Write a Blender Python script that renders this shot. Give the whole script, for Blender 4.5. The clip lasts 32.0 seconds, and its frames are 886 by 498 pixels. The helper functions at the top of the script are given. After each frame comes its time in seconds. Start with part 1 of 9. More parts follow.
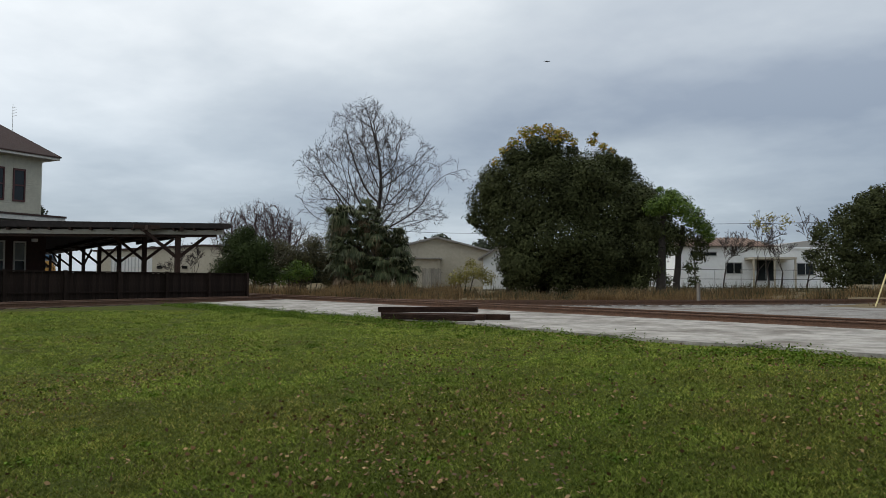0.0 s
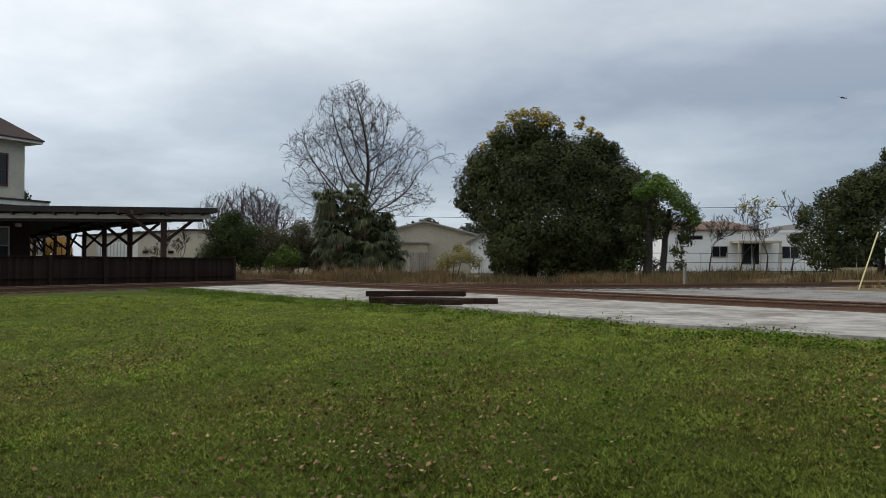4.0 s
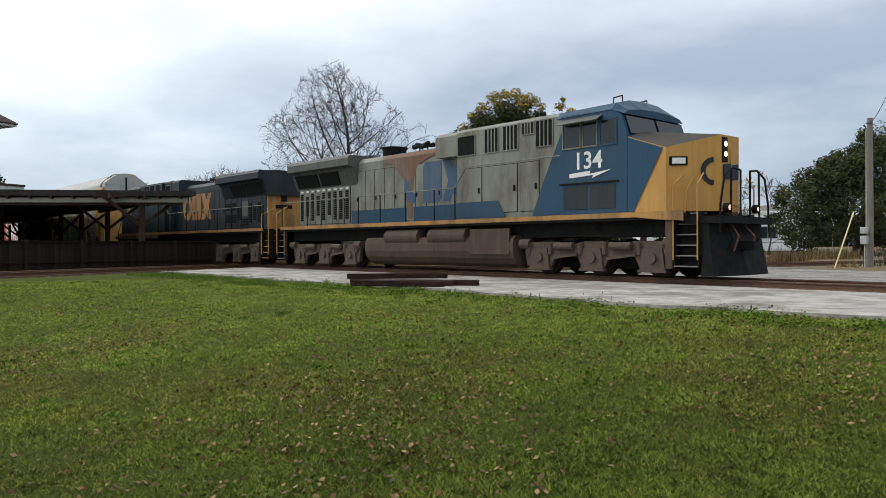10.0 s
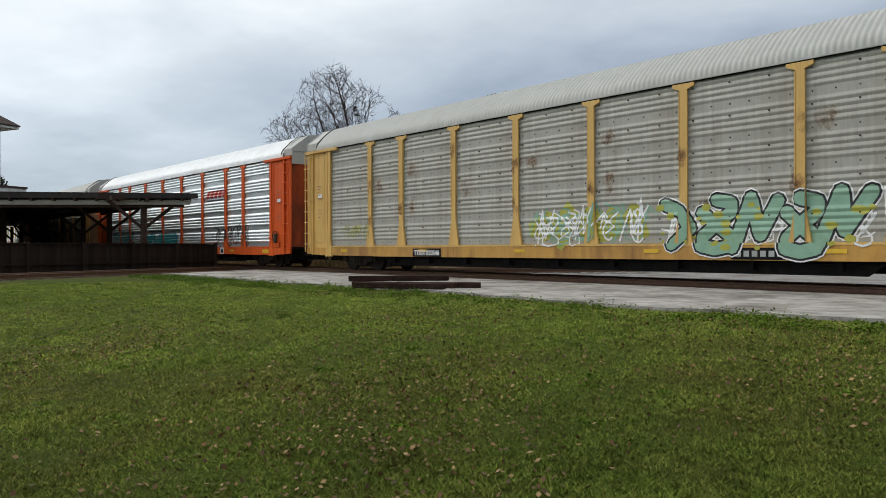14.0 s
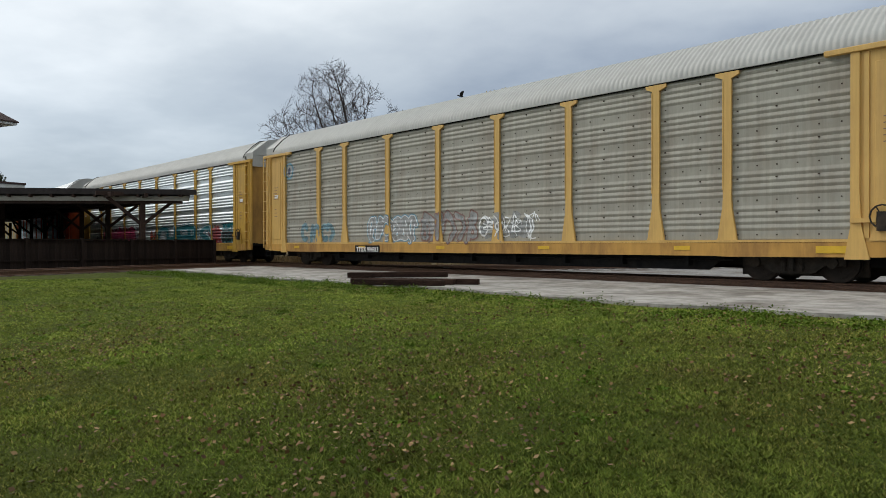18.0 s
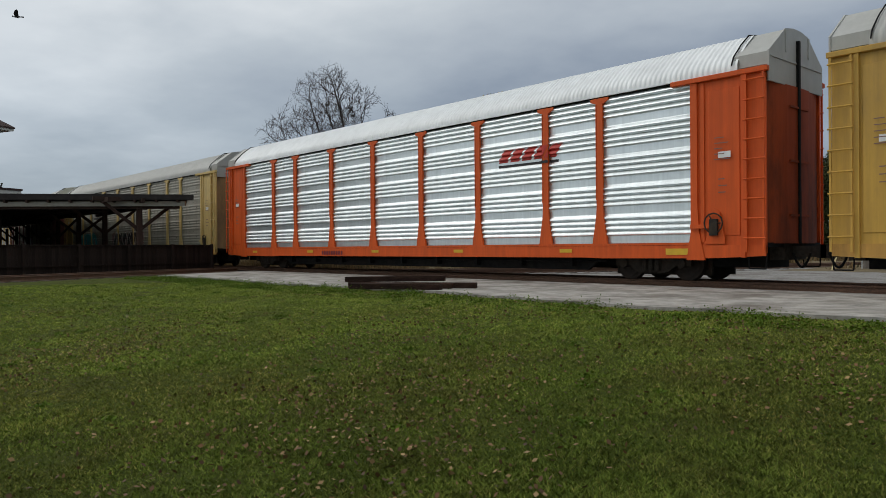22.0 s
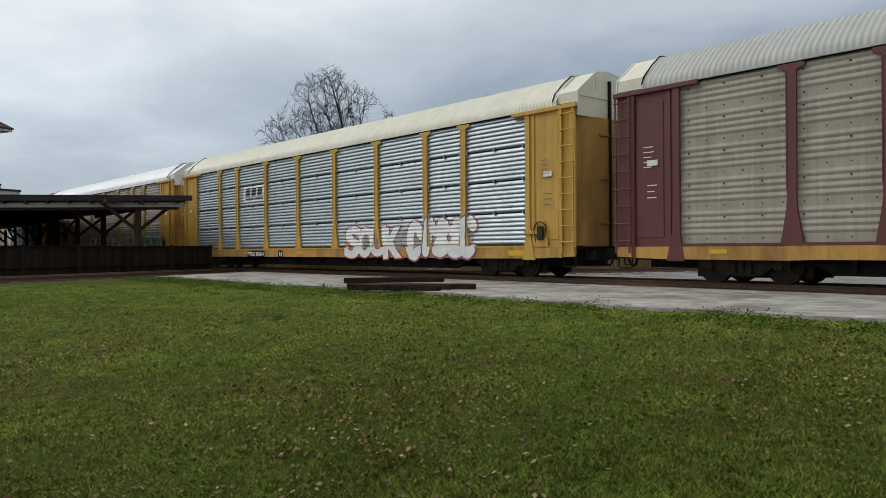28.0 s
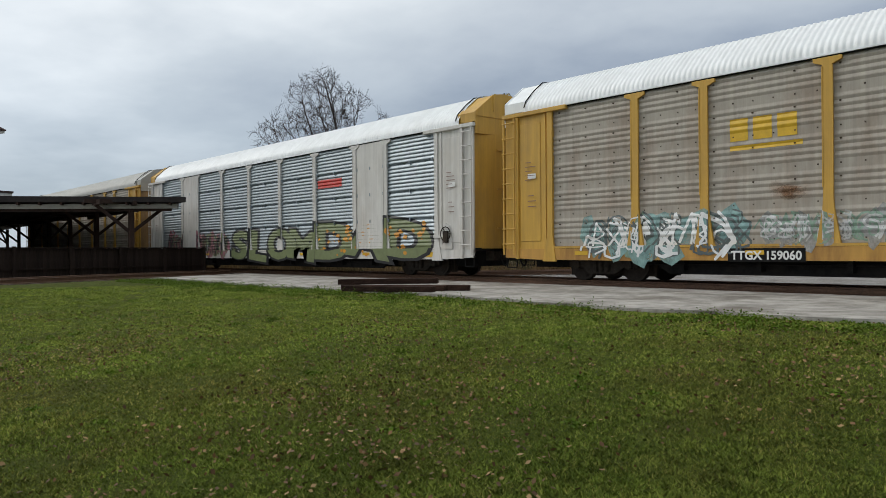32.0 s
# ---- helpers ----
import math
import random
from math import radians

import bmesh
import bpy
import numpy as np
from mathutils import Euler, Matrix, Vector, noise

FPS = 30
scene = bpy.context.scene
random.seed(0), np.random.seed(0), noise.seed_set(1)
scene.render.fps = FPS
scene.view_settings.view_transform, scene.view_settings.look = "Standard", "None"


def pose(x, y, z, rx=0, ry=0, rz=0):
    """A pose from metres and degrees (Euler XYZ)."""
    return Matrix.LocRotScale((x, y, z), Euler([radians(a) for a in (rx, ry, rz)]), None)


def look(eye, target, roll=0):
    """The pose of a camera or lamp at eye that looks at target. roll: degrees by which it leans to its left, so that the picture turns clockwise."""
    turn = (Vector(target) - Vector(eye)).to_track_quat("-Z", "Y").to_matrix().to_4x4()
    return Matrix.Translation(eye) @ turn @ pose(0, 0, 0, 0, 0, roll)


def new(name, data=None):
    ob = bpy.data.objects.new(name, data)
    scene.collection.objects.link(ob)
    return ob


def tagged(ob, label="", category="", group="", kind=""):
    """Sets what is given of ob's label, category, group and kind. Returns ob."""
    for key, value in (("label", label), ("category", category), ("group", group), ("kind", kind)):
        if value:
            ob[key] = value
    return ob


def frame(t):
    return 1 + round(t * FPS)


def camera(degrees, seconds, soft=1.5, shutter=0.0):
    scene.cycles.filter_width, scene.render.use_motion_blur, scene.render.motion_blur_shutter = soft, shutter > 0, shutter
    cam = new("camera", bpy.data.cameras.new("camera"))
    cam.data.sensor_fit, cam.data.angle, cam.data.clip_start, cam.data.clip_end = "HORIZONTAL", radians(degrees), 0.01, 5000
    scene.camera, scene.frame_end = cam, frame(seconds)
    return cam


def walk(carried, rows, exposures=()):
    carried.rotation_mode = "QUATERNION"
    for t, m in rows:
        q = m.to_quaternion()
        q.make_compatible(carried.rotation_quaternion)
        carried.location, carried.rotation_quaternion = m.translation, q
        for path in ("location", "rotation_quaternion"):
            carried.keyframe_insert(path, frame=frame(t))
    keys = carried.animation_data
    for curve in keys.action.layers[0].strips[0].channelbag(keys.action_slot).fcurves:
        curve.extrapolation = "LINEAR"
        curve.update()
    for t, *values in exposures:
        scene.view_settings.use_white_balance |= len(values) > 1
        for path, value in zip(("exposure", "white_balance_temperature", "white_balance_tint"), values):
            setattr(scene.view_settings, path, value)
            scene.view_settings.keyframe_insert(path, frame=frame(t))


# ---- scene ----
# World: x along the main track (the way the train runs), y away from the camera, z = 0 at the rail head.
EYE = (0.0, 0.0, 0.869)
cam = camera(60.98, 32.0, soft=0.8)
# seconds, yaw, pitch, roll
TURNS = [(0.0, 51.23, 2.35, -0.34), (0.5, 51.25, 2.26, -0.48), (1.0, 51.24, 2.2, -0.5), (1.5, 51.24, 2.13, -0.47), (2.0, 51.24, 2.07, -0.5), (2.5, 50.99, 2.01, -0.41),
         (3.0, 50.7, 2.06, -0.33), (3.5, 50.53, 1.75, -0.35), (4.5, 50.1, 0.5, 0.05), (5.5, 49.43, -0.44, 0.35), (6.0, 47.08, -0.18, 0.15), (6.5, 48.84, -0.2, 0.35), (7.0, 48.47, -0.16, 0.37),
         (7.5, 48.7, -0.03, 0.32), (8.0, 48.85, 0.0, 0.36), (8.5, 48.78, -0.01, 0.34), (9.0, 48.77, -0.08, 0.22), (9.5, 48.85, -0.14, 0.15), (10.0, 48.87, -0.22, 0.17),
         (10.5, 48.98, -0.18, 0.2), (11.0, 48.88, -0.09, 0.22), (11.5, 48.74, -0.19, 0.19), (12.0, 48.99, -0.12, 0.12), (12.5, 49.14, -0.17, 0.06), (13.0, 49.34, -0.22, 0.03),
         (13.5, 48.86, -0.09, 0.04), (14.0, 48.99, -0.04, 0.14), (14.5, 49.0, -0.17, 0.2), (15.0, 49.0, -0.1, 0.11), (15.5, 48.84, -0.09, 0.25), (16.5, 48.8, -0.15, 0.18),
         (17.5, 48.77, -0.23, 0.1), (18.0, 48.9, -0.3, 0.07), (18.5, 48.42, -0.21, 0.16), (19.0, 48.54, -0.15, 0.24), (19.5, 48.56, -0.07, 0.23), (20.0, 48.7, -0.07, 0.1),
         (20.5, 48.73, -0.04, 0.13), (21.0, 48.37, 0.02, 0.34), (21.5, 48.79, -0.04, 0.27), (22.0, 48.71, -0.01, 0.36), (22.5, 48.57, 0.0, 0.32), (23.0, 48.75, 0.01, 0.34),
         (23.5, 48.72, -0.01, 0.33), (24.0, 48.66, 0.01, 0.29), (24.5, 48.68, 0.01, 0.36), (25.0, 48.86, 0.05, 0.27), (25.5, 48.86, 0.05, 0.25), (26.0, 48.67, -0.04, 0.25),
         (26.5, 48.64, 0.06, 0.32), (27.5, 48.62, 0.07, 0.34), (28.5, 48.61, 0.07, 0.37), (29.0, 48.43, 0.11, 0.4), (29.5, 48.23, 0.05, 0.4), (30.0, 48.11, 0.05, 0.39),
         (30.5, 47.98, 0.15, 0.38), (31.0, 48.14, 0.12, 0.38), (31.5, 48.15, 0.15, 0.32), (32.0, 48.18, 0.17, 0.4)]
walk(cam, [(t, pose(*EYE, 90 + p, r, y)) for t, y, p, r in TURNS],
     exposures=[(0, 0.2), (3, 0.2), (6, 0.5), (9, 0.55), (10, 0.65), (11.5, 0.8), (13, 0.58), (14, 0.34), (15, 0.28), (19, 0.28), (20, 0.06), (21, -0.06), (23, -0.1), (24, 0.18), (26, 0.36), (29, 0.1), (30, 0.16), (31, 0.17), (32, 0.2)])

# ---- light: overcast afternoon ----
world = bpy.data.worlds.new("overcast_sky")
scene.world = world
world.use_nodes = True


def build_sky():
    nt = world.node_tree
    nt.nodes.clear()
    N, L = nt.nodes.new, nt.links.new
    out, bg = N("ShaderNodeOutputWorld"), N("ShaderNodeBackground")
    sky = N("ShaderNodeTexSky")
    sky.sky_type = "NISHITA"
    sky.sun_disc = False
    sky.sun_elevation, sky.sun_rotation = radians(42), radians(SUN_ROT)
    co = N("ShaderNodeTexCoord")
    sep = N("ShaderNodeSeparateXYZ")
    L(co.outputs["Generated"], sep.inputs[0])
    # flatten the dome so that the cloud sheets draw together towards the horizon
    add = N("ShaderNodeMath"); add.operation = "ADD"; add.inputs[1].default_value = 0.16
    L(sep.outputs[2], add.inputs[0])
    mx = N("ShaderNodeMath"); mx.operation = "MAXIMUM"; mx.inputs[1].default_value = 0.05
    L(add.outputs[0], mx.inputs[0])
    div = []
    for k in (0, 1):
        d = N("ShaderNodeMath"); d.operation = "DIVIDE"
        L(sep.outputs[k], d.inputs[0]); L(mx.outputs[0], d.inputs[1]); div.append(d)
    com = N("ShaderNodeCombineXYZ")
    L(div[0].outputs[0], com.inputs[0]); L(div[1].outputs[0], com.inputs[1])
    com.inputs[2].default_value = SKY_SEED
    n1 = N("ShaderNodeTexNoise"); n1.inputs["Scale"].default_value = 0.33; n1.inputs["Detail"].default_value = 5; n1.inputs["Roughness"].default_value = 0.5; n1.inputs["Distortion"].default_value = 0.35
    n2 = N("ShaderNodeTexNoise"); n2.inputs["Scale"].default_value = 1.1; n2.inputs["Detail"].default_value = 6; n2.inputs["Roughness"].default_value = 0.55
    L(com.outputs[0], n1.inputs["Vector"]); L(com.outputs[0], n2.inputs["Vector"])
    r1 = N("ShaderNodeValToRGB")
    e = r1.color_ramp.elements
    e[0].position, e[0].color = 0.36, (0.28, 0.322, 0.382, 1)
    e[1].position, e[1].color = 0.66, (0.86, 0.88, 0.875, 1)
    m = e.new(0.5); m.color = (0.505, 0.546, 0.575, 1)
    mixn = N("ShaderNodeMix"); mixn.data_type = "FLOAT"; mixn.inputs[0].default_value = 0.3
    L(n1.outputs[0], mixn.inputs[2]); L(n2.outputs[0], mixn.inputs[3])
    # brighter towards the veiled sun, darker away from it
    dot = N("ShaderNodeVectorMath"); dot.operation = "DOT_PRODUCT"
    dot.inputs[1].default_value = SUN_WAY
    L(co.outputs["Generated"], dot.inputs[0])
    ma = N("ShaderNodeMath"); ma.operation = "MULTIPLY_ADD"; ma.inputs[1].default_value = 0.22; ma.inputs[2].default_value = -0.042
    L(dot.outputs["Value"], ma.inputs[0])
    sm = N("ShaderNodeMath"); sm.operation = "ADD"
    L(mixn.outputs[0], sm.inputs[0]); L(ma.outputs[0], sm.inputs[1])
    L(sm.outputs[0], r1.inputs[0])
    # a little of the clear sky's colour through the cloud
    mixc = N("ShaderNodeMix"); mixc.data_type = "RGBA"; mixc.inputs[0].default_value = 0.9
    sc = N("ShaderNodeVectorMath"); sc.operation = "SCALE"; sc.inputs["Scale"].default_value = 0.1
    L(sky.outputs[0], sc.inputs[0])
    L(sc.outputs[0], mixc.inputs[6]); L(r1.outputs[0], mixc.inputs[7])
    # the cloud bank thickens towards the horizon
    r2 = N("ShaderNodeValToRGB")
    e2 = r2.color_ramp.elements
    e2[0].position, e2[0].color = 0.0, (0.53, 0.58, 0.64, 1)
    e2[1].position, e2[1].color = 0.5, (1.0, 1.0, 1.0, 1)
    k1, k2 = e2.new(0.15), e2.new(0.3)
    k1.color, k2.color = (0.685, 0.725, 0.775, 1), (0.945, 0.945, 0.95, 1)
    L(sep.outputs[2], r2.inputs[0])
    bank = N("ShaderNodeMix"); bank.data_type, bank.blend_type = "RGBA", "MULTIPLY"; bank.inputs[0].default_value = 1.0
    L(mixc.outputs[2], bank.inputs[6]); L(r2.outputs[0], bank.inputs[7])
    L(bank.outputs[2], bg.inputs[0])
    bg.inputs[1].default_value = SKY_STRENGTH
    L(bg.outputs[0], out.inputs[0])


SUN_FROM = Vector((-0.62, -0.42, 0.66)).normalized()
SUN_WAY = tuple(SUN_FROM)
SUN_ROT = math.degrees(math.atan2(SUN_FROM.x, SUN_FROM.y))
SKY_SEED = 3.0
SKY_STRENGTH = 1.27
build_sky()
sun = new("sun", bpy.data.lights.new("sun", "SUN"))
sun.data.energy, sun.data.angle, sun.data.color = 0.7, radians(18), (1.0, 0.96, 0.9)
sun.matrix_world = look(SUN_FROM * 50, (0, 0, 0))


# ---- materials ----
def ramp(nt, fac, stops):
    r = nt.nodes.new("ShaderNodeValToRGB")
    e = r.color_ramp.elements
    while len(e) < len(stops):
        e.new(0.5)
    for i, (p, c) in enumerate(stops):
        e[i].position, e[i].color = p, (*c, 1)
    nt.links.new(fac, r.inputs[0])
    return r.outputs[0]


def noise_out(nt, vec, scale, detail=4, rough=0.6, stretch=None, kind="ShaderNodeTexNoise"):
    if stretch:
        mp = nt.nodes.new("ShaderNodeMapping")
        mp.inputs["Scale"].default_value = stretch
        nt.links.new(vec, mp.inputs[0])
        vec = mp.outputs[0]
    n = nt.nodes.new(kind)
    n.inputs["Scale"].default_value = scale
    if kind == "ShaderNodeTexNoise":
        n.inputs["Detail"].default_value, n.inputs["Roughness"].default_value = detail, rough
    nt.links.new(vec, n.inputs["Vector"])
    return n.outputs[0]


def mixed(nt, fac, a, b, mode="MIX"):
    m = nt.nodes.new("ShaderNodeMix")
    m.data_type, m.blend_type = "RGBA", mode
    if isinstance(fac, (int, float)):
        m.inputs[0].default_value = fac
    else:
        nt.links.new(fac, m.inputs[0])
    for k, v in ((6, a), (7, b)):
        if isinstance(v, tuple):
            m.inputs[k].default_value = (*v, 1)
        else:
            nt.links.new(v, m.inputs[k])
    return m.outputs[2]


def mat(name, colour, rough=0.7, metal=0.0, grain=8.0, vary=0.25, stain=None, stain_scale=0.8, stain_amount=0.45, stretch=None, bump=0.0, bump_scale=30.0, per_piece=0.0, coords="Object", glow=0.0, spec=0.5, streak=0.0):
    """A painted, wooden, stone or metal surface: grain, broad stains and fine relief at true size."""
    m = bpy.data.materials.new(name)
    m.use_nodes = True
    nt = m.node_tree
    b = nt.nodes["Principled BSDF"]
    co = nt.nodes.new("ShaderNodeTexCoord").outputs[coords]
    info = nt.nodes.new("ShaderNodeObjectInfo")
    dark = tuple(c * (1 - vary) for c in colour)
    light = tuple(min(1, c * (1 + vary)) for c in colour)
    col = ramp(nt, noise_out(nt, co, grain, 5, 0.65, stretch), [(0.3, dark), (0.7, light)])
    if stain:
        f = nt.nodes.new("ShaderNodeMath"); f.operation = "MULTIPLY"; f.inputs[1].default_value = stain_amount
        s = ramp(nt, noise_out(nt, co, stain_scale, 6, 0.68, stretch), [(0.46, (0, 0, 0)), (0.66, (1, 1, 1))])
        nt.links.new(s, f.inputs[0])
        col = mixed(nt, f.outputs[0], col, stain)
    if streak:
        # fine upright rain marks
        col = mixed(nt, 1.0, col, ramp(nt, noise_out(nt, co, 1.0, 5, 0.7, (7, 7, 0.22)), [(0.3, (1 - streak,) * 3), (0.7, (1 + 0.4 * streak,) * 3)]), "MULTIPLY")
    if per_piece:
        hv = nt.nodes.new("ShaderNodeMapRange")
        hv.inputs[3].default_value, hv.inputs[4].default_value = 1 - per_piece, 1 + per_piece
        nt.links.new(info.outputs["Random"], hv.inputs[0])
        col = mixed(nt, 1.0, col, hv.outputs[0], "MULTIPLY")
    nt.links.new(col, b.inputs["Base Color"])
    rr = nt.nodes.new("ShaderNodeMapRange")
    rr.inputs[3].default_value, rr.inputs[4].default_value = max(0, rough - 0.12), min(1, rough + 0.12)
    nt.links.new(noise_out(nt, co, grain * 0.6, 3, 0.5, stretch), rr.inputs[0])
    nt.links.new(rr.outputs[0], b.inputs["Roughness"])
    b.inputs["Metallic"].default_value = metal
    b.inputs["Specular IOR Level"].default_value = spec
    if bump:
        bp = nt.nodes.new("ShaderNodeBump")
        bp.inputs["Strength"].default_value, bp.inputs["Distance"].default_value = min(1, bump), 0.02
        nt.links.new(noise_out(nt, co, bump_scale, 4, 0.6, stretch), bp.inputs["Height"])
        nt.links.new(bp.outputs[0], b.inputs["Normal"])
    if glow:
        b.inputs["Emission Color"].default_value = (*colour, 1)
        b.inputs["Emission Strength"].default_value = glow
    return m


def leaf_mat(name, a, b_, tip=None, spec=0.2):
    """Leaves that differ from one another in green."""
    m = bpy.data.materials.new(name)
    m.use_nodes = True
    nt = m.node_tree
    b = nt.nodes["Principled BSDF"]
    geo = nt.nodes.new("ShaderNodeNewGeometry")
    co = nt.nodes.new("ShaderNodeTexCoord").outputs["Object"]
    stops = [(0.0, a), (1.0, b_)] if not tip else [(0.0, a), (0.7, b_), (1.0, tip)]
    col = ramp(nt, geo.outputs["Random Per Island"], stops)
    big = ramp(nt, noise_out(nt, co, 0.5, 3), [(0.3, (0.65, 0.65, 0.65)), (0.7, (1.3, 1.3, 1.25))])
    nt.links.new(mixed(nt, 1.0, col, big, "MULTIPLY"), b.inputs["Base Color"])
    b.inputs["Roughness"].default_value = 0.6
    b.inputs["Specular IOR Level"].default_value = spec
    return m


# ---- mesh helpers ----
def mesh_of(name, bm, material, smooth=False):
    me = bpy.data.meshes.new(name)
    if smooth:
        for f in bm.faces:
            f.smooth = True
    bm.to_mesh(me)
    bm.free()
    for mm in (material if isinstance(material, (list, tuple)) else [material]):
        me.materials.append(mm)
    return me


def part(name, bm, material, parent=None, label="", smooth=False, at=None):
    me = bm if isinstance(bm, bpy.types.Mesh) else mesh_of(name, bm, material, smooth)
    ob = new(name, me)
    if parent:
        ob.parent = parent
    if at:
        ob.matrix_basis = at
    if label:
        ob["label"] = label
    return ob


def thing(name, label, category, at=None, group="", kind=""):
    ob = new(name)
    ob.empty_display_size = 0.2
    if at:
        ob.matrix_basis = at
    return tagged(ob, label, category, group, kind)


def box(bm, x0, x1, y0, y1, z0, z1, m=None, mi=0):
    v = [bm.verts.new((x, y, z)) for x in (x0, x1) for y in (y0, y1) for z in (z0, z1)]
    if m:
        for q in v:
            q.co = m @ q.co
    for f in ((0, 1, 3, 2), (4, 6, 7, 5), (0, 4, 5, 1), (2, 3, 7, 6), (0, 2, 6, 4), (1, 5, 7, 3)):
        bm.faces.new([v[i] for i in f]).material_index = mi


def bm_box(*a, bevel=0.0, m=None):
    bm = bmesh.new()
    box(bm, *a, m=m)
    if bevel:
        bmesh.ops.bevel(bm, geom=bm.edges[:], offset=bevel, segments=2, affect="EDGES", profile=0.6)
    return bm


def prism(bm, pts, axis, a, b, mi=0):
    """A closed outline pts, pushed from a to b along axis 'x', 'y' or 'z'."""
    def put(p, w):
        return {"x": (w, p[0], p[1]), "y": (p[0], w, p[1]), "z": (p[0], p[1], w)}[axis]
    A = [bm.verts.new(put(p, a)) for p in pts]
    B = [bm.verts.new(put(p, b)) for p in pts]
    n = len(pts)
    fs = [bm.faces.new(A[::-1]), bm.faces.new(B)]
    for i in range(n):
        fs.append(bm.faces.new((A[i], A[(i + 1) % n], B[(i + 1) % n], B[i])))
    for f in fs:
        f.material_index = mi
    bmesh.ops.recalc_face_normals(bm, faces=fs)


def rod(bm, p, q, r, n=8, r2=None, mi=0):
    p, q = Vector(p), Vector(q)
    w = (q - p).normalized()
    u = w.orthogonal().normalized()
    v = w.cross(u)
    r2 = r if r2 is None else r2
    A = [bm.verts.new(p + (u * math.cos(a) + v * math.sin(a)) * r) for a in (2 * math.pi * i / n for i in range(n))]
    B = [bm.verts.new(q + (u * math.cos(a) + v * math.sin(a)) * r2) for a in (2 * math.pi * i / n for i in range(n))]
    for i in range(n):
        bm.faces.new((A[i], A[(i + 1) % n], B[(i + 1) % n], B[i])).material_index = mi
    bm.faces.new(A[::-1]).material_index = mi
    bm.faces.new(B).material_index = mi


def bar(bm, p, q, w, h, mi=0):
    """A square bar from p to q, w wide and h high."""
    p, q = Vector(p), Vector(q)
    d = (q - p)
    u = d.normalized()
    side = u.cross(Vector((0, 0, 1)))
    side = side.normalized() if side.length > 1e-4 else Vector((1, 0, 0))
    up = side.cross(u)
    m = Matrix((side, u, up)).transposed().to_4x4()
    m.translation = p
    box(bm, -w / 2, w / 2, 0, d.length, -h / 2, h / 2, m=m, mi=mi)


def raw_mesh(name, verts, faces, material, smooth=False):
    """A mesh from arrays: verts (n, 3), faces (m, 3 or 4)."""
    me = bpy.data.meshes.new(name)
    k = faces.shape[1]
    me.vertices.add(len(verts))
    me.vertices.foreach_set("co", np.asarray(verts, np.float32).ravel())
    me.loops.add(faces.size)
    me.loops.foreach_set("vertex_index", faces.astype(np.int32).ravel())
    me.polygons.add(len(faces))
    me.polygons.foreach_set("loop_start", np.arange(0, faces.size, k, dtype=np.int32))
    me.polygons.foreach_set("loop_total", np.full(len(faces), k, np.int32))
    me.update(calc_edges=True)
    me.validate()
    if smooth:
        me.polygons.foreach_set("use_smooth", np.ones(len(faces), bool))
    me.materials.append(material)
    return me


def text_mesh(text, height, material, depth=0.0, bold=0.0, shear=0.0, space=1.0):
    """Letters as a mesh in the xz plane, facing -y, from the origin to the right, capitals of that height."""
    cu = bpy.data.curves.new("letters", "FONT")
    cu.body, cu.size, cu.offset, cu.shear, cu.space_character, cu.extrude = text, height / 0.72, bold, shear, space, depth
    cu.resolution_u = 3
    ob = bpy.data.objects.new("letters", cu)
    me = bpy.data.meshes.new_from_object(ob)
    bpy.data.objects.remove(ob)
    me.transform(pose(0, 0, 0, 90))
    me.materials.clear()
    me.materials.append(material)
    return me

# ---- surfaces ----
M_RAIL = mat("rusty_rail", (0.14, 0.075, 0.045), 0.65, 0.35, 20, 0.35, (0.09, 0.05, 0.035), 3, 0.6, bump=0.3)
M_TIE = mat("old_tie_wood", (0.075, 0.055, 0.042), 0.9, 0, 14, 0.4, (0.12, 0.09, 0.07), 2, 0.5, stretch=(6, 1, 1), bump=0.6, per_piece=0.3)
M_CREO = mat("creosoted_timber", (0.032, 0.018, 0.013), 0.85, 0, 12, 0.4, (0.09, 0.05, 0.035), 2.5, 0.6, stretch=(1, 5, 5), bump=0.6, per_piece=0.25, spec=0.1)
M_BALLAST = mat("crushed_limestone", (0.23, 0.22, 0.205), 0.95, 0, 9, 0.45, (0.085, 0.06, 0.042), 0.7, 0.9, bump=1.0, bump_scale=22)
# brown bed, its colour darkened further for the shade under the train
M_BED = mat("oily_shaded_ballast", (0.045, 0.035, 0.028), 0.95, 0, 9, 0.45, (0.085, 0.065, 0.048), 0.8, 0.5, bump=1.0, bump_scale=22)
M_SLAB = mat("pale_worn_concrete", (0.345, 0.325, 0.295), 0.92, 0, 2.6, 0.38, (0.13, 0.112, 0.092), 0.7, 0.9, bump=0.5, bump_scale=14, spec=0.2)
M_CAST = mat("cast_truck_steel", (0.034, 0.029, 0.024), 0.85, 0.1, 9, 0.4, (0.075, 0.052, 0.034), 2.0, 0.5, bump=0.3, spec=0.15)
M_TRUCK_GREY = mat("dusty_truck_steel", (0.088, 0.064, 0.044), 0.8, 0.1, 9, 0.25, (0.06, 0.045, 0.035), 2.2, 0.7, bump=0.3)
M_BLACK = mat("grimy_black_steel", (0.009, 0.009, 0.009), 0.7, 0.1, 6, 0.4, (0.025, 0.02, 0.016), 1.5, 0.4, spec=0.12)
M_WHEEL = mat("wheel_steel", (0.030, 0.023, 0.018), 0.7, 0.1, 10, 0.3, (0.06, 0.038, 0.027), 2, 0.5, spec=0.2)
M_RIVET = mat("rusty_rivets", (0.06, 0.042, 0.032), 0.85, 0, 8, 0.2, spec=0.1)
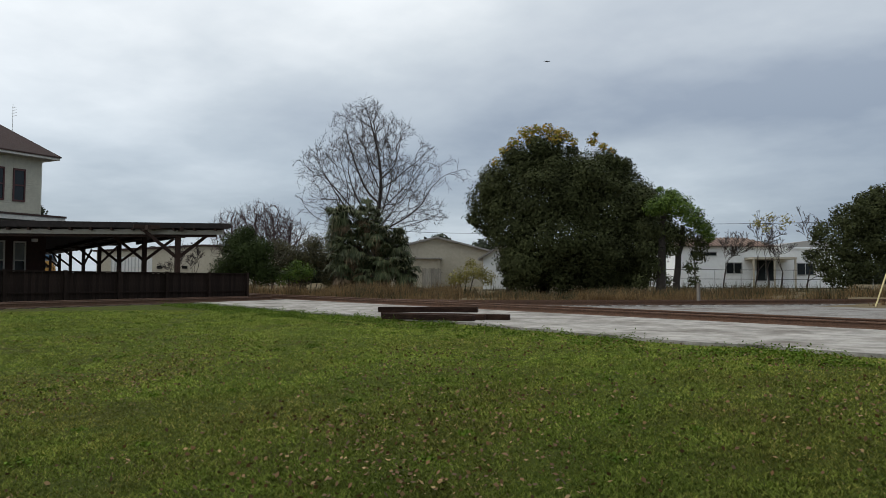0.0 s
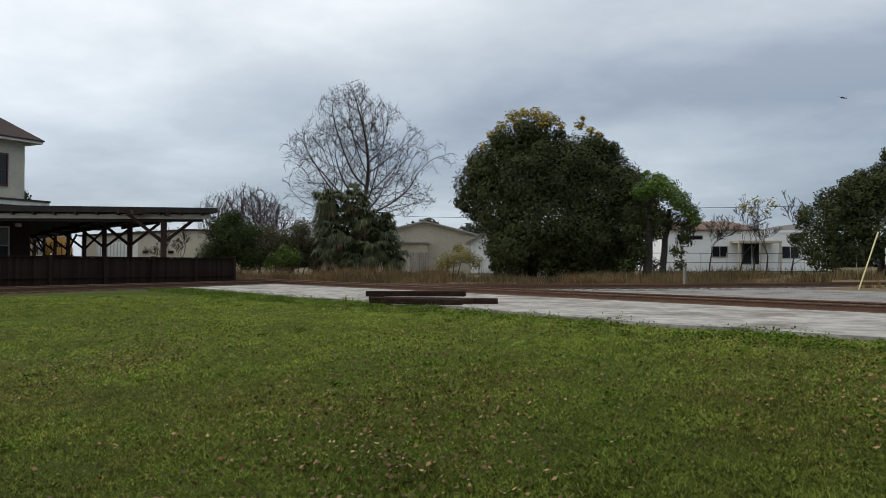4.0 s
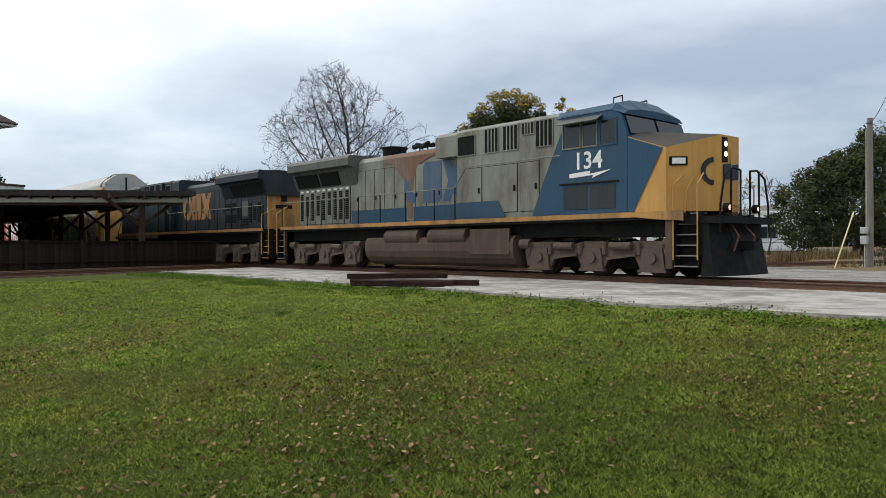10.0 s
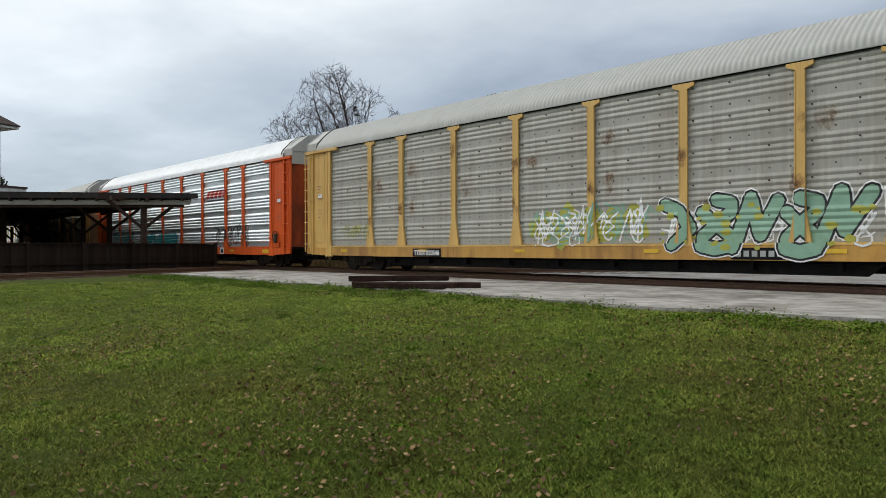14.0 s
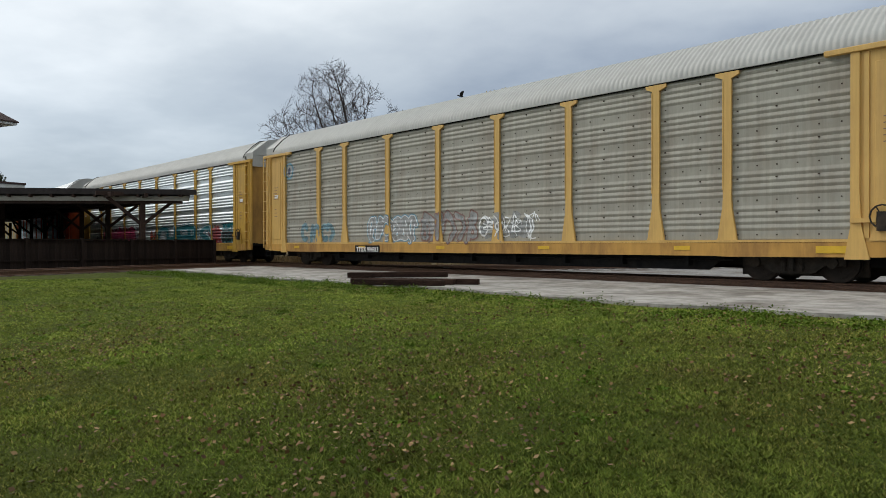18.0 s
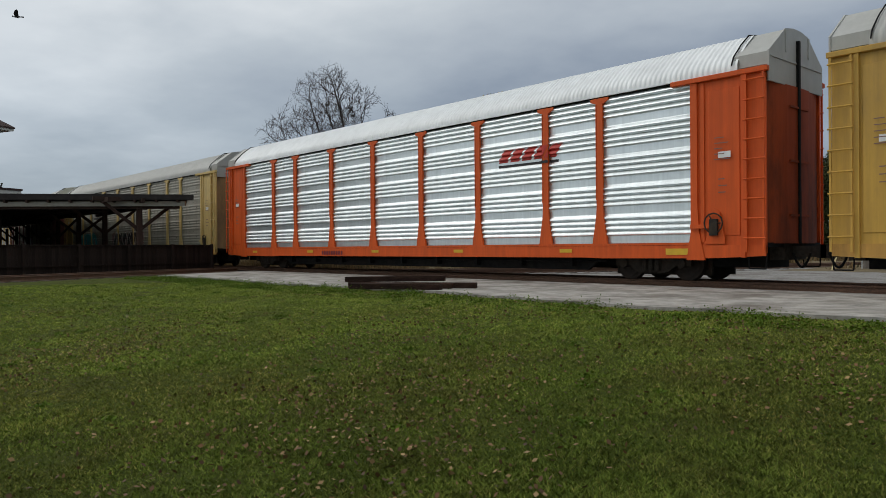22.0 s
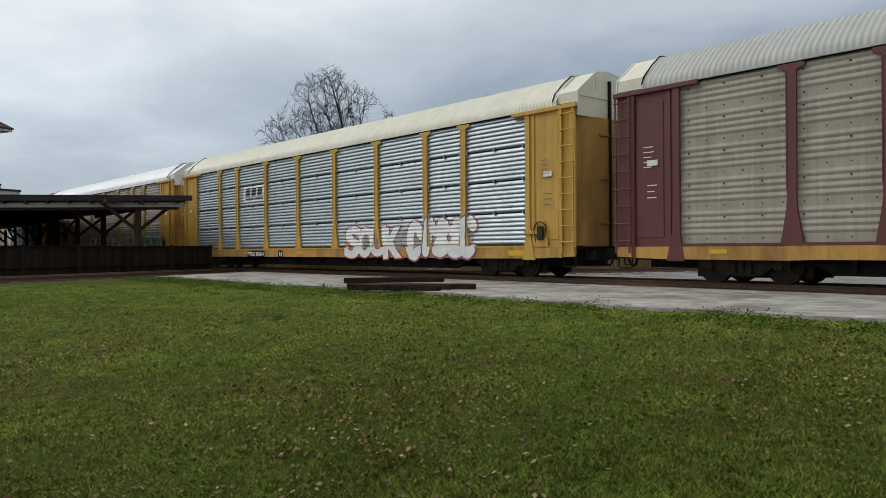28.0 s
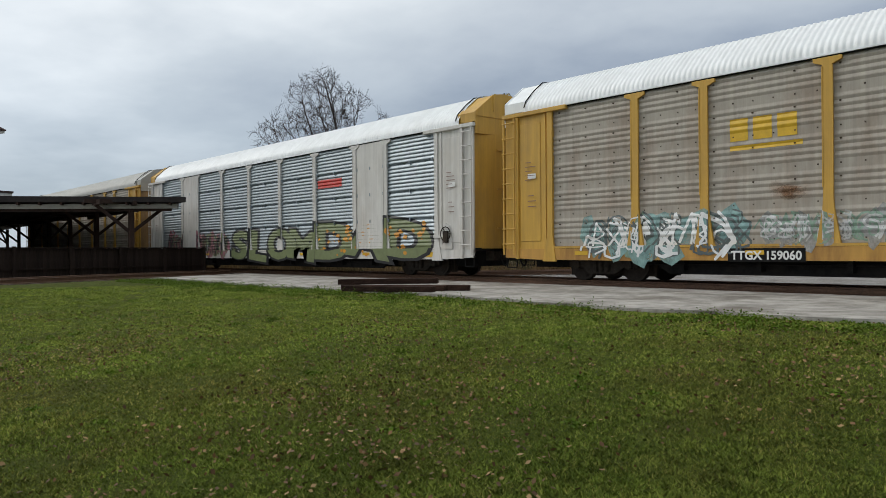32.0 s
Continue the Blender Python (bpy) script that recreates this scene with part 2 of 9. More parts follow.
M_GLASS = mat("dark_window_glass", (0.012, 0.016, 0.018), 0.1, 0, 2, 0.2, spec=0.4)
M_LAMP = mat("lit_headlamp", (1.0, 0.74, 0.5), 0.3, 0, 3, 0.02, glow=1.3)
M_WHITE = mat("white_paint", (0.72, 0.72, 0.70), 0.6, 0, 5, 0.08, (0.5, 0.48, 0.44), 1.2, 0.4)


# ---- ground ----
def smooth01(v):
    v = np.clip(v, 0, 1)
    return v * v * (3 - 2 * v)


def ground_z(x, y):
    x, y = np.asarray(x, float), np.asarray(y, float)
    lawn = -0.66 + 0.47 * np.maximum(smooth01((y - 1.0) / 10.0), smooth01((-x - 10.0) / 17.0))
    far = -0.28 + 0.45 * smooth01((y - 30) / 30) + 0.5 * smooth01((y - 60) / 50)
    k = smooth01((y - 11.0) / 6.0)
    return lawn * (1 - k) + far * k


def lawn_mat():
    m = bpy.data.materials.new("mown_winter_lawn")
    m.use_nodes = True
    nt = m.node_tree
    b = nt.nodes["Principled BSDF"]
    co = nt.nodes.new("ShaderNodeTexCoord").outputs["Object"]
    fine = ramp(nt, noise_out(nt, co, 34, 6, 0.8), [(0.28, (0.012, 0.019, 0.003)), (0.5, (0.052, 0.070, 0.008)), (0.75, (0.115, 0.125, 0.018))])
    dry = ramp(nt, noise_out(nt, co, 30, 5, 0.8), [(0.3, (0.022, 0.019, 0.006)), (0.55, (0.075, 0.064, 0.017)), (0.8, (0.15, 0.115, 0.04))])
    f = ramp(nt, noise_out(nt, co, 0.5, 8, 0.72), [(0.46, (0, 0, 0)), (0.68, (0.75, 0.75, 0.75))])
    col = mixed(nt, f, fine, dry)
    sep = nt.nodes.new("ShaderNodeSeparateXYZ"); nt.links.new(co, sep.inputs[0])
    # bare dry soil and weeds past the tracks
    mr = nt.nodes.new("ShaderNodeMapRange"); mr.inputs[1].default_value, mr.inputs[2].default_value = 12.5, 14.5
    nt.links.new(sep.outputs[1], mr.inputs[0])
    soil = ramp(nt, noise_out(nt, co, 1.2, 7, 0.7), [(0.3, (0.10, 0.075, 0.045)), (0.7, (0.21, 0.17, 0.10))])
    col = mixed(nt, mr.outputs[0], col, soil)
    nt.links.new(col, b.inputs["Base Color"])
    b.inputs["Roughness"].default_value = 0.95
    b.inputs["Specular IOR Level"].default_value = 0.1
    bp = nt.nodes.new("ShaderNodeBump"); bp.inputs["Strength"].default_value, bp.inputs["Distance"].default_value = 0.8, 0.04
    nt.links.new(noise_out(nt, co, 30, 6, 0.8), bp.inputs["Height"]); nt.links.new(bp.outputs[0], b.inputs["Normal"])
    return m


M_LAWN = lawn_mat()


def build_ground():
    def axis(lo, hi, step, far):
        core = np.arange(lo, hi + 0.01, step)
        out = [hi + (far - hi) * (k / 14) ** 2.2 for k in range(1, 15)]
        low = [lo - (far + lo) * (k / 14) ** 2.2 for k in range(14, 0, -1)]
        return np.concatenate([low, core, out])
    xs, ys = axis(-46, 16, 0.5, 2500), axis(-8, 62, 0.5, 2500)
    X, Y = np.meshgrid(xs, ys, indexing="ij")
    Z = ground_z(X, Y)
    rng = np.random.default_rng(3)
    near = (np.abs(X) < 60) & (Y > -10) & (Y < 11)
    Z = Z + np.where(near, 0.003 * rng.standard_normal(X.shape), 0)
    n, m = X.shape
    V = np.stack([X, Y, Z], -1).reshape(-1, 3)
    i = np.arange(n * m).reshape(n, m)
    F = np.stack([i[:-1, :-1], i[1:, :-1], i[1:, 1:], i[:-1, 1:]], -1).reshape(-1, 4)
    ob = new("ground", raw_mesh("ground", V, F, M_LAWN, True))
    tagged(ob, "mown green lawn with brown patches running out to dry soil", "ground", kind="structure")


build_ground()


# ---- tracks ----
def rail_outline(h=0.17):
    return [(-0.07, -h), (0.07, -h), (0.07, -h + 0.02), (0.012, -h + 0.04), (0.012, -0.045), (0.036, -0.035), (0.036, -0.004), (0.028, 0.0), (-0.028, 0.0), (-0.036, -0.004), (-0.036, -0.035), (-0.012, -0.045), (-0.012, -h + 0.04), (-0.07, -h + 0.02)]


def sweep(bm, outline, pts, off):
    """An outline (sideways, up) swept along pts (x, y), shifted off sideways."""
    pts = [Vector((p[0], p[1], 0)) for p in pts]
    rings = []
    for i, p in enumerate(pts):
        d = (pts[min(i + 1, len(pts) - 1)] - pts[max(i - 1, 0)]).normalized()
        s = Vector((d.y, -d.x, 0))
        rings.append([bm.verts.new(p + s * (off + a) + Vector((0, 0, b))) for a, b in outline])
    n = len(outline)
    for A, B in zip(rings, rings[1:]):
        for i in range(n):
            bm.faces.new((A[i], B[i], B[(i + 1) % n], A[(i + 1) % n]))
    bm.faces.new(rings[0]); bm.faces.new(rings[-1][::-1])
    bmesh.ops.recalc_face_normals(bm, faces=bm.faces[:])


def resample(pts, step):
    out, left = [], 0.0
    for (a, b), (c, d) in zip(pts, pts[1:]):
        L = math.hypot(c - a, d - b)
        s = left
        while s < L:
            out.append((a + (c - a) * s / L, b + (d - b) * s / L, math.atan2(d - b, c - a)))
            s += step
        left = s - L
    return out


TIE_MESH = mesh_of("tie", bm_box(-0.11, 0.11, -1.27, 1.27, -0.34, -0.165, bevel=0.012), M_TIE)


def build_track(name, label, pts, tie_from, tie_to, ballast_w, top=-0.22, gauge=1.435, bed=None):
    tr = tagged(new(name), label, "railway track", kind="structure")
    for off in (-gauge / 2 - 0.036, gauge / 2 + 0.036):
        bm = bmesh.new()
        sweep(bm, rail_outline(), pts, off)
        part("rail", bm, M_RAIL, tr)
    bm = bmesh.new()
    sweep(bm, [(-ballast_w / 2 - 0.4, top - 0.3), (-ballast_w / 2, top), (0, top + 0.015), (ballast_w / 2, top), (ballast_w / 2 + 0.4, top - 0.3)], pts, 0)
    part("ballast", bm, bed or M_BALLAST, tr, "crushed stone ballast")
    k = 0
    for x, y, a in resample(pts, 0.56):
        if tie_from <= y * 0 + (x if name == "main_track" else y) <= tie_to and k < 140:
            k += 1
            part("tie", TIE_MESH, None, tr, at=pose(x, y, random.uniform(-0.012, 0.008), 0, 0, math.degrees(a) + random.uniform(-1.5, 1.5)))
    return tr


TRACK_Y = 18.55
BEND = [(-62, 0.0), (-75, 0.35), (-90, 1.7), (-110, 4.4), (-150, 10.3), (-260, 27.0), (-420, 51.5)]


def track_point(x):
    """Place and heading of the main line's middle at x: straight, then bending off past the station."""
    def off(q):
        if q > -62:
            return 0.0
        for (a, u), (b, v) in zip(BEND, BEND[1:]):
            if q >= b:
                return u + (v - u) * (q - a) / (b - a)
        return BEND[-1][1]
    return x, TRACK_Y + off(x), math.degrees(math.atan2(off(x + 3) - off(x - 3), 6))


main_pts = [(x, track_point(x)[1]) for x in list(range(-420, -110, 20)) + list(range(-110, -60, 3)) + [-60, -40, -20, 0, 40, 120, 300]]
main_pts.sort()
build_track("main_track", "rust-brown main line rails on dark ties and oily, shade-darkened ballast", main_pts, -48, 6, 2.7, bed=M_BED)
D2 = Vector((-0.414, 0.91)).normalized()
cross_pts = [(-30.36 + D2.x * s, 6.2 + D2.y * s) for s in (-60, -20, 0, 8, 11.2)]
build_track("crossing_track", "rusty rails of a second line crossing the main line", cross_pts, -12, 16, 2.3, top=-0.235, bed=M_BED)
far_pts = [(-27.5, 18.95), (-24.0, 21.5), (-21.6, 26.5), (-19.6, 31.5), (-17.8, 36.8), (-14.6, 47.0), (-10, 62), (0, 95), (30, 200)]
build_track("branch_track", "dark rails of a branch line on white ballast", far_pts, 20, 62, 3.4, top=-0.2)

bm = bmesh.new()
prism(bm, [(-26.0, 20.3), (-22.0, 26.0), (-19.6, 31.5), (-17.5, 36.8), (-14.0, 37.2), (-11.0, 34.0), (-6, 31.0), (14, 29.0), (30, 27.0), (30, 20.3)], "z", -0.6, -0.245)
tagged(new("gravel_bed", mesh_of("gravel_bed", bm, M_BALLAST)), "pale grey gravel between the two tracks", "gravel", kind="structure")
bm = bmesh.new()
rag = random.Random(5)
near_edge = [(-30.4 + k * 0.9, 11.35 + rag.uniform(-0.16, 0.16) + 0.22 * math.sin(k * 0.45)) for k in range(62)]
slab_outline = near_edge + [(25.6, 17.12), (-33.4, 17.12)]
prism(bm, slab_outline, "z", -0.45, -0.125)
slab = tagged(new("pavement", mesh_of("pavement", bm, M_SLAB)), "pale weathered concrete apron beside the track", "pavement", kind="structure")


# ---- freight cars ----
POSTS = [-9.22, -7.25, -4.35, -1.45, 1.45, 4.35, 7.25, 9.22]
EDGE, END, SIDE = 12.03, 13.9, 1.5
Z_BASE, Z_TOP, Z_CREST = 0.99, 5.03, 6.1
PITCH = 29.25


def panel_profile(seams, depth=1.0):
    """Outline in (outward, height) of the ribbed side sheets: five plain groups, or four tiers parted by open seams."""
    out = []
    n = 4 if seams else 5
    h = (Z_TOP - Z_BASE) / n
    for g in range(n):
        z = Z_BASE + g * h
        if seams:
            first, count = 0.05 * h, 7
            if g:
                out += [(0.01, z - 0.006), (-0.05, z - 0.004), (-0.05, z + 0.036), (0.01, z + 0.038)]
        else:
            out += [(0.0, z + 0.001), (0.0, z + 0.24 * h)]
            first, count = 0.25 * h, 4
        p = (h - first - 0.008) / count
        for k in range(count):
            a = z + first + k * p
            d = 0.68 if seams else depth
            if d > 0.6:
                out += [(0.0, a), (0.046 * d, a + 0.13 * p), (0.062 * d, a + 0.24 * p), (0.055 * d, a + 0.45 * p), (0.004, a + 0.95 * p)]
            else:
                out += [(0.0, a), (0.05 * d, a + 0.34 * p), (0.062 * d, a + 0.46 * p), (0.055 * d, a + 0.58 * p), (0.004, a + 0.93 * p)]
    out.append((0.0, Z_TOP))
    return out


def panel_mesh(w, material, seams=False, worn=False):
    bm = bmesh.new()
    prof = panel_profile(seams, 0.40 if worn else 1.1)
    n = len(prof)
    A = [bm.verts.new((-w / 2, -o, z)) for o, z in prof]
    B = [bm.verts.new((w / 2, -o, z)) for o, z in prof]
    for i in range(n - 1):
        bm.faces.new((A[i], B[i], B[i + 1], A[i + 1]))
    back = [bm.verts.new((x, 0.055, z)) for x, z in ((-w / 2, Z_BASE), (w / 2, Z_BASE), (w / 2, Z_TOP), (-w / 2, Z_TOP))]
    bm.faces.new(back[::-1])
    bm.faces.new((A[-1], B[-1], back[2], back[3])); bm.faces.new((back[0], back[1], B[0], A[0]))
    if seams:
        # joining clips across the seams
        for g in (1, 2, 3):
            z = Z_BASE + g * (Z_TOP - Z_BASE) / 4
            for x in (-w / 2 + 0.16, 0.0, w / 2 - 0.16):
                box(bm, x - 0.025, x + 0.025, -0.075, -0.01, z - 0.03, z + 0.09)
    if worn:
        # rows of rusty rivets
        old = len(bm.faces)
        n = max(3, int(w / 0.42))
        for g in range(5):
            z = Z_BASE + (g + 0.12) * (Z_TOP - Z_BASE) / 5
            for k in range(n):
                x = -w / 2 + (k + 0.5) * w / n
                for dz in (0.0, 0.52):
                    if dz and k % 2:
                        continue
                    box(bm, x - 0.016, x + 0.016, -0.042 if dz else -0.012, 0.0, z + dz, z + dz + 0.03)
        bm.faces.ensure_lookup_table()
        for f in bm.faces[old:]:
            f.material_index = 1
        return mesh_of("side_panel", bm, [material, M_RIVET])
    return mesh_of("side_panel", bm, material)


def post_mesh(material):
    w, f, t = 0.105, 0.27, 0.30
    out = [(-f, 0.90), (f, 0.90), (f * 0.9, 1.02), (w * 1.15, 1.75), (w, 2.0), (w, Z_TOP - 0.18), (t, Z_TOP - 0.10), (t, Z_TOP - 0.02), (-t, Z_TOP - 0.02), (-t, Z_TOP - 0.10), (-w, Z_TOP - 0.18), (-w, 2.0), (-w * 1.15, 1.75), (-f * 0.9, 1.02)]
    bm = bmesh.new()
    prism(bm, out, "y", -0.065, 0.0)
    for s in (-1, 1):
        box(bm, s * w - 0.012, s * w + 0.012, -0.078, -0.065, 2.2, Z_TOP - 0.2)
    return mesh_of("post", bm, material)


HALF_ROOF = [(-1.50, 5.06), (-1.50, 5.20), (-1.42, 5.36), (-1.05, 5.72), (-0.66, 6.02), (-0.3, 6.08)]
BODY_ROOF = HALF_ROOF + [(0, 6.10)] + [(-y, z) for y, z in HALF_ROOF[::-1]]
HALF_END = [(-1.46, 4.71), (-1.46, 5.42), (-0.62, 6.06), (-0.2, 6.13)]
ROOF_OUT = HALF_END + [(-y, z) for y, z in HALF_END[::-1]]


def roof_mesh(material):
    """Ribbed roof: straight slopes up to a nearly flat crest, cut short of the end hoods."""
    xs, hs = [], []
    x, pitch = -END + 0.75, 0.15
    while x < END - 0.75:
        xs += [x, x + 0.05, x + 0.07, x + 0.13]; hs += [0.0, 0.0, 0.028, 0.028]
        x += pitch
    V, F = [], []
    k = len(BODY_ROOF)
    for xx, h in zip(xs, hs):
        for (y, z) in BODY_ROOF:
            up = min(1.0, max(0.0, (z - 5.2) / 0.8))
            V.append((xx, y * (1 + 0.3 * h * (1 - up)), z + h * (0.3 + 0.7 * up) if z > 5.15 else z))
    for i in range(len(xs) - 1):
        for j in range(k - 1):
            a = i * k + j
            F.append((a, a + 1, a + k + 1, a + k))
    me = raw_mesh("roof", np.array(V), np.array(F), material)
    return me


def end_cap_mesh(material):
    """The closed hood above the end doors: a plate with cut corners and a short roof behind it."""
    bm = bmesh.new()
    prism(bm, ROOF_OUT, "x", 0.36, 0.40)
    slim = [(y * 0.99, max(z, 5.12) - 0.02) for y, z in ROOF_OUT]
    prism(bm, slim, "x", -0.45, 0.36)
    # stiffening ribs and the lock rod's guide on the plate
    for y in (-0.62, 0.62):
        box(bm, 0.40, 0.43, y - 0.025, y + 0.025, 5.5, 6.02)
    box(bm, 0.40, 0.425, -1.40, 1.40, 5.28, 5.31)
    return mesh_of("roof_end", bm, material)


def wheelset_mesh(r=0.46):
    bm = bmesh.new()
    for s in (-1, 1):
        for r0, y0, y1 in ((r, 0.70, 0.80), (r + 0.025, 0.67, 0.70)):
            rod(bm, (0, s * y0, 0), (0, s * y1, 0), r0, 20)
        rod(bm, (0, s * 0.80, 0), (0, s * 0.82, 0), r * 0.78, 20)
        rod(bm, (0, s * 0.82, 0), (0, s * 0.98, 0), 0.10, 10)
        for k in range(3):
            a = k * 2.094
            rod(bm, (0.2 * math.cos(a), s * 0.815, 0.2 * math.sin(a)), (0.2 * math.cos(a), s * 0.835, 0.2 * math.sin(a)), 0.05, 8)
    rod(bm, (0, -0.98, 0), (0, 0.98, 0), 0.08, 10)
    return mesh_of("wheelset", bm, M_WHEEL)


def sideframe_mesh():
    """Cast side frame of a two-axle truck with its spring nest."""
    bm = bmesh.new()
    out = [(-1.15, 0.38), (-1.15, 0.60), (-0.72, 0.66), (-0.42, 0.78), (0.42, 0.78), (0.72, 0.66), (1.15, 0.60), (1.15, 0.38), (0.72, 0.40), (0.5, 0.24), (0.36, 0.20), (-0.36, 0.20), (-0.5, 0.24), (-0.72, 0.40)]
    prism(bm, out, "y", -0.06, 0.06)
    box(bm, -0.30, 0.30, -0.075, -0.055, 0.30, 0.60)
    for k in (-0.2, 0.0, 0.2):
        rod(bm, (k, -0.10, 0.26), (k, -0.10, 0.55), 0.07, 8)
    for s in (-1, 1):
        rod(bm, (s * 0.88, -0.12, 0.46), (s * 0.88, 0.0, 0.46), 0.13, 10)
    return mesh_of("side_frame", bm, M_CAST)


ME_WHEELSET, ME_FRAME = wheelset_mesh(), sideframe_mesh()
ROLLING = []          # wheelsets that turn


def freight_truck(parent, x):
    bm = bmesh.new()
    box(bm, -0.18, 0.18, -1.0, 1.0, 0.42, 0.70)
    box(bm, -0.5, 0.5, -0.3, 0.3, 0.45, 0.62)
    # brake beams and rigging between the wheels
    box(bm, -1.45, 1.45, -0.62, -0.5, 0.14, 0.6)
    box(bm, -1.45, 1.45, 0.5, 0.62, 0.14, 0.6)
    tr = part("truck", bm, M_CAST, parent, "dark cast steel two-axle truck", at=pose(x, 0, 0))
    for s in (-1, 1):
        part("side_frame", ME_FRAME, None, tr, at=pose(0, s * 1.04, 0, 0, 0, 0 if s < 0 else 180))
    for s in (-1, 1):
        ROLLING.append((part("wheelset", ME_WHEELSET, None, tr, at=pose(s * 0.88, 0, 0.46)), 0.46, (s * 0.88, 0, 0.46)))


def ladder_mesh(material, h0, h1, w=0.42, n=9):
    bm = bmesh.new()
    for s in (-1, 1):
        bar(bm, (s * w / 2, 0, h0), (s * w / 2, 0, h1), 0.05, 0.03)
    for k in range(n):
        z = h0 + (k + 0.7) * (h1 - h0) / n
        rod(bm, (-w / 2 - 0.05, -0.02, z), (w / 2 + 0.05, -0.02, z), 0.02, 6)
    return mesh_of("ladder", bm, material)


SHARED = {}


def shared(key, make):
    if key not in SHARED:
        SHARED[key] = make()
    return SHARED[key]


SHEET_OF = {}         # side sheets of each car


def autorack(label, frame_mat, sheet_mat, roof_mat, cap_mat, end_mat, sill_mat, belly=0.0, band=None):
    """A long enclosed car carrier: ribbed sheets between posts, end panels, doors, roof, deck sill and two trucks."""
    car = thing("autorack_car", label, "freight car", group="cars of the train")
    SHEET_OF[car.name] = sheet_mat
    k = (frame_mat.name, sheet_mat.name)
    spans = [(-EDGE, POSTS[0])] + list(zip(POSTS, POSTS[1:])) + [(POSTS[-1], EDGE)]
    for s in (-1, 1):
        turn = 0 if s < 0 else 180
        for a, b in spans:
            w = round(b - a, 3)
            part("side_panel", shared(("panel", w, sheet_mat.name), lambda: panel_mesh(w, sheet_mat, sheet_mat is S_SILVER, sheet_mat not in (S_SILVER, S_BRIGHT))), None, car, at=pose((a + b) / 2, s * (SIDE - 0.06), 0, 0, 0, turn))
        pm = shared(("post", frame_mat.name), lambda: post_mesh(frame_mat))
        for x in POSTS:
            part("post", pm, None, car, at=pose(x, s * (SIDE - 0.035), 0, 0, 0, turn))

        def piece_of(kind, e):
            """Pieces of the end panel, measured from the door post outwards (e: +1 towards +x)."""
            bm = bmesh.new()
            if kind == "end_panel":
                box(bm, 0.0, END - EDGE, -0.03, 0.03, 0.80, Z_TOP - 0.03)
            elif kind == "raised_sheet":
                box(bm, 0.45, 1.25, -0.05, -0.03, 1.15, Z_TOP - 0.35)
                bmesh.ops.bevel(bm, geom=bm.edges[:], offset=0.008, segments=1, affect="EDGES")
            elif kind == "door_post":
                prism(bm, [(-0.14, 0.55), (0.36, 0.55), (0.20, 1.25), (0.16, 2.0), (0.16, Z_TOP - 0.06), (-0.02, Z_TOP - 0.06), (-0.02, 1.25)], "y", -0.085, -0.03)
            elif kind == "door_rod":
                box(bm, 1.30, 1.40, -0.10, -0.03, 0.62, Z_TOP - 0.06)
            elif kind == "door_track":
                box(bm, 0.24, 0.34, -0.06, -0.03, 1.0, Z_TOP - 0.12)
            else:
                box(bm, -0.55, 1.95, -0.13, 0.0, Z_TOP - 0.10, Z_TOP + 0.02)
                bmesh.ops.bevel(bm, geom=bm.edges[:], offset=0.01, segments=1, affect="EDGES")
            if e < 0:
                bmesh.ops.transform(bm, matrix=Matrix.Diagonal((-1, 1, 1, 1)), verts=bm.verts[:])
                bmesh.ops.reverse_faces(bm, faces=bm.faces[:])
            return mesh_of(kind, bm, frame_mat)
        lad = shared(("lad", frame_mat.name), lambda: ladder_mesh(frame_mat, 0.75, Z_TOP - 0.12))
        for e in (-1, 1):
            side = e * -s
            for kind in ("end_panel", "raised_sheet", "door_post", "door_rod", "door_track", "header_beam"):
                part(kind, shared((kind, side, frame_mat.name), lambda: piece_of(kind, side)), None, car, at=pose(e * EDGE, s * (SIDE - 0.03), 0, 0, 0, turn))
            part("ladder", lad, None, car, at=pose(e * (END - 0.22), s * (SIDE + 0.11), 0))
    roof = part("roof", shared(("roof", roof_mat.name), lambda: roof_mesh(roof_mat)), None, car)
    for e in (-1, 1):
        part("roof_end", shared(("cap", cap_mat.name), lambda: end_cap_mesh(cap_mat)), None, car, at=pose(e * (END - 0.33), 0, 0, 0, 0, 0 if e > 0 else 180))
        rb = bmesh.new()
        prev = None
        for y, z in [(-1.52, 5.14)] + BODY_ROOF[2:7]:
            q = (e * (END - 0.80), y * 1.015, z + 0.05)
            if prev:
                rod(rb, prev, q, 0.018, 6)
            prev = q
        part("grab_rail", rb, M_BLACK if cap_mat != frame_mat else frame_mat, car)

        def door(s2):
            bm = bmesh.new()
            pts = []
            for i in range(6):
                yy = s2 * (0.03 + 1.38 * i / 5)
                pts.append((0.06 + 0.16 * (1 - (i / 5) ** 2.2), yy))
            pts += [(0.0, s2 * 1.41), (0.0, s2 * 0.03)]
            prism(bm, pts, "z", 0.95, Z_TOP - 0.3)
            return mesh_of("end_door", bm, end_mat)

        def hinge():
            bm = bmesh.new()
            box(bm, 0.15, 0.25, -0.5, 0.5, 0, 0.05)
            return mesh_of("door_bar", bm, end_mat)
        part("lock_rod", bm_box(min(e * (END + 0.06), e * (END + 0.14)), max(e * (END + 0.06), e * (END + 0.14)), -0.05, 0.05, 0.95, 5.85, bevel=0.01), M_BLACK, car)
        back = pose(e * (END - 0.12), 0, 0, 0, 0, 0 if e > 0 else 180)
        for s2 in (-1, 1):
            part("end_door", shared(("edoor", s2, end_mat.name), lambda: door(s2)), None, car, at=back)
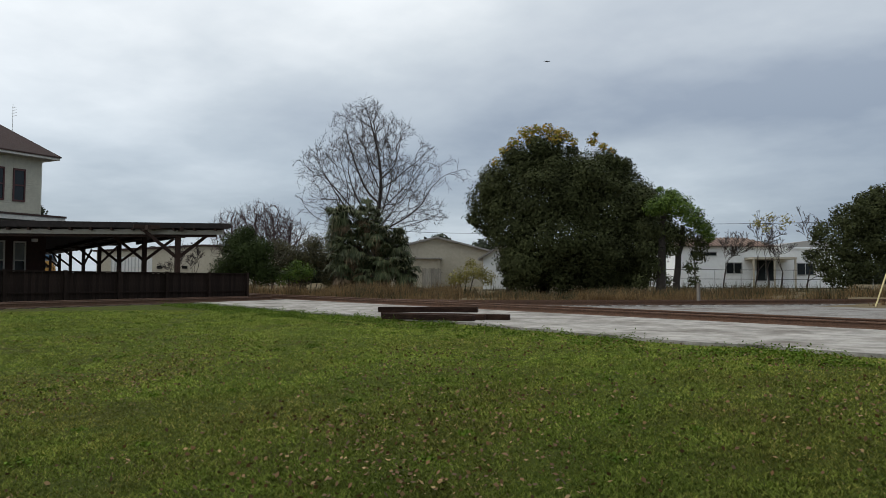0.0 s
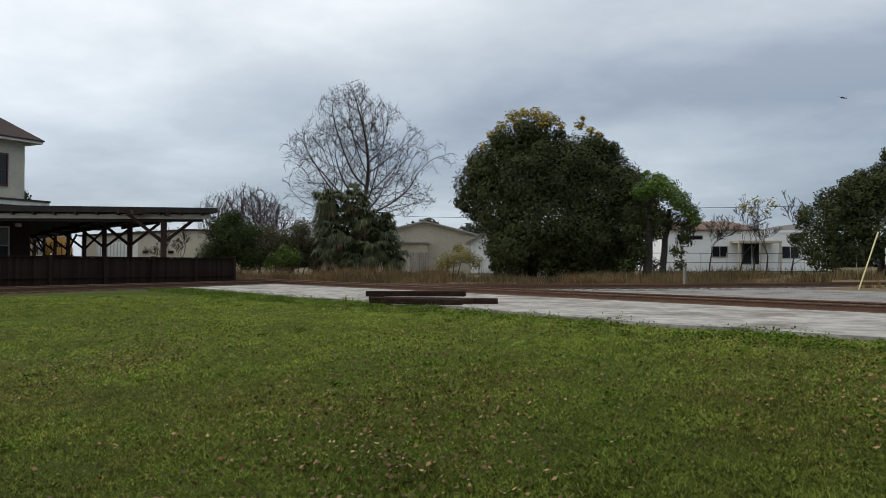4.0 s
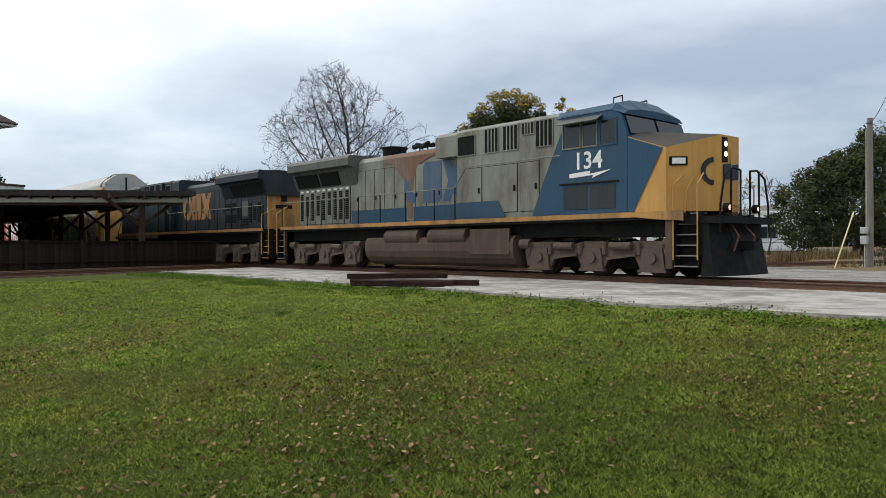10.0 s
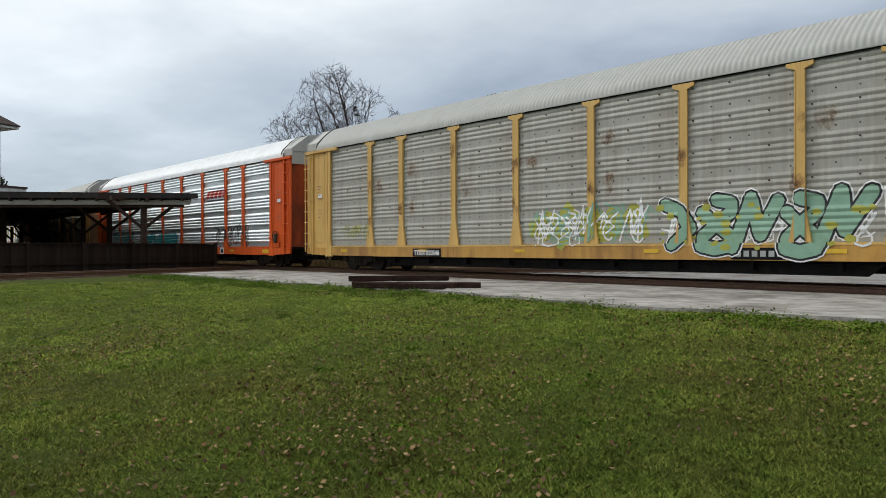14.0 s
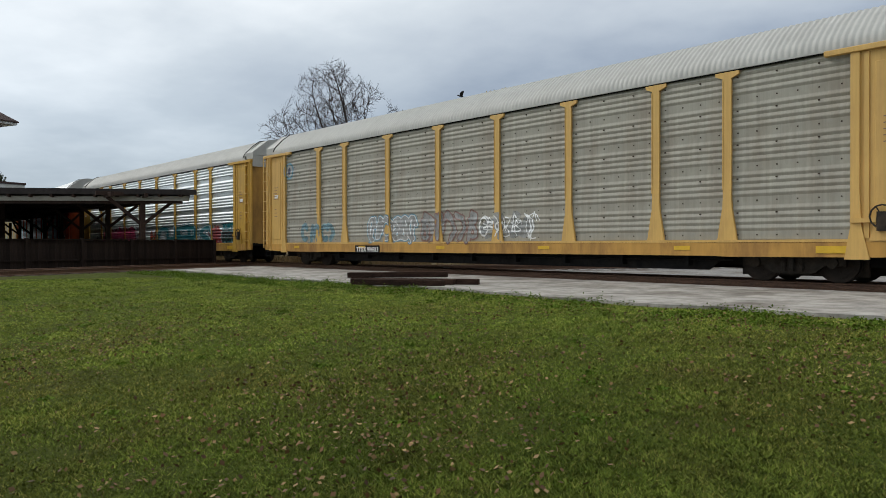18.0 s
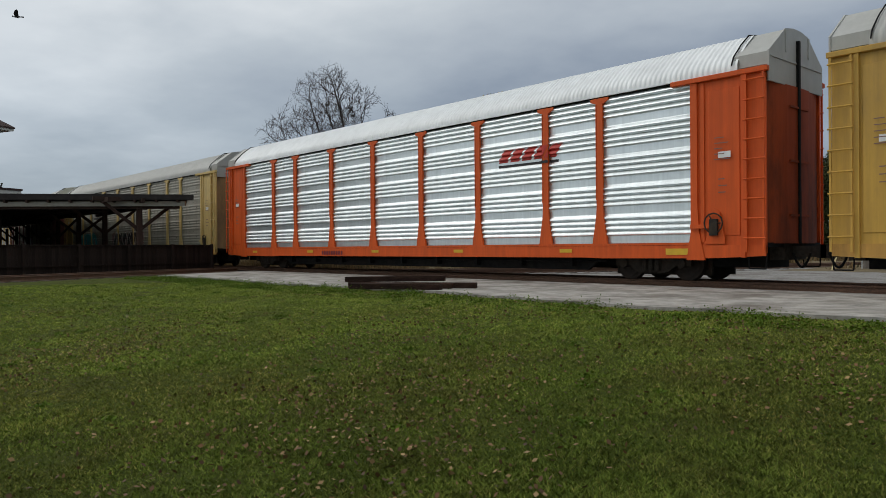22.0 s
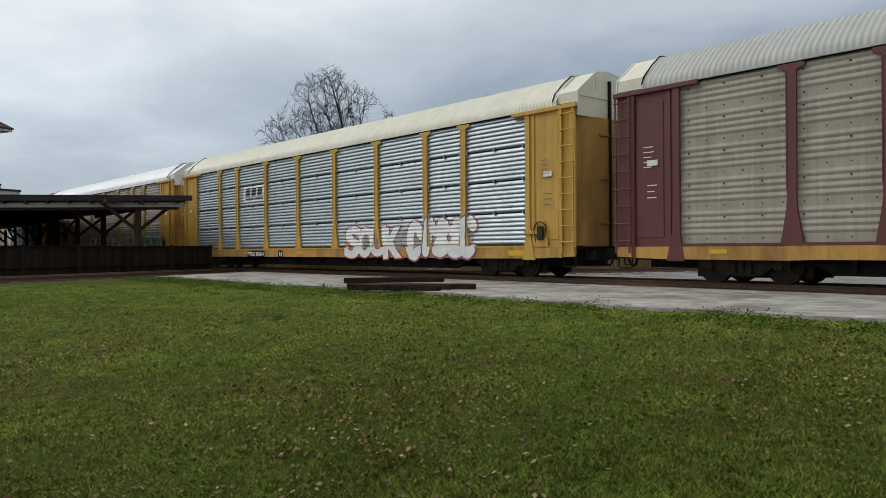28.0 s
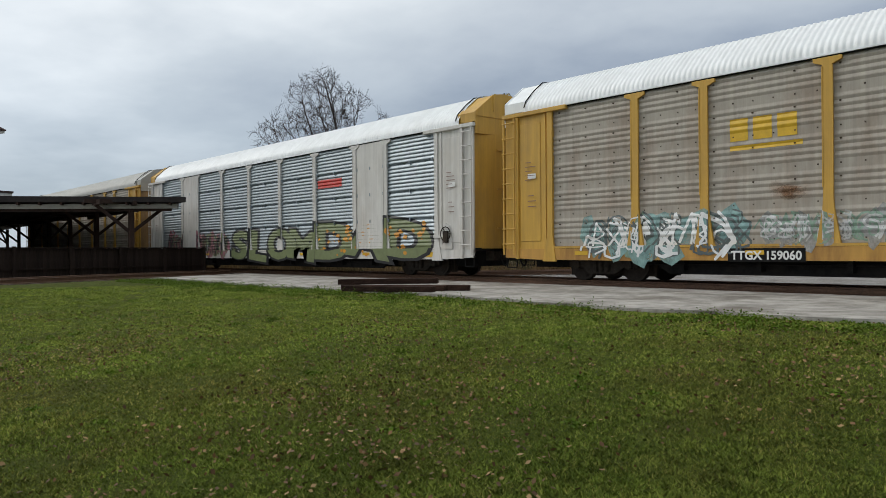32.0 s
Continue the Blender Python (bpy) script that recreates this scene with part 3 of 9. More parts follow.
        for z in (1.6, 2.9, 4.2):
            part("door_bar", shared(("ebar", end_mat.name), hinge), None, car, at=back @ pose(0, 0, z))
        cb = bmesh.new()
        box(cb, 0, 0.75, -0.12, 0.12, 0.62, 0.88); box(cb, 0.62, 0.84, -0.16, 0.16, 0.60, 0.92)
        box(cb, -0.3, 0.05, -0.6, 0.6, 0.55, 0.95)
        part("coupler", cb, M_CAST, car, at=pose(e * (END - 0.05), 0, 0, 0, 0, 0 if e > 0 else 180))
        # air hose looping down to the next car
        hs = bmesh.new()
        prev = None
        for k in range(7):
            q = (e * (END + 0.1 + 0.07 * k), -0.35, 0.72 - 0.34 * math.sin(math.pi * k / 6))
            if prev:
                rod(hs, prev, q, 0.03, 6)
            prev = q
        part("air_hose", hs, M_BLACK, car)
        for s in (-1, 1):
            sb = bmesh.new()
            x = e * (END - 0.22)
            for p, q in (((x - 0.22, 0.0), (x - 0.2, -0.36)), ((x - 0.2, -0.36), (x + 0.2, -0.36)), ((x + 0.2, -0.36), (x + 0.22, 0.0))):
                rod(sb, (p[0], s * (SIDE - 0.02), 0.72 + p[1]), (q[0], s * (SIDE - 0.02), 0.72 + q[1]), 0.018, 6)
            part("stirrup_step", sb, M_BLACK, car)
    # deck and side sill
    bm = bmesh.new()
    box(bm, -END, END, -SIDE + 0.05, SIDE - 0.05, 0.86, 0.97)
    box(bm, -END + 0.4, END - 0.4, -0.55, 0.55, 0.36, 0.86)
    part("deck", bm, M_BLACK, car)
    for x0, x1, y0, y1, z0 in ((-5.5, -4.2, -0.9, -0.4, 0.42), (-2.0, 0.6, 0.4, 0.9, 0.4), (3.5, 4.6, -0.85, -0.4, 0.38)):
        bm = bm_box(x0, x1, y0, y1, z0, 0.86, bevel=0.04)
        part("brake_gear", bm, M_BLACK, car)
    for s in (-1, 1):
        pr = bmesh.new()
        rod(pr, (-9.2, s * 1.2, 0.50), (9.2, s * 1.2, 0.50), 0.022, 6)
        for x in (-8, -4, 0, 4, 8):
            rod(pr, (x, s * 1.2, 0.5), (x, s * 1.2, 0.86), 0.02, 6)
        part("pull_rod", pr, M_BLACK, car)
        out = [(-END, 0.92), (-END, 0.66), (-12.6, 0.60), (-9.3, 0.58), (-8.7, 0.60 - belly), (8.7, 0.60 - belly), (9.3, 0.58), (12.6, 0.60), (END, 0.66), (END, 0.92)]
        bm = bmesh.new()
        prism(bm, out, "y", s * (SIDE - 0.05), s * (SIDE + 0.035))
        part("side_sill", bm, sill_mat, car)
        # black understructure between the trucks: a deep skirt girder with posts
        bm = bmesh.new()
        prism(bm, [(-9.0, 0.62), (-8.5, 0.24), (8.5, 0.24), (9.0, 0.62)], "y", s * 1.02, s * 1.10)
        for x in range(-8, 9, 2):
            box(bm, x - 0.06, x + 0.06, min(s * 1.10, s * 1.3), max(s * 1.10, s * 1.3), 0.34, 0.62)
        part("underframe_girder", bm, M_BLACK, car)
        bm = bmesh.new()
        box(bm, -EDGE, EDGE, min(s * (SIDE - 0.06), s * (SIDE + 0.045)), max(s * (SIDE - 0.06), s * (SIDE + 0.045)), 0.925, 0.985)
        part("deck_rail", bm, band or frame_mat, car)
        # brake wheel at the front end
        bm = bmesh.new()
        for a in range(12):
            p, q = a * math.pi / 6, (a + 1) * math.pi / 6
            rod(bm, (0.24 * math.cos(p), 0, 0.24 * math.sin(p)), (0.24 * math.cos(q), 0, 0.24 * math.sin(q)), 0.018, 5)
        for a in range(3):
            rod(bm, (0, 0, 0), (0.24 * math.cos(a * 2.09), 0, 0.24 * math.sin(a * 2.09)), 0.014, 5)
        box(bm, -0.1, 0.1, -0.02, 0.10, -0.3, 0.1)
        wheel = part("brake_wheel", bm, M_CAST, car, at=pose(s * -1 * (EDGE + 0.62), s * (SIDE + 0.12), 1.45))
        bm = bmesh.new()
        prism(bm, [(-0.28, -0.5), (0.26, -0.5), (0.26, -0.36), (0.14, 0.26), (-0.02, 0.36), (-0.16, 0.2), (-0.2, -0.3)], "y", min(s * -0.09, s * -0.06), max(s * -0.09, s * -0.06))
        box(bm, -0.62, -0.12, min(s * -0.09, 0.0), max(s * -0.09, 0.0), -0.12, -0.02)
        part("gear_plate", bm, frame_mat, wheel)
    freight_truck(car, 10.6)
    freight_truck(car, -10.6)
    return car


CARS = []          # (thing, offset of its middle from the first car's front)


def paint(name, colour, rough=0.55, stain=(0.2, 0.13, 0.07), amount=0.35, **k):
    return mat(name, colour, rough, 0, 3.0, 0.08, stain, 0.9, amount, stretch=(1, 1, 0.35), streak=0.16, **k)


P_YELLOW = paint("faded_yellow_paint", (0.62, 0.385, 0.11), stain=(0.34, 0.17, 0.06), amount=0.3)
P_PALE_YELLOW = paint("pale_yellow_paint", (0.64, 0.46, 0.17), amount=0.3)
P_GOLD = paint("golden_yellow_paint", (0.55, 0.32, 0.05), amount=0.35)
P_ORANGE = paint("orange_red_paint", (0.64, 0.095, 0.012), amount=0.2, stain=(0.33, 0.05, 0.015), spec=0.3)
P_MAROON = paint("oxide_maroon_paint", (0.115, 0.028, 0.026), amount=0.3, stain=(0.06, 0.03, 0.03))
P_TAN = paint("tan_brown_paint", (0.34, 0.215, 0.095), amount=0.55, stain=(0.10, 0.07, 0.045))
P_SILL = paint("grimy_yellow_sill_paint", (0.50, 0.27, 0.055), 0.7, (0.17, 0.075, 0.03), 0.7)
# end paints: soot plus the shade between cars, darkened into the colour
P_ORANGE_END = paint("sooty_shaded_orange_end_paint", (0.34, 0.062, 0.018), 0.7, (0.07, 0.03, 0.022), 0.75, spec=0.2)
P_GOLD_END = paint("sooty_shaded_golden_end_paint", (0.46, 0.26, 0.07), 0.7, (0.14, 0.085, 0.045), 0.6, spec=0.2)
P_WHITECAR = paint("dirty_white_paint", (0.62, 0.60, 0.56), amount=0.3, stain=(0.4, 0.3, 0.2))


def sheet(name, colour, metal, rough, stain, amount, vary=0.1, streak=0.2):
    return mat(name, colour, rough, metal, 2.2, vary, stain, 0.5, amount, stretch=(1.1, 1, 0.6), streak=streak)


S_GREY = sheet("weathered_galvanised_sheet", (0.37, 0.365, 0.32), 0.15, 0.6, (0.22, 0.18, 0.135), 0.6)
S_DULL = sheet("dull_brown_grey_sheet", (0.385, 0.35, 0.295), 0.1, 0.68, (0.22, 0.145, 0.095), 0.65)
S_MID = sheet("grimy_brown_grey_sheet", (0.335, 0.322, 0.268), 0.1, 0.62, (0.205, 0.16, 0.112), 0.6)
S_TAN = sheet("beige_brown_weathered_sheet", (0.35, 0.315, 0.255), 0.1, 0.65, (0.21, 0.165, 0.12), 0.6)
S_BRIGHT = sheet("bright_galvanised_sheet", (0.80, 0.86, 0.87), 0.8, 0.36, (0.62, 0.68, 0.70), 0.4, 0.05, 0.12)
S_SILVER = sheet("clean_silver_sheet", (0.31, 0.355, 0.38), 0.55, 0.42, (0.25, 0.29, 0.315), 0.45, 0.06, 0.14)
R_GREY = sheet("weathered_roof_sheet", (0.41, 0.41, 0.385), 0.15, 0.6, (0.36, 0.355, 0.32), 0.4, 0.08, 0.05)
R_CREAM = sheet("cream_roof_sheet", (0.66, 0.64, 0.52), 0.1, 0.55, (0.5, 0.48, 0.38), 0.3, 0.08, 0.05)
R_WHITE = sheet("white_roof_sheet", (0.78, 0.80, 0.80), 0.1, 0.5, (0.62, 0.63, 0.62), 0.3, 0.08, 0.05)

# front to back, as the train is made up: label, posts, sheets, roof, roof end, end doors, sill
MAKEUP = [
    ("yellow-framed grey autorack car with green and yellow graffiti", P_YELLOW, S_GREY, R_GREY, R_GREY, P_GOLD_END, P_SILL, 0.03),
    ("orange-framed bright metal autorack car with cyan graffiti", P_ORANGE, S_BRIGHT, R_WHITE, R_GREY, P_ORANGE_END, P_ORANGE, 0.0),
    ("yellow-framed weathered grey autorack car with faded graffiti", P_YELLOW, S_MID, R_GREY, R_GREY, P_TAN, P_SILL, 0.0),
    ("yellow-framed shiny silver autorack car with teal and pink graffiti", P_GOLD, S_BRIGHT, R_GREY, R_GREY, P_GOLD_END, P_SILL, 0.0),
    ("clean orange-framed bright metal autorack car", P_ORANGE, S_BRIGHT, R_WHITE, R_GREY, P_ORANGE_END, P_ORANGE, 0.0),
    ("yellow-framed dull grey autorack car with black and white graffiti", P_PALE_YELLOW, S_MID, R_GREY, R_GREY, P_TAN, P_SILL, 0.0),
    ("maroon-framed brown-grey autorack car with white marks", P_MAROON, S_TAN, R_GREY, R_CREAM, P_MAROON, P_SILL, 0.0),
    ("golden-framed silver autorack car with white bubble graffiti", P_GOLD, S_SILVER, R_CREAM, R_CREAM, P_GOLD_END, P_SILL, 0.0),
    ("golden-framed brown-grey autorack car with pastel graffiti", P_GOLD, S_DULL, R_WHITE, R_WHITE, P_GOLD_END, P_SILL, 0.0),
    ("white autorack car with large olive graffiti", P_WHITECAR, S_SILVER, R_WHITE, P_GOLD, P_GOLD, P_WHITECAR, 0.0),
    ("golden-framed grey autorack car far back in the train", P_GOLD, S_DULL, R_GREY, R_GREY, P_TAN, P_GOLD, 0.0),
]
for i, (label, *m_) in enumerate(MAKEUP):
    CARS.append((autorack(label, *m_), -END - i * PITCH))


# ---- paint on the cars: marks, logos as plain shapes, graffiti ----
def spray(name, colour, rough=0.5):
    return mat(name, colour, rough, 0, 5, 0.12, tuple(c * 0.7 for c in colour), 1.5, 0.35)


SPRAYS = dict(
    white=(0.72, 0.73, 0.72), black=(0.012, 0.012, 0.014), teal=(0.006, 0.15, 0.18), cyan=(0.06, 0.38, 0.40), mint=(0.22, 0.38, 0.27), lime=(0.36, 0.36, 0.05), pink=(0.52, 0.05, 0.15),
    rose=(0.42, 0.13, 0.16), olive=(0.17, 0.20, 0.09), red=(0.50, 0.03, 0.02), orange=(0.6, 0.26, 0.02), yellow=(0.62, 0.38, 0.02), blue=(0.10, 0.24, 0.33), brown=(0.20, 0.11, 0.09), maroon=(0.16, 0.02, 0.03),
    lilac=(0.36, 0.33, 0.42), peach=(0.46, 0.26, 0.17), grey=(0.33, 0.34, 0.33), aqua=(0.20, 0.40, 0.38), navy=(0.03, 0.04, 0.09), rust=(0.28, 0.10, 0.04), slate=(0.09, 0.11, 0.11))


def wash(name, colour, least=0.3, most=0.95):
    """Old spray paint worn thin: the sheet shows through in patches and streaks."""
    m = spray(name, colour, 0.65)
    nt = m.node_tree
    co = nt.nodes.new("ShaderNodeTexCoord").outputs["Object"]
    a = ramp(nt, noise_out(nt, co, 1.5, 6, 0.78, (1.6, 1, 1)), [(0.34, (least,) * 3), (0.5, ((least + most) / 2,) * 3), (0.66, (most,) * 3)])
    nt.links.new(a, nt.nodes["Principled BSDF"].inputs["Alpha"])
    return m


G = {n: spray("spray_" + n, c) for n, c in SPRAYS.items()}
for n_ in ("white", "grey", "mint", "lilac", "peach", "aqua", "lime", "brown", "blue", "teal", "rust", "rose"):
    G["thin_" + n_] = wash("washed_spray_" + n_, tuple(0.85 * c + 0.08 for c in SPRAYS[n_]))
FACE = -(SIDE + 0.045)        # outermost face of the posts and sill, near side
SHIFT = [0.0]


def halves(poly, axis, at):
    """A convex outline parted at one height or place: what lies below, what lies above."""
    low, high = [], []
    for p, q in zip(poly, poly[1:] + poly[:1]):
        u, v = p[axis] - at, q[axis] - at
        if u <= 0:
            low.append(p)
        if u >= 0:
            high.append(p)
        if u * v < 0:
            k = u / (u - v)
            c = tuple(p[i] + (q[i] - p[i]) * k for i in range(3))
            low.append(c); high.append(c)
    return (low if len(low) > 2 else None), (high if len(high) > 2 else None)


def laid_on(me, car, lift):
    """Paint that follows the ribbed sheets, the posts and the sill beneath it."""
    sheet_mat = SHEET_OF[car.name]
    prof = panel_profile(sheet_mat is S_SILVER, 0.40 if sheet_mat not in (S_SILVER, S_BRIGHT) else 1.1)
    pz, po = [z for o, z in prof], [max(o, 0.0) for o, z in prof]
    cuts_z = [0.985] + [z for z in pz if z > 0.99]
    depth = shared(("depth", sheet_mat.name), lambda: np.interp(np.arange(0.9, 5.3, 0.001), pz, po).tolist())
    cuts_x = sorted([-EDGE, EDGE] + [p + e * 0.12 for p in POSTS for e in (-1, 1)])
    mids = [(a + b) / 2 for a, b in zip(cuts_x, cuts_x[1:])]
    on_post = [any(abs(m - p) < 0.12 for p in POSTS) for m in mids]
    V, F = [], []
    me.calc_loop_triangles()
    co = [tuple(v.co) for v in me.vertices]
    out = 0.004 * (lift + 1)
    for tri in me.loop_triangles:
        poly = [(co[i][0] + SHIFT[0], co[i][1], co[i][2]) for i in tri.vertices]
        cells = []
        rest = poly
        for k, x in enumerate(cuts_x):
            if rest is None or max(p[0] for p in rest) <= x:
                break
            if min(p[0] for p in rest) < x:
                low, rest = halves(rest, 0, x)
                if low:
                    cells.append((k - 1, low))
        else:
            k = len(cuts_x)
        if rest:
            cells.append((next((i for i, x in enumerate(cuts_x) if max(p[0] for p in rest) <= x + 1e-9), len(cuts_x)) - 1, rest))
        for k, cell in cells:
            sunk = 0 <= k < len(mids) and not on_post[k]
            bits = [cell]
            if sunk:
                bits, rest = [], cell
                for z in cuts_z:
                    if rest is None or max(p[2] for p in rest) <= z:
                        break
                    if min(p[2] for p in rest) < z:
                        low, rest = halves(rest, 2, z)
                        if low:
                            bits.append(low)
                if rest:
                    bits.append(rest)
            for bit in bits:
                below = max(p[2] for p in bit) <= 0.986
                n0 = len(V)
                for x, y, z in bit:
                    yy = -(SIDE - 0.06) - depth[min(4390, max(0, int((z - 0.9) * 1000 + 0.5)))] - 0.002 if sunk and not below else FACE
                    V.append((x, yy - out + y, z))
                F.append(tuple(range(n0, len(V))))
    new_me = bpy.data.meshes.new(me.name)
    new_me.from_pydata(V, [], F)
    for m in me.materials:
        new_me.materials.append(m)
    return new_me


def decal(car, name, bm, material, lift=0, label=""):
    """A thin film of paint on the car's near side; bm lies in the xz plane."""
    me = bm if isinstance(bm, bpy.types.Mesh) else mesh_of(name, bm, material)
    ob = part(name, laid_on(me, car, lift), None, car, label)
    bpy.data.meshes.remove(me)
    if name in ("graffiti_scrawl", "fleck_spray", "graffiti_backing", "stencil_line", "stencilling"):
        ob["kind"] = "stuff"
    return ob


def flat(bm, pts):
    """One flat patch; overlapping patches lie a hair's breadth apart."""
    y = -0.00006 * (len(bm.faces) % 60)
    bm.faces.new([bm.verts.new((x, y, z)) for x, z in pts])


def blob(bm, x, z, rx, rz, rnd, n=14, rough=0.22):
    flat(bm, [(x + rx * math.cos(a) * rnd.uniform(1 - rough, 1 + rough), z + rz * math.sin(a) * rnd.uniform(1 - rough, 1 + rough)) for a in (2 * math.pi * k / n for k in range(n))])


def bars(car, x0, x1, z0, z1, material, n, lift=1, label="painted reporting marks", dark=None, name="stencil_line"):
    """A row of n plain bars, the size of a line of letters."""
    if dark:
        bm = bmesh.new()
        flat(bm, [(x0 - 0.12, z0 - 0.07), (x1 + 0.12, z0 - 0.07), (x1 + 0.12, z1 + 0.07), (x0 - 0.12, z1 + 0.07)])
        decal(car, "stencil_patch", bm, dark, lift - 1)
    bm = bmesh.new()
    w = (x1 - x0) / n
    for k in range(n):
        a = x0 + k * w
        flat(bm, [(a, z0), (a + 0.68 * w, z0), (a + 0.68 * w, z1), (a, z1)])
    decal(car, name, bm, material, lift, label)


def car_number(car, text, x, z, h, lift=0, patch=True):
    me = text_mesh(text, h, M_WHITE, bold=0.008)
    me.transform(Matrix.Translation((x, 0, z)))
    w = max(v.co.x for v in me.vertices)
    bm = bmesh.new()
    if not patch:
        decal(car, "car_number", me, None, lift + 1.5, "white stencilled number")
        return
    flat(bm, [(x - 0.08, z - 0.06), (w + 0.08, z - 0.06), (w + 0.08, z + h + 0.06), (x - 0.08, z + h + 0.06)])
    decal(car, "stencil_patch", bm, M_BLACK, 0.5)
    decal(car, "car_number", me, None, 1.5, "white stencilled number")


def word(text, x0, x1, z0, z1, material, bold, rnd_seed, jump=0.12, tilt=7.0):
    """Fat hand-drawn letters that fill the box, as one mesh."""
    rnd = random.Random(rnd_seed)
    n = len(text)
    w, h = (x1 - x0) / n, z1 - z0
    bm = bmesh.new()
    for k, ch in enumerate(text):
        r1, r2, r3 = rnd.uniform(-tilt, tilt), rnd.uniform(-jump, jump), rnd.uniform(0.95, 1.12)
        if ch == " ":
            continue
        me = text_mesh(ch, h, material, bold=0.0)
        xs, zs = [v.co.x for v in me.vertices], [v.co.z for v in me.vertices]
        cx, cz, sx = (min(xs) + max(xs)) / 2, (min(zs) + max(zs)) / 2, (max(xs) - min(xs)) or 1
        bpy.data.meshes.remove(me)
        me = text_mesh(ch, h, material, bold=bold * h)
        me.transform(Matrix.Translation((x0 + (k + 0.5) * w, -0.0006 * (k % 6), (z0 + z1) / 2 + r2 * h * 0.5)) @ Matrix.Rotation(radians(r1), 4, "Y") @ Matrix.Diagonal((min(w * 1.02 / sx, 1.9), 1, r3 * 0.9, 1)) @ Matrix.Translation((-cx, 0, -cz)))
        bm.from_mesh(me)
        bpy.data.meshes.remove(me)
    return bm


def graffiti(car, text, x0, x1, z0, z1, fill, edge, label, seed=1, bold=0.07, rim=0.07, glow=None, specks=None, back=None, jump=0.12):
    """Layered spray paint: a backing shape, an edge, a fill and flecks."""
    rnd = random.Random(seed)
    h = z1 - z0
    if back:
        bm = bmesh.new()
        k = max(3, int((x1 - x0) / (h * 0.55)))
        for i in range(k):
            blob(bm, x0 + (i + 0.5) * (x1 - x0) / k, (z0 + z1) / 2 + rnd.uniform(-0.1, 0.1) * h, (x1 - x0) / k * 0.8, h * 0.56, rnd)
        decal(car, "graffiti_backing", bm, G[back], 0)
    if glow:
        decal(car, "graffiti_halo", word(text, x0, x1, z0, z1, G[glow], bold + 2 * rim, seed, jump), G[glow], 1)
    decal(car, "graffiti_edge", word(text, x0, x1, z0, z1, G[edge], bold + rim, seed, jump), G[edge], 2, label)
    decal(car, "graffiti_fill", word(text, x0, x1, z0, z1, G[fill], bold, seed, jump), G[fill], 3)
    if specks:
        bm = bmesh.new()
        for _ in range(int((x1 - x0) * 7)):
            x, z = rnd.uniform(x0, x1), rnd.uniform(z0 + 0.1 * h, z1 - 0.1 * h)
            r = rnd.uniform(0.03, 0.11)
            blob(bm, x, z, r * 1.4, r, rnd, 7)
        decal(car, "fleck_spray", bm, G[specks], 4)


def stroke(bm, pts, w, sharp=False):
    """A band of width w along pts, with round joints."""
    for (ax, az), (bx, bz) in zip(pts, pts[1:]):
        L = math.hypot(bx - ax, bz - az) or 1
        ux, uz = (bz - az) / L * w / 2, -(bx - ax) / L * w / 2
        flat(bm, [(ax - ux, az - uz), (bx - ux, bz - uz), (bx + ux, bz + uz), (ax + ux, az + uz)])
    for x, z in pts if not sharp else []:
        flat(bm, [(x + w / 2 * math.cos(k * math.pi / 4), z + w / 2 * math.sin(k * math.pi / 4)) for k in range(8)])


def flourish(x, z, w, h, rnd, sharp):
    """One interlocking shape of a wild graffiti piece: a bent band, not a letter."""
    kind = rnd.choice("hook zig stem zig".split() if sharp else "arc hook zig stem loop".split())
    j = lambda v: v + rnd.uniform(-0.06, 0.06) * h
    if kind == "arc":
        a0, a1 = rnd.uniform(0.3, 1.2), rnd.uniform(3.6, 5.2)
        return [(x + 0.42 * w * math.cos(a0 + a1 * k / 8), z + 0.46 * h * math.sin(a0 + a1 * k / 8)) for k in range(9)]
    if kind == "hook":
        return [(j(x - 0.4 * w), j(z + 0.45 * h)), (j(x + 0.1 * w), j(z + 0.3 * h)), (j(x + 0.35 * w), j(z - 0.1 * h)), (j(x - 0.1 * w), j(z - 0.45 * h))]
    if kind == "zig":
        return [(j(x - 0.45 * w), j(z - 0.4 * h)), (j(x - 0.1 * w), j(z + 0.45 * h)), (j(x + 0.05 * w), j(z - 0.2 * h)), (j(x + 0.42 * w), j(z + 0.48 * h))]
    if kind == "stem":
        return [(j(x - 0.1 * w), j(z - 0.48 * h)), (j(x + 0.15 * w), j(z + 0.5 * h)), (j(x + 0.4 * w), j(z + 0.2 * h))]
    return [(x + 0.34 * w * math.sin(2 * a) + 0.1 * w, z + 0.46 * h * math.cos(a)) for a in (math.pi * 2 * k / 12 for k in range(11))]


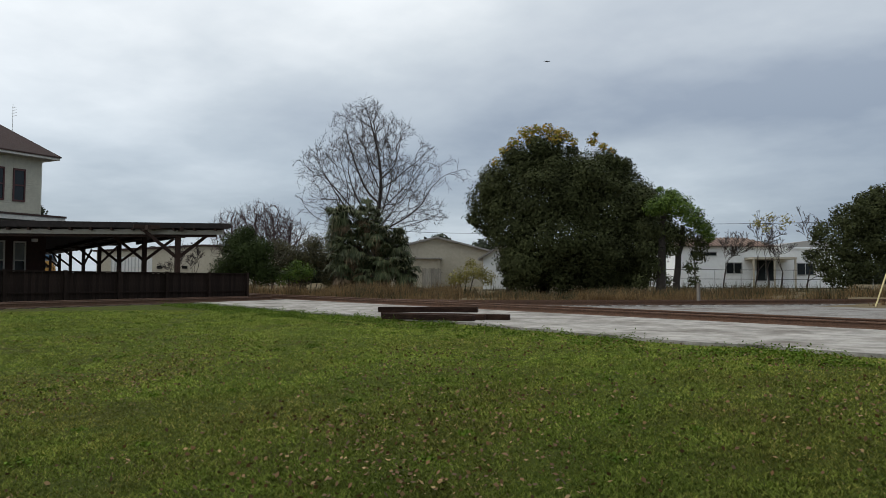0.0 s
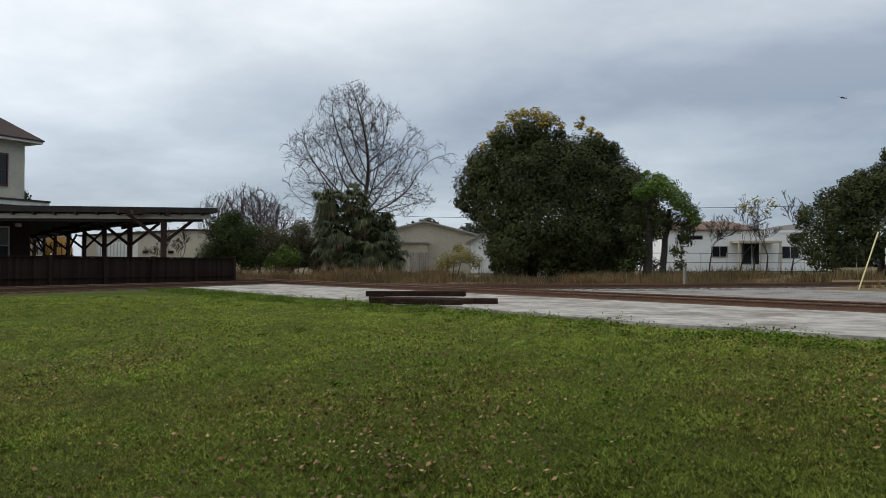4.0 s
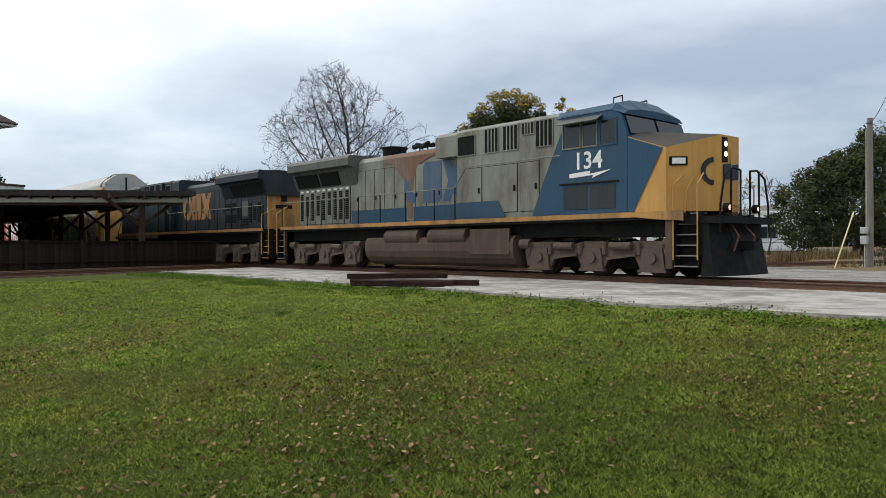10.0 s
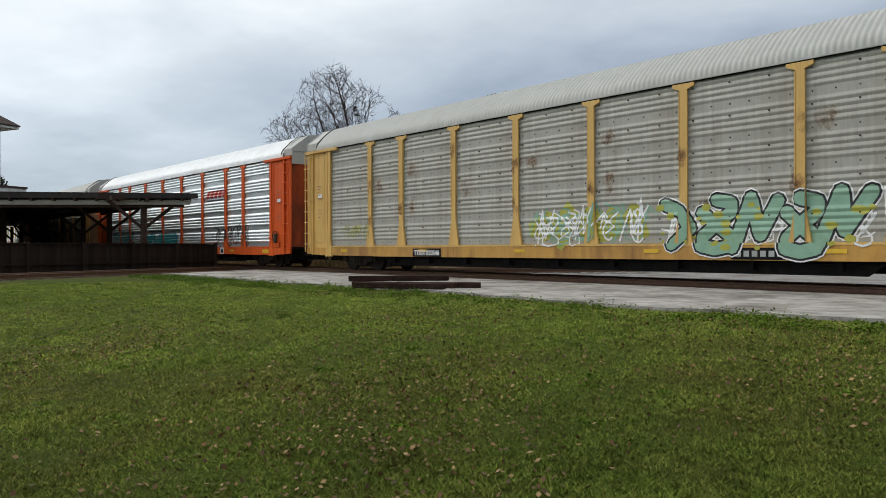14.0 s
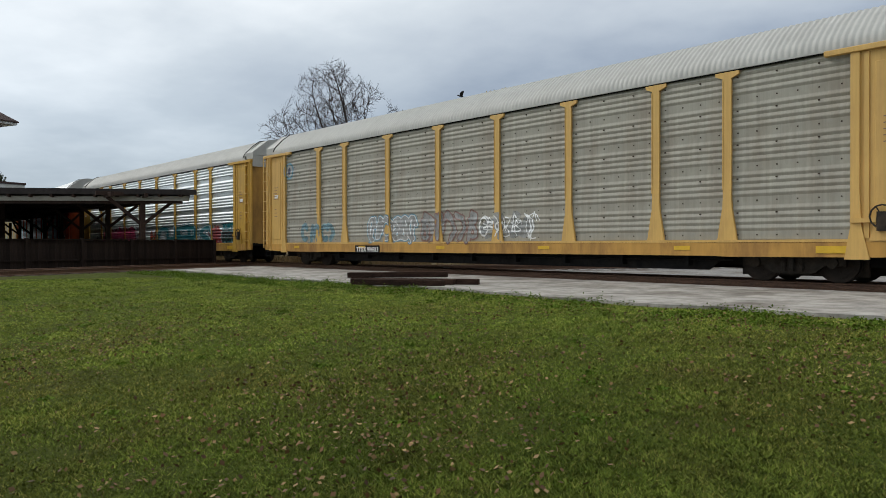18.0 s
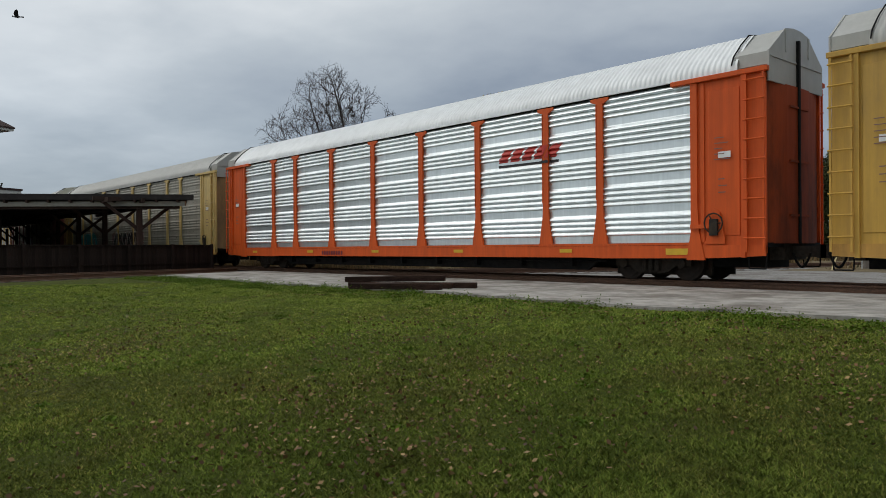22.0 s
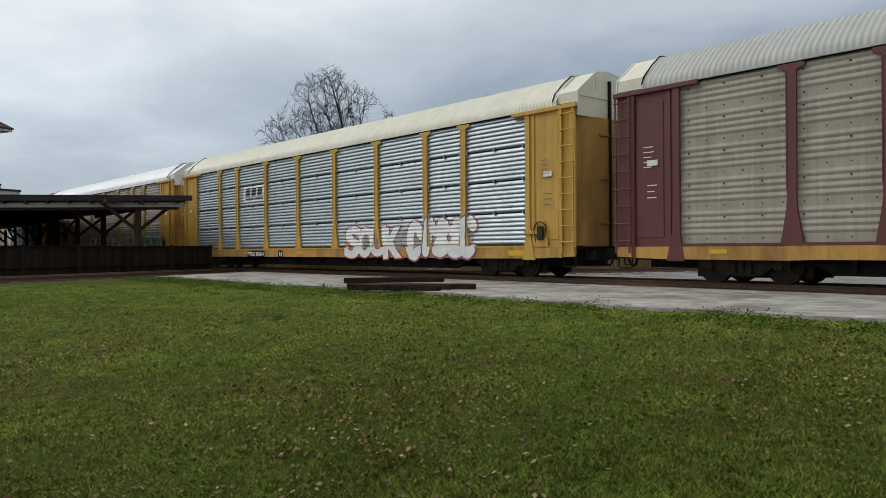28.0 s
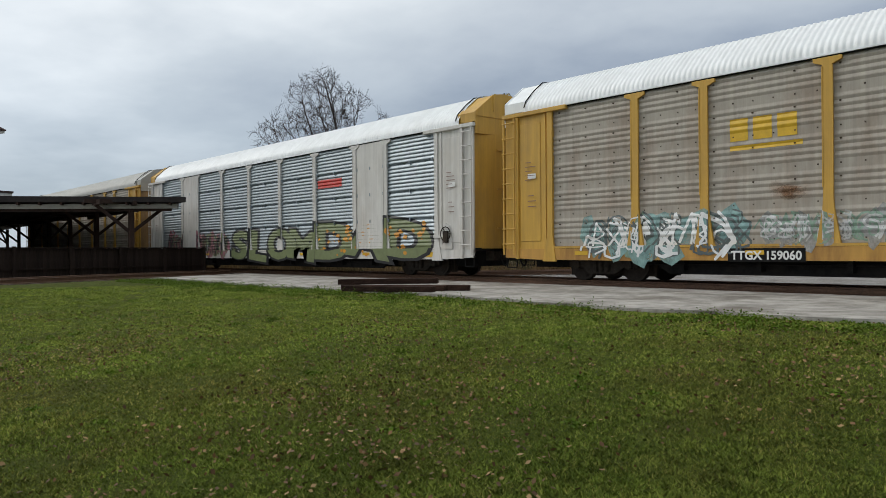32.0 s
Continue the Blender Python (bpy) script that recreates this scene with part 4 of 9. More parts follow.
def piece(car, x0, x1, z0, z1, fill, edge, label, seed, n=5, fat=0.2, rim=0.05, back=None, halo=None, specks=None, extra=1, sharp=False, outer=None):
    """A spray-painted piece whose writing cannot be read: interlocking bands with edges."""
    rnd = random.Random(seed)
    h, w = z1 - z0, (x1 - x0) / n
    if back:
        bm = bmesh.new()
        for i in range(n + 1):
            blob(bm, x0 + (i + 0.5) * (x1 - x0) / (n + 1), (z0 + z1) / 2 + rnd.uniform(-0.08, 0.08) * h, w * 0.62, h * 0.52, rnd, 16, 0.25)
        decal(car, "graffiti_backing", bm, G[back], 0)
    paths = []
    for i in range(n):
        for _ in range(1 + extra):
            paths.append(flourish(x0 + (i + 0.5) * w + rnd.uniform(-0.1, 0.1) * w, (z0 + z1) / 2 + rnd.uniform(-0.04, 0.04) * h, w * rnd.uniform(0.95, 1.25), h * rnd.uniform(0.78, 0.95), rnd, sharp))
    for lift, c, ww, nm in ((1, halo, fat * h + (2 * outer if outer else 4 * rim), "graffiti_halo"), (2, edge, fat * h + 2 * rim, "graffiti_edge"), (3, fill, fat * h, "graffiti_fill")):
        if c:
            bm = bmesh.new()
            for p in paths:
                stroke(bm, p, ww, sharp)
            ob = decal(car, nm, bm, G[c], lift, label if lift == 2 else "")
            ob["kind"] = "stuff"
    if specks:
        bm = bmesh.new()
        for _ in range(int((x1 - x0) * 6)):
            r = rnd.uniform(0.03, 0.10)
            blob(bm, rnd.uniform(x0, x1), rnd.uniform(z0 + 0.1 * h, z1 - 0.1 * h), r * 1.4, r, rnd, 7)
        decal(car, "fleck_spray", bm, G[specks], 4)


def scrawl(car, x0, x1, z0, z1, colours, seed, label, n=None):
    """Unreadable looping outlines, one colour over another."""
    rnd = random.Random(seed)
    h = z1 - z0
    for i, c in enumerate(colours):
        m = max(3, int((x1 - x0) / (h * 0.55)))
        w = (x1 - x0) / m
        bm = bmesh.new()
        last = i == len(colours) - 1
        for k in range(m):
            cx, cz = x0 + (k + 0.5) * w + rnd.uniform(-0.15, 0.15) * w, (z0 + z1) / 2 + rnd.uniform(-0.06, 0.06) * h
            if not last and i == 0:
                for q in range(3):
                    blob(bm, cx + rnd.uniform(-0.3, 0.3) * w, cz + rnd.uniform(-0.22, 0.2) * h, w * rnd.uniform(0.3, 0.6), h * rnd.uniform(0.2, 0.42), rnd, 9, 0.38)
            else:
                for q in range(4):
                    u, v = rnd.uniform(0.45, 1.3), rnd.uniform(0.3, 0.95)
                    path = flourish(cx + rnd.uniform(-0.35, 0.35) * w, cz + rnd.uniform(-0.3, 0.3) * h * (1 - v), w * u, h * v, rnd, False)
                    stroke(bm, path, h * rnd.uniform(0.02, 0.055) + 0.01, rnd.random() < 0.5)
        decal(car, "graffiti_scrawl", bm, G[c], i, label if i == 0 else "")


def logo_blocks(car, x0, x1, z0, z1, material, bar_mat, n=3, slant=0.15, label="painted railway emblem in plain blocks", under=True, plate=None):
    """An emblem as plain slanted blocks over a bar."""
    h = z1 - z0
    if plate:
        bm = bmesh.new()
        flat(bm, [(x0 - 0.2, z0 - 0.1), (x1 + 0.2, z0 - 0.1), (x1 + 0.2, z1 + 0.1), (x0 - 0.2, z1 + 0.1)])
        decal(car, "emblem_plate", bm, plate, 0)
    bm = bmesh.new()
    w = (x1 - x0) / n
    for k in range(n):
        a, b = x0 + k * w, x0 + k * w + 0.78 * w
        flat(bm, [(a, z0 + 0.3 * h), (b, z0 + 0.3 * h), (b + slant * h, z1), (a + slant * h, z1)])
    e = decal(car, "emblem", bm, material, 1, label)
    if under:
        bm = bmesh.new()
        flat(bm, [(x0, z0), (x1, z0), (x1, z0 + 0.15 * h), (x0, z0 + 0.15 * h)])
        decal(car, "emblem_bar", bm, bar_mat, 1)


def consolidated_stencils(car, seed, end=1, colour=None):
    """Small plates and stencilled lines on the end panels."""
    rnd = random.Random(seed)
    c = colour or G["brown"]
    for e in (-1, 1):
        x = e * 12.85
        bm = bmesh.new()
        for k in range(5):
            z = 3.5 - k * 0.13
            w = rnd.uniform(0.2, 0.42)
            flat(bm, [(x - 0.2, z), (x - 0.2 + w, z), (x - 0.2 + w, z + 0.022), (x - 0.2, z + 0.022)])
        for k in range(3):
            z = 2.5 - k * 0.16
            w = rnd.uniform(0.15, 0.35)
            flat(bm, [(x - 0.1, z), (x - 0.1 + w, z), (x - 0.1 + w, z + 0.025), (x - 0.1, z + 0.025)])
        decal(car, "stencilling", bm, c, 2)
        bm = bmesh.new()
        flat(bm, [(x - 0.1, 3.02), (x + 0.22, 3.02), (x + 0.22, 3.17), (x - 0.1, 3.17)])
        decal(car, "plate", bm, M_WHITE, 2)
    bm = bmesh.new()
    flat(bm, [(11.3, 0.68), (12.15, 0.68), (12.15, 0.84), (11.3, 0.84)])
    decal(car, "reflector_strip", bm, G["yellow"], 1)
    for x in (-11.2, -6.2, -1.5, 3.2, 7.8):
        bm = bmesh.new()
        flat(bm, [(x, 0.74), (x + 0.45, 0.74), (x + 0.45, 0.84), (x, 0.84)])
        decal(car, "reflector_strip", bm, G["yellow"], 1)


C = [c for c, _ in CARS]
for i_, c_ in enumerate(C):
    consolidated_stencils(c_, 300 + i_, colour=G["white"] if i_ == 6 else G["brown"])
    # a thin light drip rail under the roof edge, painted black shadow strip below it
    part("eave_gap", bm_box(-EDGE, EDGE, -SIDE - 0.005, -SIDE + 0.03, Z_TOP - 0.02, Z_TOP + 0.01), M_BLACK, c_)
    part("drip_rail", bm_box(-EDGE, EDGE, -SIDE - 0.035, -SIDE + 0.03, Z_TOP + 0.012, Z_TOP + 0.05), MAKEUP[i_][3], c_)

SHIFT[0] = 0.25
# first car
scrawl(C[0], -1.1, 3.0, 0.9, 2.15, ["lime", "mint", "white"], 1, "pale yellow overlapped graffiti")
scrawl(C[0], -11.4, -9.6, 1.2, 1.9, ["thin_lime"], 51, "faint yellow spray patch")
piece(C[0], 3.3, 8.5, 0.72, 2.1, "mint", "black", "green and white wild-style graffiti", 2, 5, 0.22, 0.05, halo="white", specks="lime", extra=0, outer=0.085)
scrawl(C[0], 3.4, 8.4, 0.8, 1.9, ["white"], 52, "white highlights on the green graffiti")
graffiti(C[0], "156", 8.6, 10.3, 1.5, 2.15, "black", "white", "small black and white graffiti numbers", 3, 0.02, 0.06)
car_number(C[0], "TTGX 820546", -6.7, 0.64, 0.17)
bars(C[0], 5.5, 6.9, 0.66, 0.80, G["grey"], 7, dark=M_BLACK)
M_RUST_RUN = wash("faint_rust", (0.27, 0.135, 0.06), 0.0, 0.36)


def rust_marks(car, spots, seed):
    """Soft-edged rust patches and runs on the sheets."""
    rnd = random.Random(seed)
    bm = bmesh.new()
    for x, z, w, h in spots:
        for _ in range(7):
            blob(bm, x + rnd.uniform(-0.5, 0.5) * w, z + rnd.uniform(-0.5, 0.5) * h, w * rnd.uniform(0.15, 0.5), h * rnd.uniform(0.2, 0.5), rnd, 12, 0.35)
    ob = decal(car, "rust_stain", bm, M_RUST_RUN, -0.7, "faint brown rust stains")
    ob["kind"] = "stuff"


rust_marks(C[0], [(p + e * 0.3, z + 0.25 * ((k * 7) % 5 - 2), 0.28, 0.4) for k, p in enumerate(POSTS) for e in (-1, 1) for z in (2.4, 3.7) if (k + int(z) + e) % 3], 61)
rust_marks(C[8], [(-0.4, 4.1, 0.9, 0.9), (0.3, 3.9, 0.6, 0.7), (5.9, 4.4, 0.5, 1.1), (2.4, 4.6, 0.4, 0.6), (1.6, 2.1, 0.6, 0.35), (3.4, 2.15, 1.2, 0.3), (8.6, 4.4, 0.5, 0.7), (-5.4, 2.2, 0.8, 0.3)], 62)
# second car
piece(C[1], -11.1, -6.9, 0.95, 2.1, "aqua", "black", "pale cyan and black graffiti", 4, 5, 0.14, 0.03, halo="cyan", sharp=True)
piece(C[1], -4.3, 0.4, 0.72, 1.75, "cyan", "teal", "cyan bubble graffiti", 5, 6, 0.2, 0.03, halo="aqua")
scrawl(C[1], 5.7, 9.4, 0.95, 2.15, ["black"], 6, "thin black outlined graffiti", 16)
logo_blocks(C[1], 4.5, 6.95, 3.4, 3.95, G["red"], G["black"], 5, 0.5, "slanted red emblem in plain blocks")
scrawl(C[1], -10.2, -8.5, 0.8, 2.1, ["teal", "aqua", "white"], 7, "blue and white leaf-like graffiti")
bars(C[1], -6.4, -4.6, 0.62, 0.78, M_WHITE, 9)
bm = bmesh.new(); flat(bm, [(6.4, 0.62), (6.86, 0.62), (6.86, 0.95), (6.4, 0.95)]); decal(C[1], "placard", bm, M_WHITE, 1)
bm = bmesh.new(); flat(bm, [(6.46, 0.68), (6.80, 0.68), (6.72, 0.88), (6.54, 0.88)]); decal(C[1], "placard_mark", bm, M_BLACK, 2)
# third car
piece(C[2], -10.9, -8.3, 1.02, 1.78, "thin_blue", "thin_aqua", "faded thin blue graffiti", 8, 5, 0.16, 0.03, halo="thin_blue", extra=0)
piece(C[2], -5.9, -2.9, 1.0, 1.95, "thin_grey", "white", "pale blue looping graffiti", 9, 6, 0.15, 0.028, halo="blue", outer=0.07)
piece(C[2], -2.8, 0.2, 0.98, 2.0, "thin_grey", "brown", "brown outlined looping graffiti", 10, 6, 0.13, 0.05)
scrawl(C[2], 0.4, 2.8, 1.0, 1.9, ["thin_grey", "white"], 11, "white scribbled graffiti")
car_number(C[2], "TTGX 994813", -6.6, 0.62, 0.18)
bm = bmesh.new(); blob(bm, -12.0, 4.2, 0.36, 0.38, random.Random(3), 24, 0.0); decal(C[2], "round_emblem", bm, G["blue"], 2, "round blue emblem")
bm = bmesh.new(); blob(bm, -12.0, 4.2, 0.27, 0.29, random.Random(4), 24, 0.0); decal(C[2], "emblem_disc", bm, G["grey"], 3)
bm = bmesh.new(); blob(bm, -12.0, 4.18, 0.12, 0.2, random.Random(9), 9, 0.3); decal(C[2], "emblem_mark", bm, G["navy"], 4)
# fourth car
graffiti(C[3], "CHERS", 1.3, 9.1, 0.60, 1.97, "teal", "white", "large teal and white graffiti letters", 12, 0.04, 0.032, glow="teal", jump=0.06)
scrawl(C[3], -9.4, -2.5, 0.62, 2.2, ["thin_rose"], 54, "pink spray cloud")
piece(C[3], -9.2, -2.7, 0.60, 1.95, "pink", "rose", "large pink graffiti", 13, 5, 0.26, 0.03, back="pink", extra=0)
scrawl(C[3], 0.1, 1.5, 0.7, 1.8, ["thin_rust", "orange", "red"], 14, "small orange-red graffiti shapes", 8)
scrawl(C[3], 8.5, 10.2, 0.8, 1.95, ["thin_rose", "red", "maroon"], 15, "small red graffiti shapes", 8)
piece(C[3], 10.3, 11.6, 1.7, 2.0, "teal", "black", "small teal graffiti", 16, 5, 0.2, 0.01)
piece(C[3], 10.2, 11.7, 1.05, 1.6, "black", "teal", "small teal and black graffiti", 17, 4, 0.18, 0.03)
logo_blocks(C[3], -6.4, -4.4, 3.3, 3.95, G["maroon"], G["maroon"], 3, 0.1, "dark red emblem in plain blocks", under=False)
car_number(C[3], "TTGX 710857", -6.4, 0.66, 0.18, 4, False)
scrawl(C[3], -10.6, -9.0, 0.7, 1.6, ["grey", "black"], 18, "grey graffiti swirls", 6)
scrawl(C[3], -2.2, -0.6, 0.7, 1.7, ["navy", "grey"], 19, "dark graffiti swirls", 6)
# fifth car
logo_blocks(C[4], 5.0, 7.45, 3.4, 3.92, G["red"], G["black"], 5, 0.5, "slanted red emblem in plain blocks")
bars(C[4], -5.3, -3.7, 0.66, 0.82, G["maroon"], 9)
# sixth car
piece(C[5], -2.7, 2.5, 0.66, 2.15, "black", "rose", "jagged black and white graffiti", 78, 6, 0.10, 0.012, halo="white", extra=2, sharp=True, outer=0.07)
piece(C[5], -11.3, -6.3, 0.62, 2.25, "cyan", "white", "jagged turquoise graffiti with white edges", 21, 6, 0.16, 0.02, halo="teal", extra=2, sharp=True)
scrawl(C[5], -3.0, 2.9, 0.9, 2.2, ["thin_rose"], 55, "faint pink overspray")
scrawl(C[5], -10.4, -7.4, 0.9, 2.2, ["navy"], 41, "dark purple graffiti shading")
logo_blocks(C[5], -6.9, -4.6, 3.15, 3.85, G["black"], G["black"], 4, 0.3, "black emblem in plain blocks")
car_number(C[5], "TTGX 979368", -7.3, 0.64, 0.19)
bars(C[5], 5.95, 6.85, 0.69, 0.83, R_CREAM, 3, dark=M_BLACK)
# seventh car
scrawl(C[6], -6.6, -3.6, 0.75, 2.45, ["thin_peach", "white"], 22, "cream and white graffiti")
scrawl(C[6], -0.8, 0.3, 0.7, 2.3, ["thin_blue", "navy", "white"], 23, "blue-grey graffiti shapes", 7)
scrawl(C[6], 0.5, 1.6, 0.7, 2.1, ["thin_blue", "navy", "white"], 24, "blue-grey graffiti shapes", 7)
bars(C[6], 9.6, 11.5, 1.85, 2.02, M_WHITE, 9, label="small white chalked line")
logo_blocks(C[6], -3.9, -1.6, 3.15, 3.85, M_WHITE, M_WHITE, 2, 0.1, "white emblem in plain blocks")
bars(C[6], 5.7, 6.6, 0.68, 0.83, R_CREAM, 3, dark=M_BLACK)
for x, z, w, h in ((12.1, 3.05, 0.62, 0.5), (12.1, 2.35, 0.6, 0.25)):
    bm = bmesh.new(); flat(bm, [(x, z), (x + w, z), (x + w, z + h), (x, z + h)]); decal(C[6], "data_panel", bm, M_WHITE if h > 0.3 else G["yellow"], 3)
    bars(C[6], x + 0.05, x + w - 0.03, z + 0.05, z + h * 0.42, P_MAROON, 5, 4, "printed rows")
    bars(C[6], x + 0.05, x + w - 0.03, z + h * 0.56, z + h * 0.9, P_MAROON, 4, 4, "printed rows")
# eighth car
graffiti(C[7], "SOUK", 2.1, 5.5, 0.58, 1.72, "white", "maroon", "white bubble graffiti with dark red edge", 25, 0.075, 0.02, glow="red", jump=0.08)
scrawl(C[7], 2.3, 9.4, 0.75, 1.6, ["thin_grey", "grey"], 56, "grey drips over the white graffiti")
piece(C[7], 6.0, 9.6, 0.58, 1.9, "white", "maroon", "white bubble graffiti with dark red edge", 26, 5, 0.30, 0.03, halo="rose", extra=0)
logo_blocks(C[7], -6.7, -4.9, 3.35, 3.9, G["black"], G["black"], 3, 0.1, "black emblem in plain blocks", plate=M_WHITE)
car_number(C[7], "TTGX 980314", -6.3, 0.64, 0.19)
car_number(C[7], "R1", -3.3, 0.64, 0.19)
# black strips in the seam recesses stand in for their shade
for s_ in (-1, 1):
    for g_ in (1, 2, 3):
        z_ = Z_BASE + g_ * (Z_TOP - Z_BASE) / 4
        part("open_seam", bm_box(-EDGE, EDGE, min(s_ * (SIDE - 0.10), s_ * (SIDE - 0.053)), max(s_ * (SIDE - 0.10), s_ * (SIDE - 0.053)), z_ - 0.002, z_ + 0.035), M_BLACK, C[7])
# ninth car
scrawl(C[8], -11.3, -6.5, 0.62, 1.9, ["thin_aqua", "slate", "white"], 27, "green, black and white wild graffiti")
scrawl(C[8], -9.9, -8.4, 0.7, 1.75, ["thin_mint", "white"], 28, "pale green graffiti")
scrawl(C[8], -6.2, -2.2, 0.95, 1.75, ["thin_grey", "thin_mint", "thin_white"], 29, "pale washed-out graffiti")
scrawl(C[8], -2.0, 2.1, 0.9, 1.9, ["thin_white", "white", "thin_brown"], 30, "white graffiti over grey")
scrawl(C[8], 2.2, 5.0, 1.0, 1.95, ["thin_lilac", "thin_lilac", "thin_white"], 31, "lilac graffiti")
scrawl(C[8], 5.1, 8.0, 0.85, 1.9, ["thin_peach", "thin_peach", "thin_white"], 32, "peach graffiti", 12)
scrawl(C[8], 8.0, 12.0, 0.85, 2.0, ["thin_aqua", "thin_aqua", "thin_teal"], 33, "turquoise graffiti", 12)
logo_blocks(C[8], -6.85, -5.15, 3.2, 3.95, G["yellow"], G["yellow"], 3, 0.0, "yellow emblem in plain blocks over a bar")
car_number(C[8], "TTGX 159060", -6.8, 0.63, 0.2)
# tenth car: plain plates and large letters
for s_ in (-1, 1):
    for a, b in ((POSTS[6], POSTS[7]), (POSTS[0], POSTS[1])):
        bm = bmesh.new()
        box(bm, a, b, min(s_ * (SIDE - 0.03), s_ * SIDE), max(s_ * (SIDE - 0.03), s_ * SIDE), Z_BASE, Z_TOP)
        part("plain_plate", bm, P_WHITECAR, C[9])
graffiti(C[9], "DAD", 4.3, 11.4, 0.60, 2.0, "olive", "black", "huge olive and black graffiti letters", 34, 0.07, 0.04, glow="black", specks="orange", jump=0.05)
graffiti(C[9], "SLOM", -3.6, 4.0, 0.55, 1.85, "olive", "black", "large olive and black graffiti letters", 35, 0.06, 0.04, glow="black", jump=0.1)
bars(C[9], 4.3, 6.9, 3.5, 3.85, G["red"], 1, label="plain red stripe", name="red_stripe")
scrawl(C[9], -11.5, -4.0, 0.6, 2.0, ["thin_rose", "olive", "black"], 36, "dark red and olive graffiti")


# ---- locomotives ----
L_BLUE = paint("locomotive_blue_paint", (0.014, 0.058, 0.108), 0.55, (0.05, 0.06, 0.07), 0.4, spec=0.3)
L_DARK = paint("dark_navy_paint", (0.012, 0.023, 0.031), 0.55, (0.05, 0.043, 0.034), 0.55, spec=0.3)
L_DUST = paint("dust_brown_navy_paint", (0.11, 0.075, 0.045), 0.75, (0.035, 0.032, 0.028), 0.7, spec=0.2)
L_SILVER = paint("bare_metal_stack", (0.45, 0.45, 0.43), 0.5, (0.2, 0.18, 0.15), 0.4)
L_TANK = paint("dusty_tank_steel", (0.085, 0.062, 0.044), 0.8, (0.045, 0.034, 0.026), 0.5, spec=0.2)
L_RUSTBAND = paint("faded_orange_sill_band", (0.27, 0.125, 0.04), 0.7, (0.09, 0.05, 0.03), 0.7)
L_TAG = paint("white_label", (0.7, 0.7, 0.68), 0.5, (0.5, 0.48, 0.44), 0.2)
L_GREY = paint("locomotive_grey_paint", (0.19, 0.195, 0.16), 0.6, (0.075, 0.06, 0.042), 0.85)
L_YELLOW = paint("locomotive_yellow_paint", (0.50, 0.26, 0.055), 0.55, (0.3, 0.13, 0.04), 0.4)
L_BAND = paint("yellow_sill_band", (0.40, 0.20, 0.05), 0.6, (0.10, 0.055, 0.03), 0.8)
L_LOGO = paint("faded_blue_block", (0.022, 0.070, 0.135), 0.55, (0.12, 0.13, 0.13), 0.3)
L_RUST = paint("heat_rust", (0.15, 0.072, 0.04), 0.8, (0.15, 0.145, 0.12), 0.8)
L_SOOT = paint("sooty_grey_paint", (0.08, 0.084, 0.074), 0.6, (0.03, 0.03, 0.027), 0.6)
L_GLARE = paint("dark_antiglare_paint", (0.045, 0.038, 0.032), 0.8, (0.02, 0.018, 0.016), 0.5)
L_VENT = mat("vent_dark", (0.010, 0.010, 0.010), 0.8, 0, 10, 0.3, spec=0.1)


def loco_wheelset():
    bm = bmesh.new()
    for s in (-1, 1):
        rod(bm, (0, s * 0.70, 0), (0, s * 0.82, 0), 0.53, 24)
        rod(bm, (0, s * 0.67, 0), (0, s * 0.70, 0), 0.555, 24)
        rod(bm, (0, s * 0.82, 0), (0, s * 0.84, 0), 0.40, 20)
    rod(bm, (0, -1.0, 0), (0, 1.0, 0), 0.1, 10)
    return mesh_of("wheelset", bm, M_WHEEL)


def loco_frame():
    """Side frame of a three-axle truck: a long beam with three axle boxes and springs."""
    bm = bmesh.new()
    out = [(-2.62, 0.72), (-2.5, 0.98), (-1.4, 0.99), (-1.1, 0.92), (-0.6, 0.92), (-0.35, 0.99), (0.35, 0.99), (0.6, 0.92), (1.1, 0.92), (1.4, 0.99), (2.5, 0.98), (2.62, 0.72), (2.52, 0.26), (1.56, 0.26), (1.40, 0.56), (0.56, 0.56), (0.40, 0.26), (-0.40, 0.26), (-0.56, 0.56), (-1.40, 0.56), (-1.56, 0.26), (-2.52, 0.26)]
    prism(bm, out, "y", -0.09, 0.06)
    for x in (-1.98, 0.0, 1.98):
        prism(bm, [(x - 0.40, 0.17), (x + 0.40, 0.17), (x + 0.33, 0.62), (x + 0.30, 0.80), (x - 0.30, 0.80), (x - 0.33, 0.62)], "y", -0.16, -0.02)
        box(bm, x - 0.44, x + 0.44, -0.19, -0.02, 0.15, 0.21)
        rod(bm, (x, -0.22, 0.53), (x, -0.1, 0.53), 0.15, 12)
        for s in (-1, 1):
            rod(bm, (x + s * 0.42, -0.10, 0.62), (x + s * 0.42, -0.10, 0.94), 0.085, 8)
    for x in (-1.0, 1.0):
        rod(bm, (x - 0.35, -0.16, 0.86), (x + 0.35, -0.16, 0.86), 0.11, 10)
        bar(bm, (x - 0.5, -0.12, 0.5), (x + 0.45, -0.12, 0.62), 0.06, 0.07)
    rod(bm, (-2.75, -0.1, 0.93), (-2.35, -0.1, 0.93), 0.16, 10)
    rod(bm, (2.35, -0.1, 0.93), (2.75, -0.1, 0.93), 0.16, 10)
    return mesh_of("side_frame", bm, M_TRUCK_GREY)


ME_LSET, ME_LFRAME = loco_wheelset(), loco_frame()


